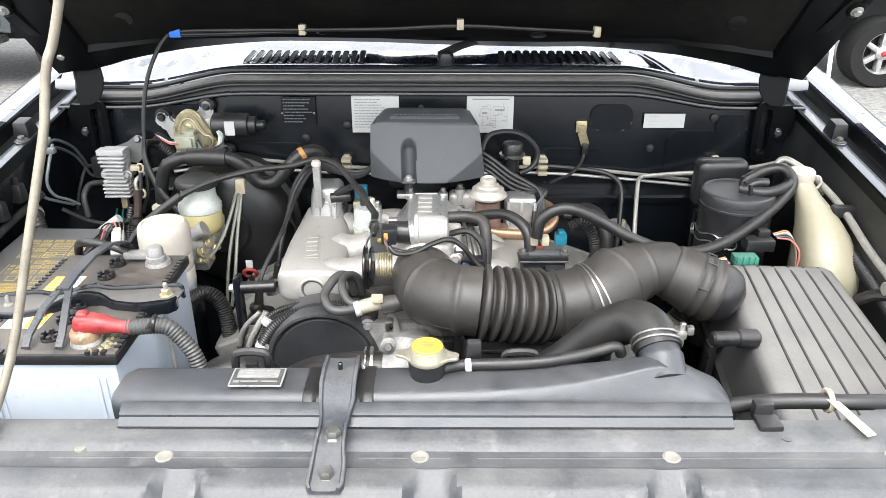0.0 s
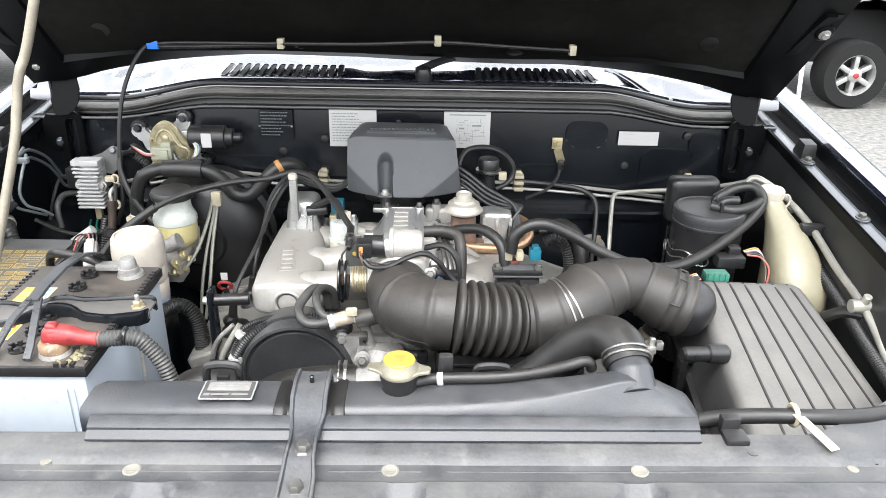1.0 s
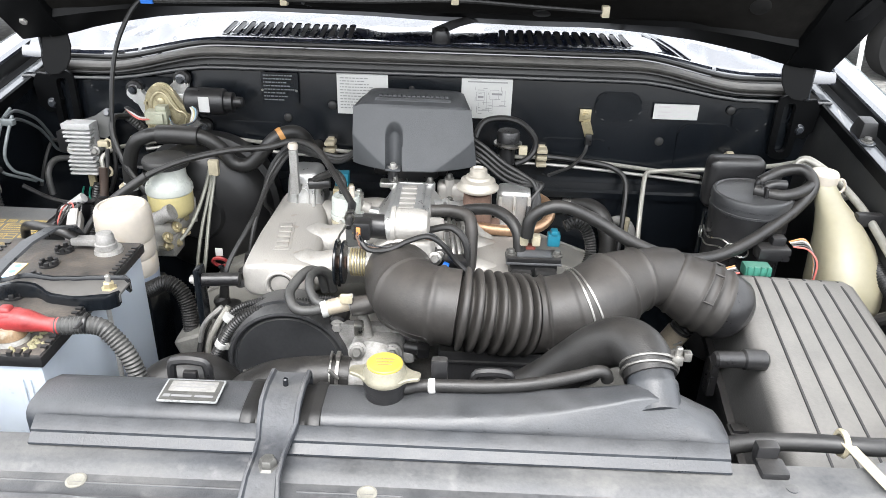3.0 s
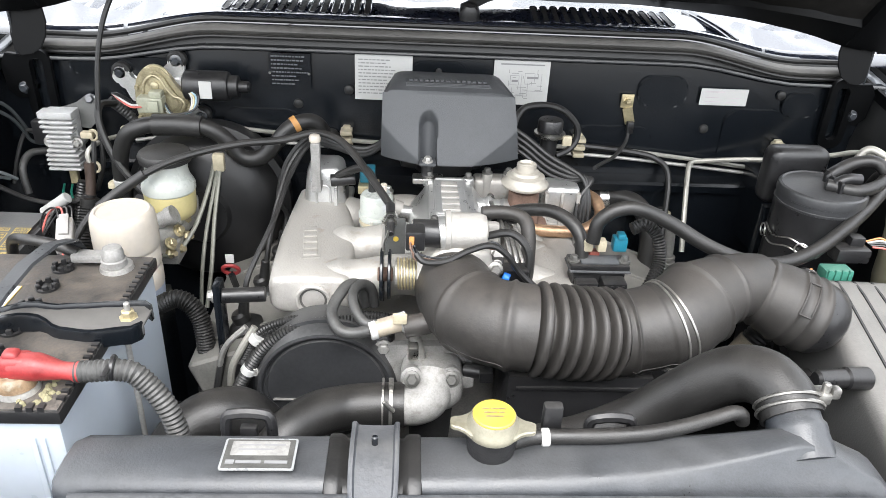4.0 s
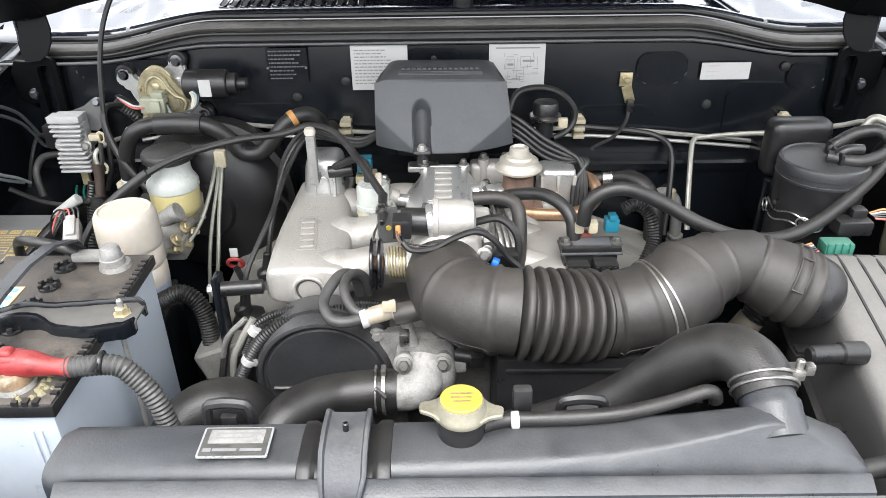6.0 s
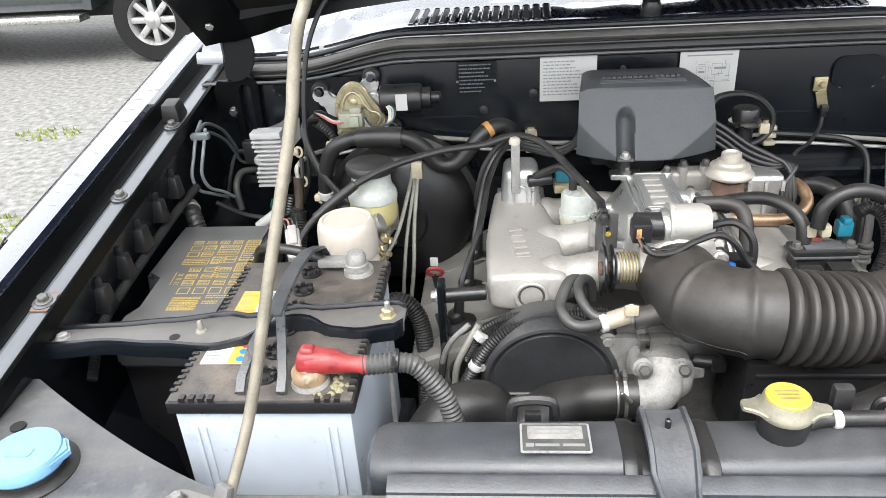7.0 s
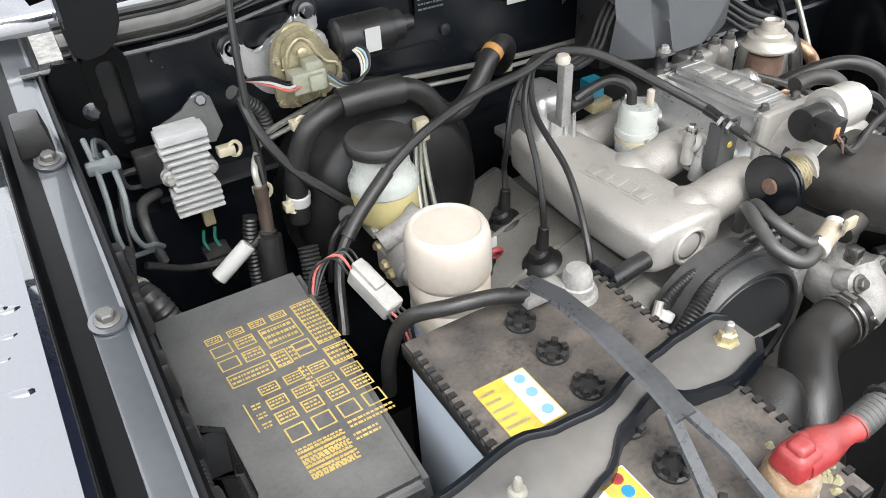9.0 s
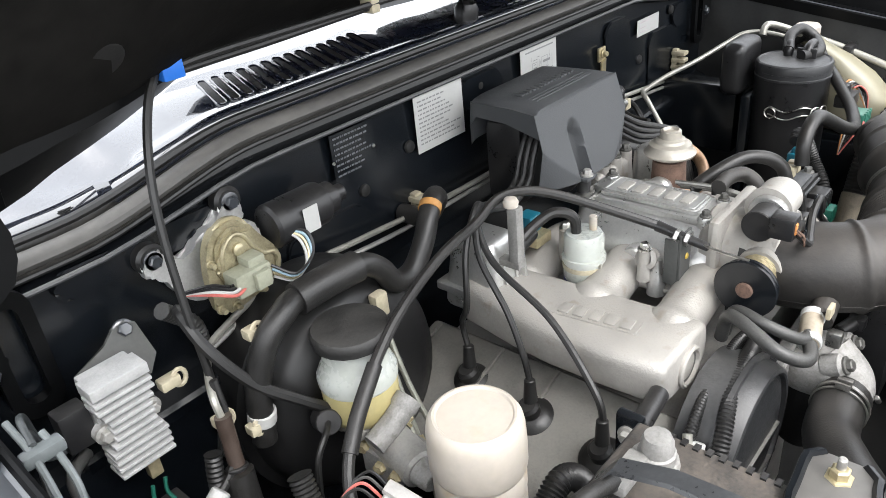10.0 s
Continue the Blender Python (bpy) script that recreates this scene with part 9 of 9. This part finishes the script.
capb = part("filler_cap", lathe(bmesh.new(), [(0.034, 0.928), (0.0368, 0.931), (0.0368, 0.937), (0.034, 0.9415), (0.02, 0.9435), (0.001, 0.944)], WM, 40), M_BLUECAP, wf, "sky blue moulded cap")
bm = prism(bmesh.new(), [(0.012, 0.029), (0.033, 0.021), (0.043, 0.006), (0.034, -0.015), (0.01, -0.028)], 0.008, WM @ Matrix.Translation((0, 0, 0.932)), 0.002)
part("cap_lip", bm, M_BLUECAP, capb)
bm = prism(bmesh.new(), rounded(0.022, 0.012, 0.005), 0.005, WM @ Matrix.Translation((-0.044, 0.002, 0.932)), 0.0015)
part("cap_hinge", bm, M_BLUECAP, capb)
part("cap_emblem", prism(bmesh.new(), rounded(0.026, 0.014, 0.004), 0.0012, WM @ Matrix.Translation((0, -0.004, 0.9432)), 0.0004), M_BLUECAP, capb)

# prop rod
pr = thing("bonnet_prop", "worn metal bonnet prop rod standing on the panel", "prop rod", (-0.447, 0.02, 0.925))
part("rod", tube(bmesh.new(), [(-0.428, 0.028, 0.93), (-0.406, 0.059, 1.0), (-0.383, 0.089, 1.1), (-0.359, 0.117, 1.2), (-0.354, 0.124, 1.23), (-0.347, 0.13, 1.265), (-0.325, 0.14, 1.33), (-0.225, 0.165, 1.67)], 0.0046, 12), mat("worn_rod", (0.27, 0.245, 0.195), 0.45, metal=0.6, var=0.25, scale=60), pr)
part("rod_boot", box(bmesh.new(), (-0.009, -0.005, -0.004), (0.009, 0.005, 0.03), 0.003, frame_at((-0.433, 0.02, 0.922), (0.25, 0.38, 1)), 2, (0.8, 0.8)), M_LID, pr, "grey socket")
foot = part("rod_foot", prism(bmesh.new(), rounded(0.062, 0.03, 0.012), 0.005, Matrix.Translation((-0.456, 0.03, 0.9195)) @ Matrix.Rotation(radians(-18), 4, "Z"), 0.002), M_LID, pr)
bolt(foot, (-0.472, 0.036, 0.9245), (0, 0, 1), 0.005, M_CLAMP)
bolt(foot, (-0.444, 0.022, 0.9245), (0, 0, 1), 0.005, M_CLAMP)

# tube and clips under the bonnet
part("washer_line", tube(bmesh.new(), [(-0.452, 0.771, 1.195), (-0.4, 0.766, 1.199), (-0.225, 0.763, 1.201), (-0.08, 0.755, 1.204), (0.051, 0.743, 1.211), (0.18, 0.755, 1.204), (0.292, 0.768, 1.197)], 0.0032, 8), M_RUBBER, bonnet, "thin black washer line")
part("washer_line", tube(bmesh.new(), [(-0.452, 0.772, 1.191), (-0.4, 0.772, 1.192), (-0.34, 0.768, 1.194), (-0.225, 0.766, 1.198)], 0.0032, 8), M_RUBBER, bonnet)
for x, y, z, c in ((-0.450, 0.771, 1.196, M_BLUE), (-0.225, 0.765, 1.201, M_CREAM), (0.051, 0.74, 1.214, M_CREAM), (0.292, 0.768, 1.198, M_CREAM)):
    w = 0.010 if c is M_BLUE else 0.006
    part("line_clip", box(bmesh.new(), (x - w, y - 0.005, z - 0.009), (x + w, y + 0.012, z + 0.009), 0.002, Matrix()), c, bonnet, "blue clip" if c is M_BLUE else "cream clip")
# aerial
ae = thing("aerial", "thin steel aerial rod at the wing", "aerial", (0.81, 0.93, 1.05))
part("aerial_rod", tube(bmesh.new(), [(0.80, 0.93, 1.07), (0.815, 0.99, 1.25), (0.83, 1.04, 1.4)], 0.0045, 8), M_STEEL, ae)
part("aerial_base", lathe(bmesh.new(), [(0.012, 0), (0.009, 0.012), (0.006, 0.018)], frame_at((0.798, 0.925, 1.062), (0.1, 0.3, 1)), 14), M_PLASTIC, ae)


# ---- parked cars beyond ----
def car_wheel(parent, x, y, r, w, face, spokes, name="wheel"):
    """A wheel with its axle along y; face is the side seen."""
    m = frame_at((x, y, r), (0, face, 0))
    tyre = part(name, lathe(bmesh.new(), [(r * 0.58, -w / 2), (r * 0.93, -w / 2), (r, -w * 0.32), (r, w * 0.32), (r * 0.95, w / 2), (r * 0.61, w * 0.5), (r * 0.58, w * 0.44)], m, 44, cap=False), M_TYRE, parent, "black tyre")
    part("rim", lathe(bmesh.new(), [(r * 0.61, w * 0.46), (r * 0.59, w * 0.5), (r * 0.55, w * 0.40), (r * 0.53, w * 0.15), (r * 0.52, w * 0.10)], m, 44, cap=False), M_WHEEL, tyre)
    part("dish", lathe(bmesh.new(), [(r * 0.54, w * 0.02), (r * 0.54, w * 0.08), (r * 0.1, w * 0.06)], m, 32), M_DARK, tyre)
    for k in range(spokes):
        part("spoke", box(bmesh.new(), (-r * 0.075, r * 0.1, w * 0.14), (r * 0.075, r * 0.56, w * 0.40), 0.012, m @ Matrix.Rotation(2 * math.pi * k / spokes, 4, "Z")), M_WHEEL, tyre)
    part("hub", lathe(bmesh.new(), [(r * 0.2, w * 0.1), (r * 0.2, w * 0.44), (r * 0.15, w * 0.48), (0.001, w * 0.49)], m, 24), M_WHEEL, tyre)
    part("hub_cap", lathe(bmesh.new(), [(r * 0.08, w * 0.48), (r * 0.08, w * 0.52), (0.001, w * 0.54)], m, 20), M_WHEEL if spokes == 8 else M_RED, tyre)
    return tyre


def parked_car(name, label, x0, length, y, paint, lower, wheel_x, spokes, sgn, group=""):
    """A four-wheel-drive car side-on along x: its near side at y, its nose at x0, running sgn along x."""
    root = thing(name, label, "car", (x0 + sgn * length / 2, y + 0.85, 0))
    X = lambda d: x0 + sgn * d
    wx = [wheel_x, wheel_x + sgn * 2.7]
    r = 0.335 if spokes == 8 else 0.285
    side = [(0.0, 0.62), (0.02, 0.95), (0.15, 1.05), (1.25, 1.12), (1.85, 1.75), (length - 0.25, 1.78), (length, 1.1), (length, 0.62)]
    low = []
    for cx in sorted([abs(w - x0) for w in wx], reverse=True):
        low += [(cx + 0.47 * math.cos(a), 0.45 + 0.47 * math.sin(a)) for a in [math.pi * k / 10 for k in range(11)]]
    poly2 = side + [(length, 0.45)] + [(d, max(z, 0.45)) for d, z in low] + [(0.0, 0.45)]
    bm = bmesh.new()
    k = len(poly2)
    a = [bm.verts.new((X(d), y + (0.12 if z > 1.2 else 0.0), z)) for d, z in poly2]
    b = [bm.verts.new((X(d), y + 1.7 - (0.12 if z > 1.2 else 0.0), z)) for d, z in poly2]
    bm.faces.new(a)
    bm.faces.new(b[::-1])
    for i in range(k):
        bm.faces.new((a[i], a[(i + 1) % k], b[(i + 1) % k], b[i]))
    bmesh.ops.triangulate(bm, faces=[f for f in bm.faces if len(f.verts) > 4])
    body = part("body", bm, paint, root, "", 30)
    part("under_body", box(bmesh.new(), (min(X(0.3), X(length - 0.3)), y + 0.25, 0.35), (max(X(0.3), X(length - 0.3)), y + 1.45, 0.8), 0.03), M_DARK, root)
    part("side_window", box(bmesh.new(), (min(X(1.75), X(length - 0.4)), y + 0.09, 1.2), (max(X(1.75), X(length - 0.4)), y + 0.14, 1.62), 0.02), M_GLASS, body)
    for cx in wx:
        bm = bmesh.new()
        rings = []
        for q in range(13):
            t = math.pi * q / 12
            c, s = math.cos(t), math.sin(t)
            rings.append([(cx + 0.455 * c, y - 0.05, 0.45 + 0.455 * s), (cx + 0.455 * c, y + 0.03, 0.45 + 0.455 * s), (cx + 0.54 * c, y + 0.02, 0.45 + 0.54 * s), (cx + 0.53 * c, y - 0.04, 0.45 + 0.53 * s)])
        part("wheel_arch", loft(bm, rings), lower, body)
        car_wheel(root, cx, y + 0.12, r, 0.26, -1, spokes)
        car_wheel(root, cx, y + 1.6, r, 0.26, 1, spokes)
    part("bumper", box(bmesh.new(), (min(X(-0.12), X(0.38)), y - 0.01, 0.42), (max(X(-0.12), X(0.38)), y + 1.71, 0.66), 0.06, None, 3), lower, root)
    part("side_step", box(bmesh.new(), (min(wx) + 0.55, y - 0.1, 0.36), (max(wx) - 0.55, y + 0.08, 0.42), 0.02), M_STEEL, root)
    part("sill_trim", box(bmesh.new(), (min(wx) + 0.5, y - 0.015, 0.5), (max(wx) - 0.5, y + 0.02, 0.62), 0.015), lower, body)
    part("indicator", box(bmesh.new(), (min(X(0.02), X(0.22)), y - 0.012, 0.78), (max(X(0.02), X(0.22)), y + 0.05, 0.92), 0.02), M_ORANGE, body)
    return root


M_DKGREEN = mat("dark_grey_green_paint", (0.10, 0.125, 0.125), 0.35, var=0.08, bump=0, coat=0.8)
M_DKBLUE = mat("dark_grey_paint", (0.025, 0.03, 0.032), 0.35, var=0.08, bump=0, coat=0.8)
parked_car("parked_car", "parked grey-green four-wheel-drive car with silver lower trim", 2.85, 4.5, 5.65, M_DKGREEN, mat("dull_silver_trim", (0.2, 0.2, 0.195), 0.4, metal=0.3, var=0.15, scale=6), 3.67, 6, 1)
parked_car("parked_car", "parked dark grey four-wheel-drive car with alloy wheels", -2.2, 4.5, 5.65, M_DKBLUE, M_DKBLUE, -3.04, 8, -1)
# moss tufts and dry grass
bm = bmesh.new()
rng = random.Random(12)
for cx, cy, rad_ in ((-2.2, 2.3, 0.12), (-2.5, 2.5, 0.1), (-2.0, 2.9, 0.07), (-3.0, 3.8, 0.12)):
    for k in range(70):
        a, q = rng.uniform(0, 6.28), rad_ * rng.random() ** 0.5
        p = Vector((cx + 1.8 * q * math.cos(a), cy + q * math.sin(a), 0))
        h, w = rng.uniform(0.01, 0.03), 0.01
        bm.faces.new([bm.verts.new(p + Vector(v)) for v in ((-w, 0, 0), (w, 0, 0), (rng.uniform(-w, w), rng.uniform(-w, w), h))])
tagged(part("moss_tufts", bm, M_MOSS), "green moss tufts on the concrete", "moss", "", "stuff")
bm = bmesh.new()
for k in range(5000):
    p = Vector((rng.uniform(-9, -1.2), rng.uniform(8.6, 11), 0))
    h, w = rng.uniform(0.08, 0.4), 0.03
    a = rng.uniform(0, 3.14)
    d = Vector((math.cos(a) * w, math.sin(a) * w, 0))
    bm.faces.new([bm.verts.new(p - d), bm.verts.new(p + d), bm.verts.new(p + Vector((rng.uniform(-.1, .1), rng.uniform(-.1, .1), h)))])
tagged(part("dry_grass", bm, M_LEAF), "yellowing dry grass at the edge of the yard", "grass", "", "stuff")
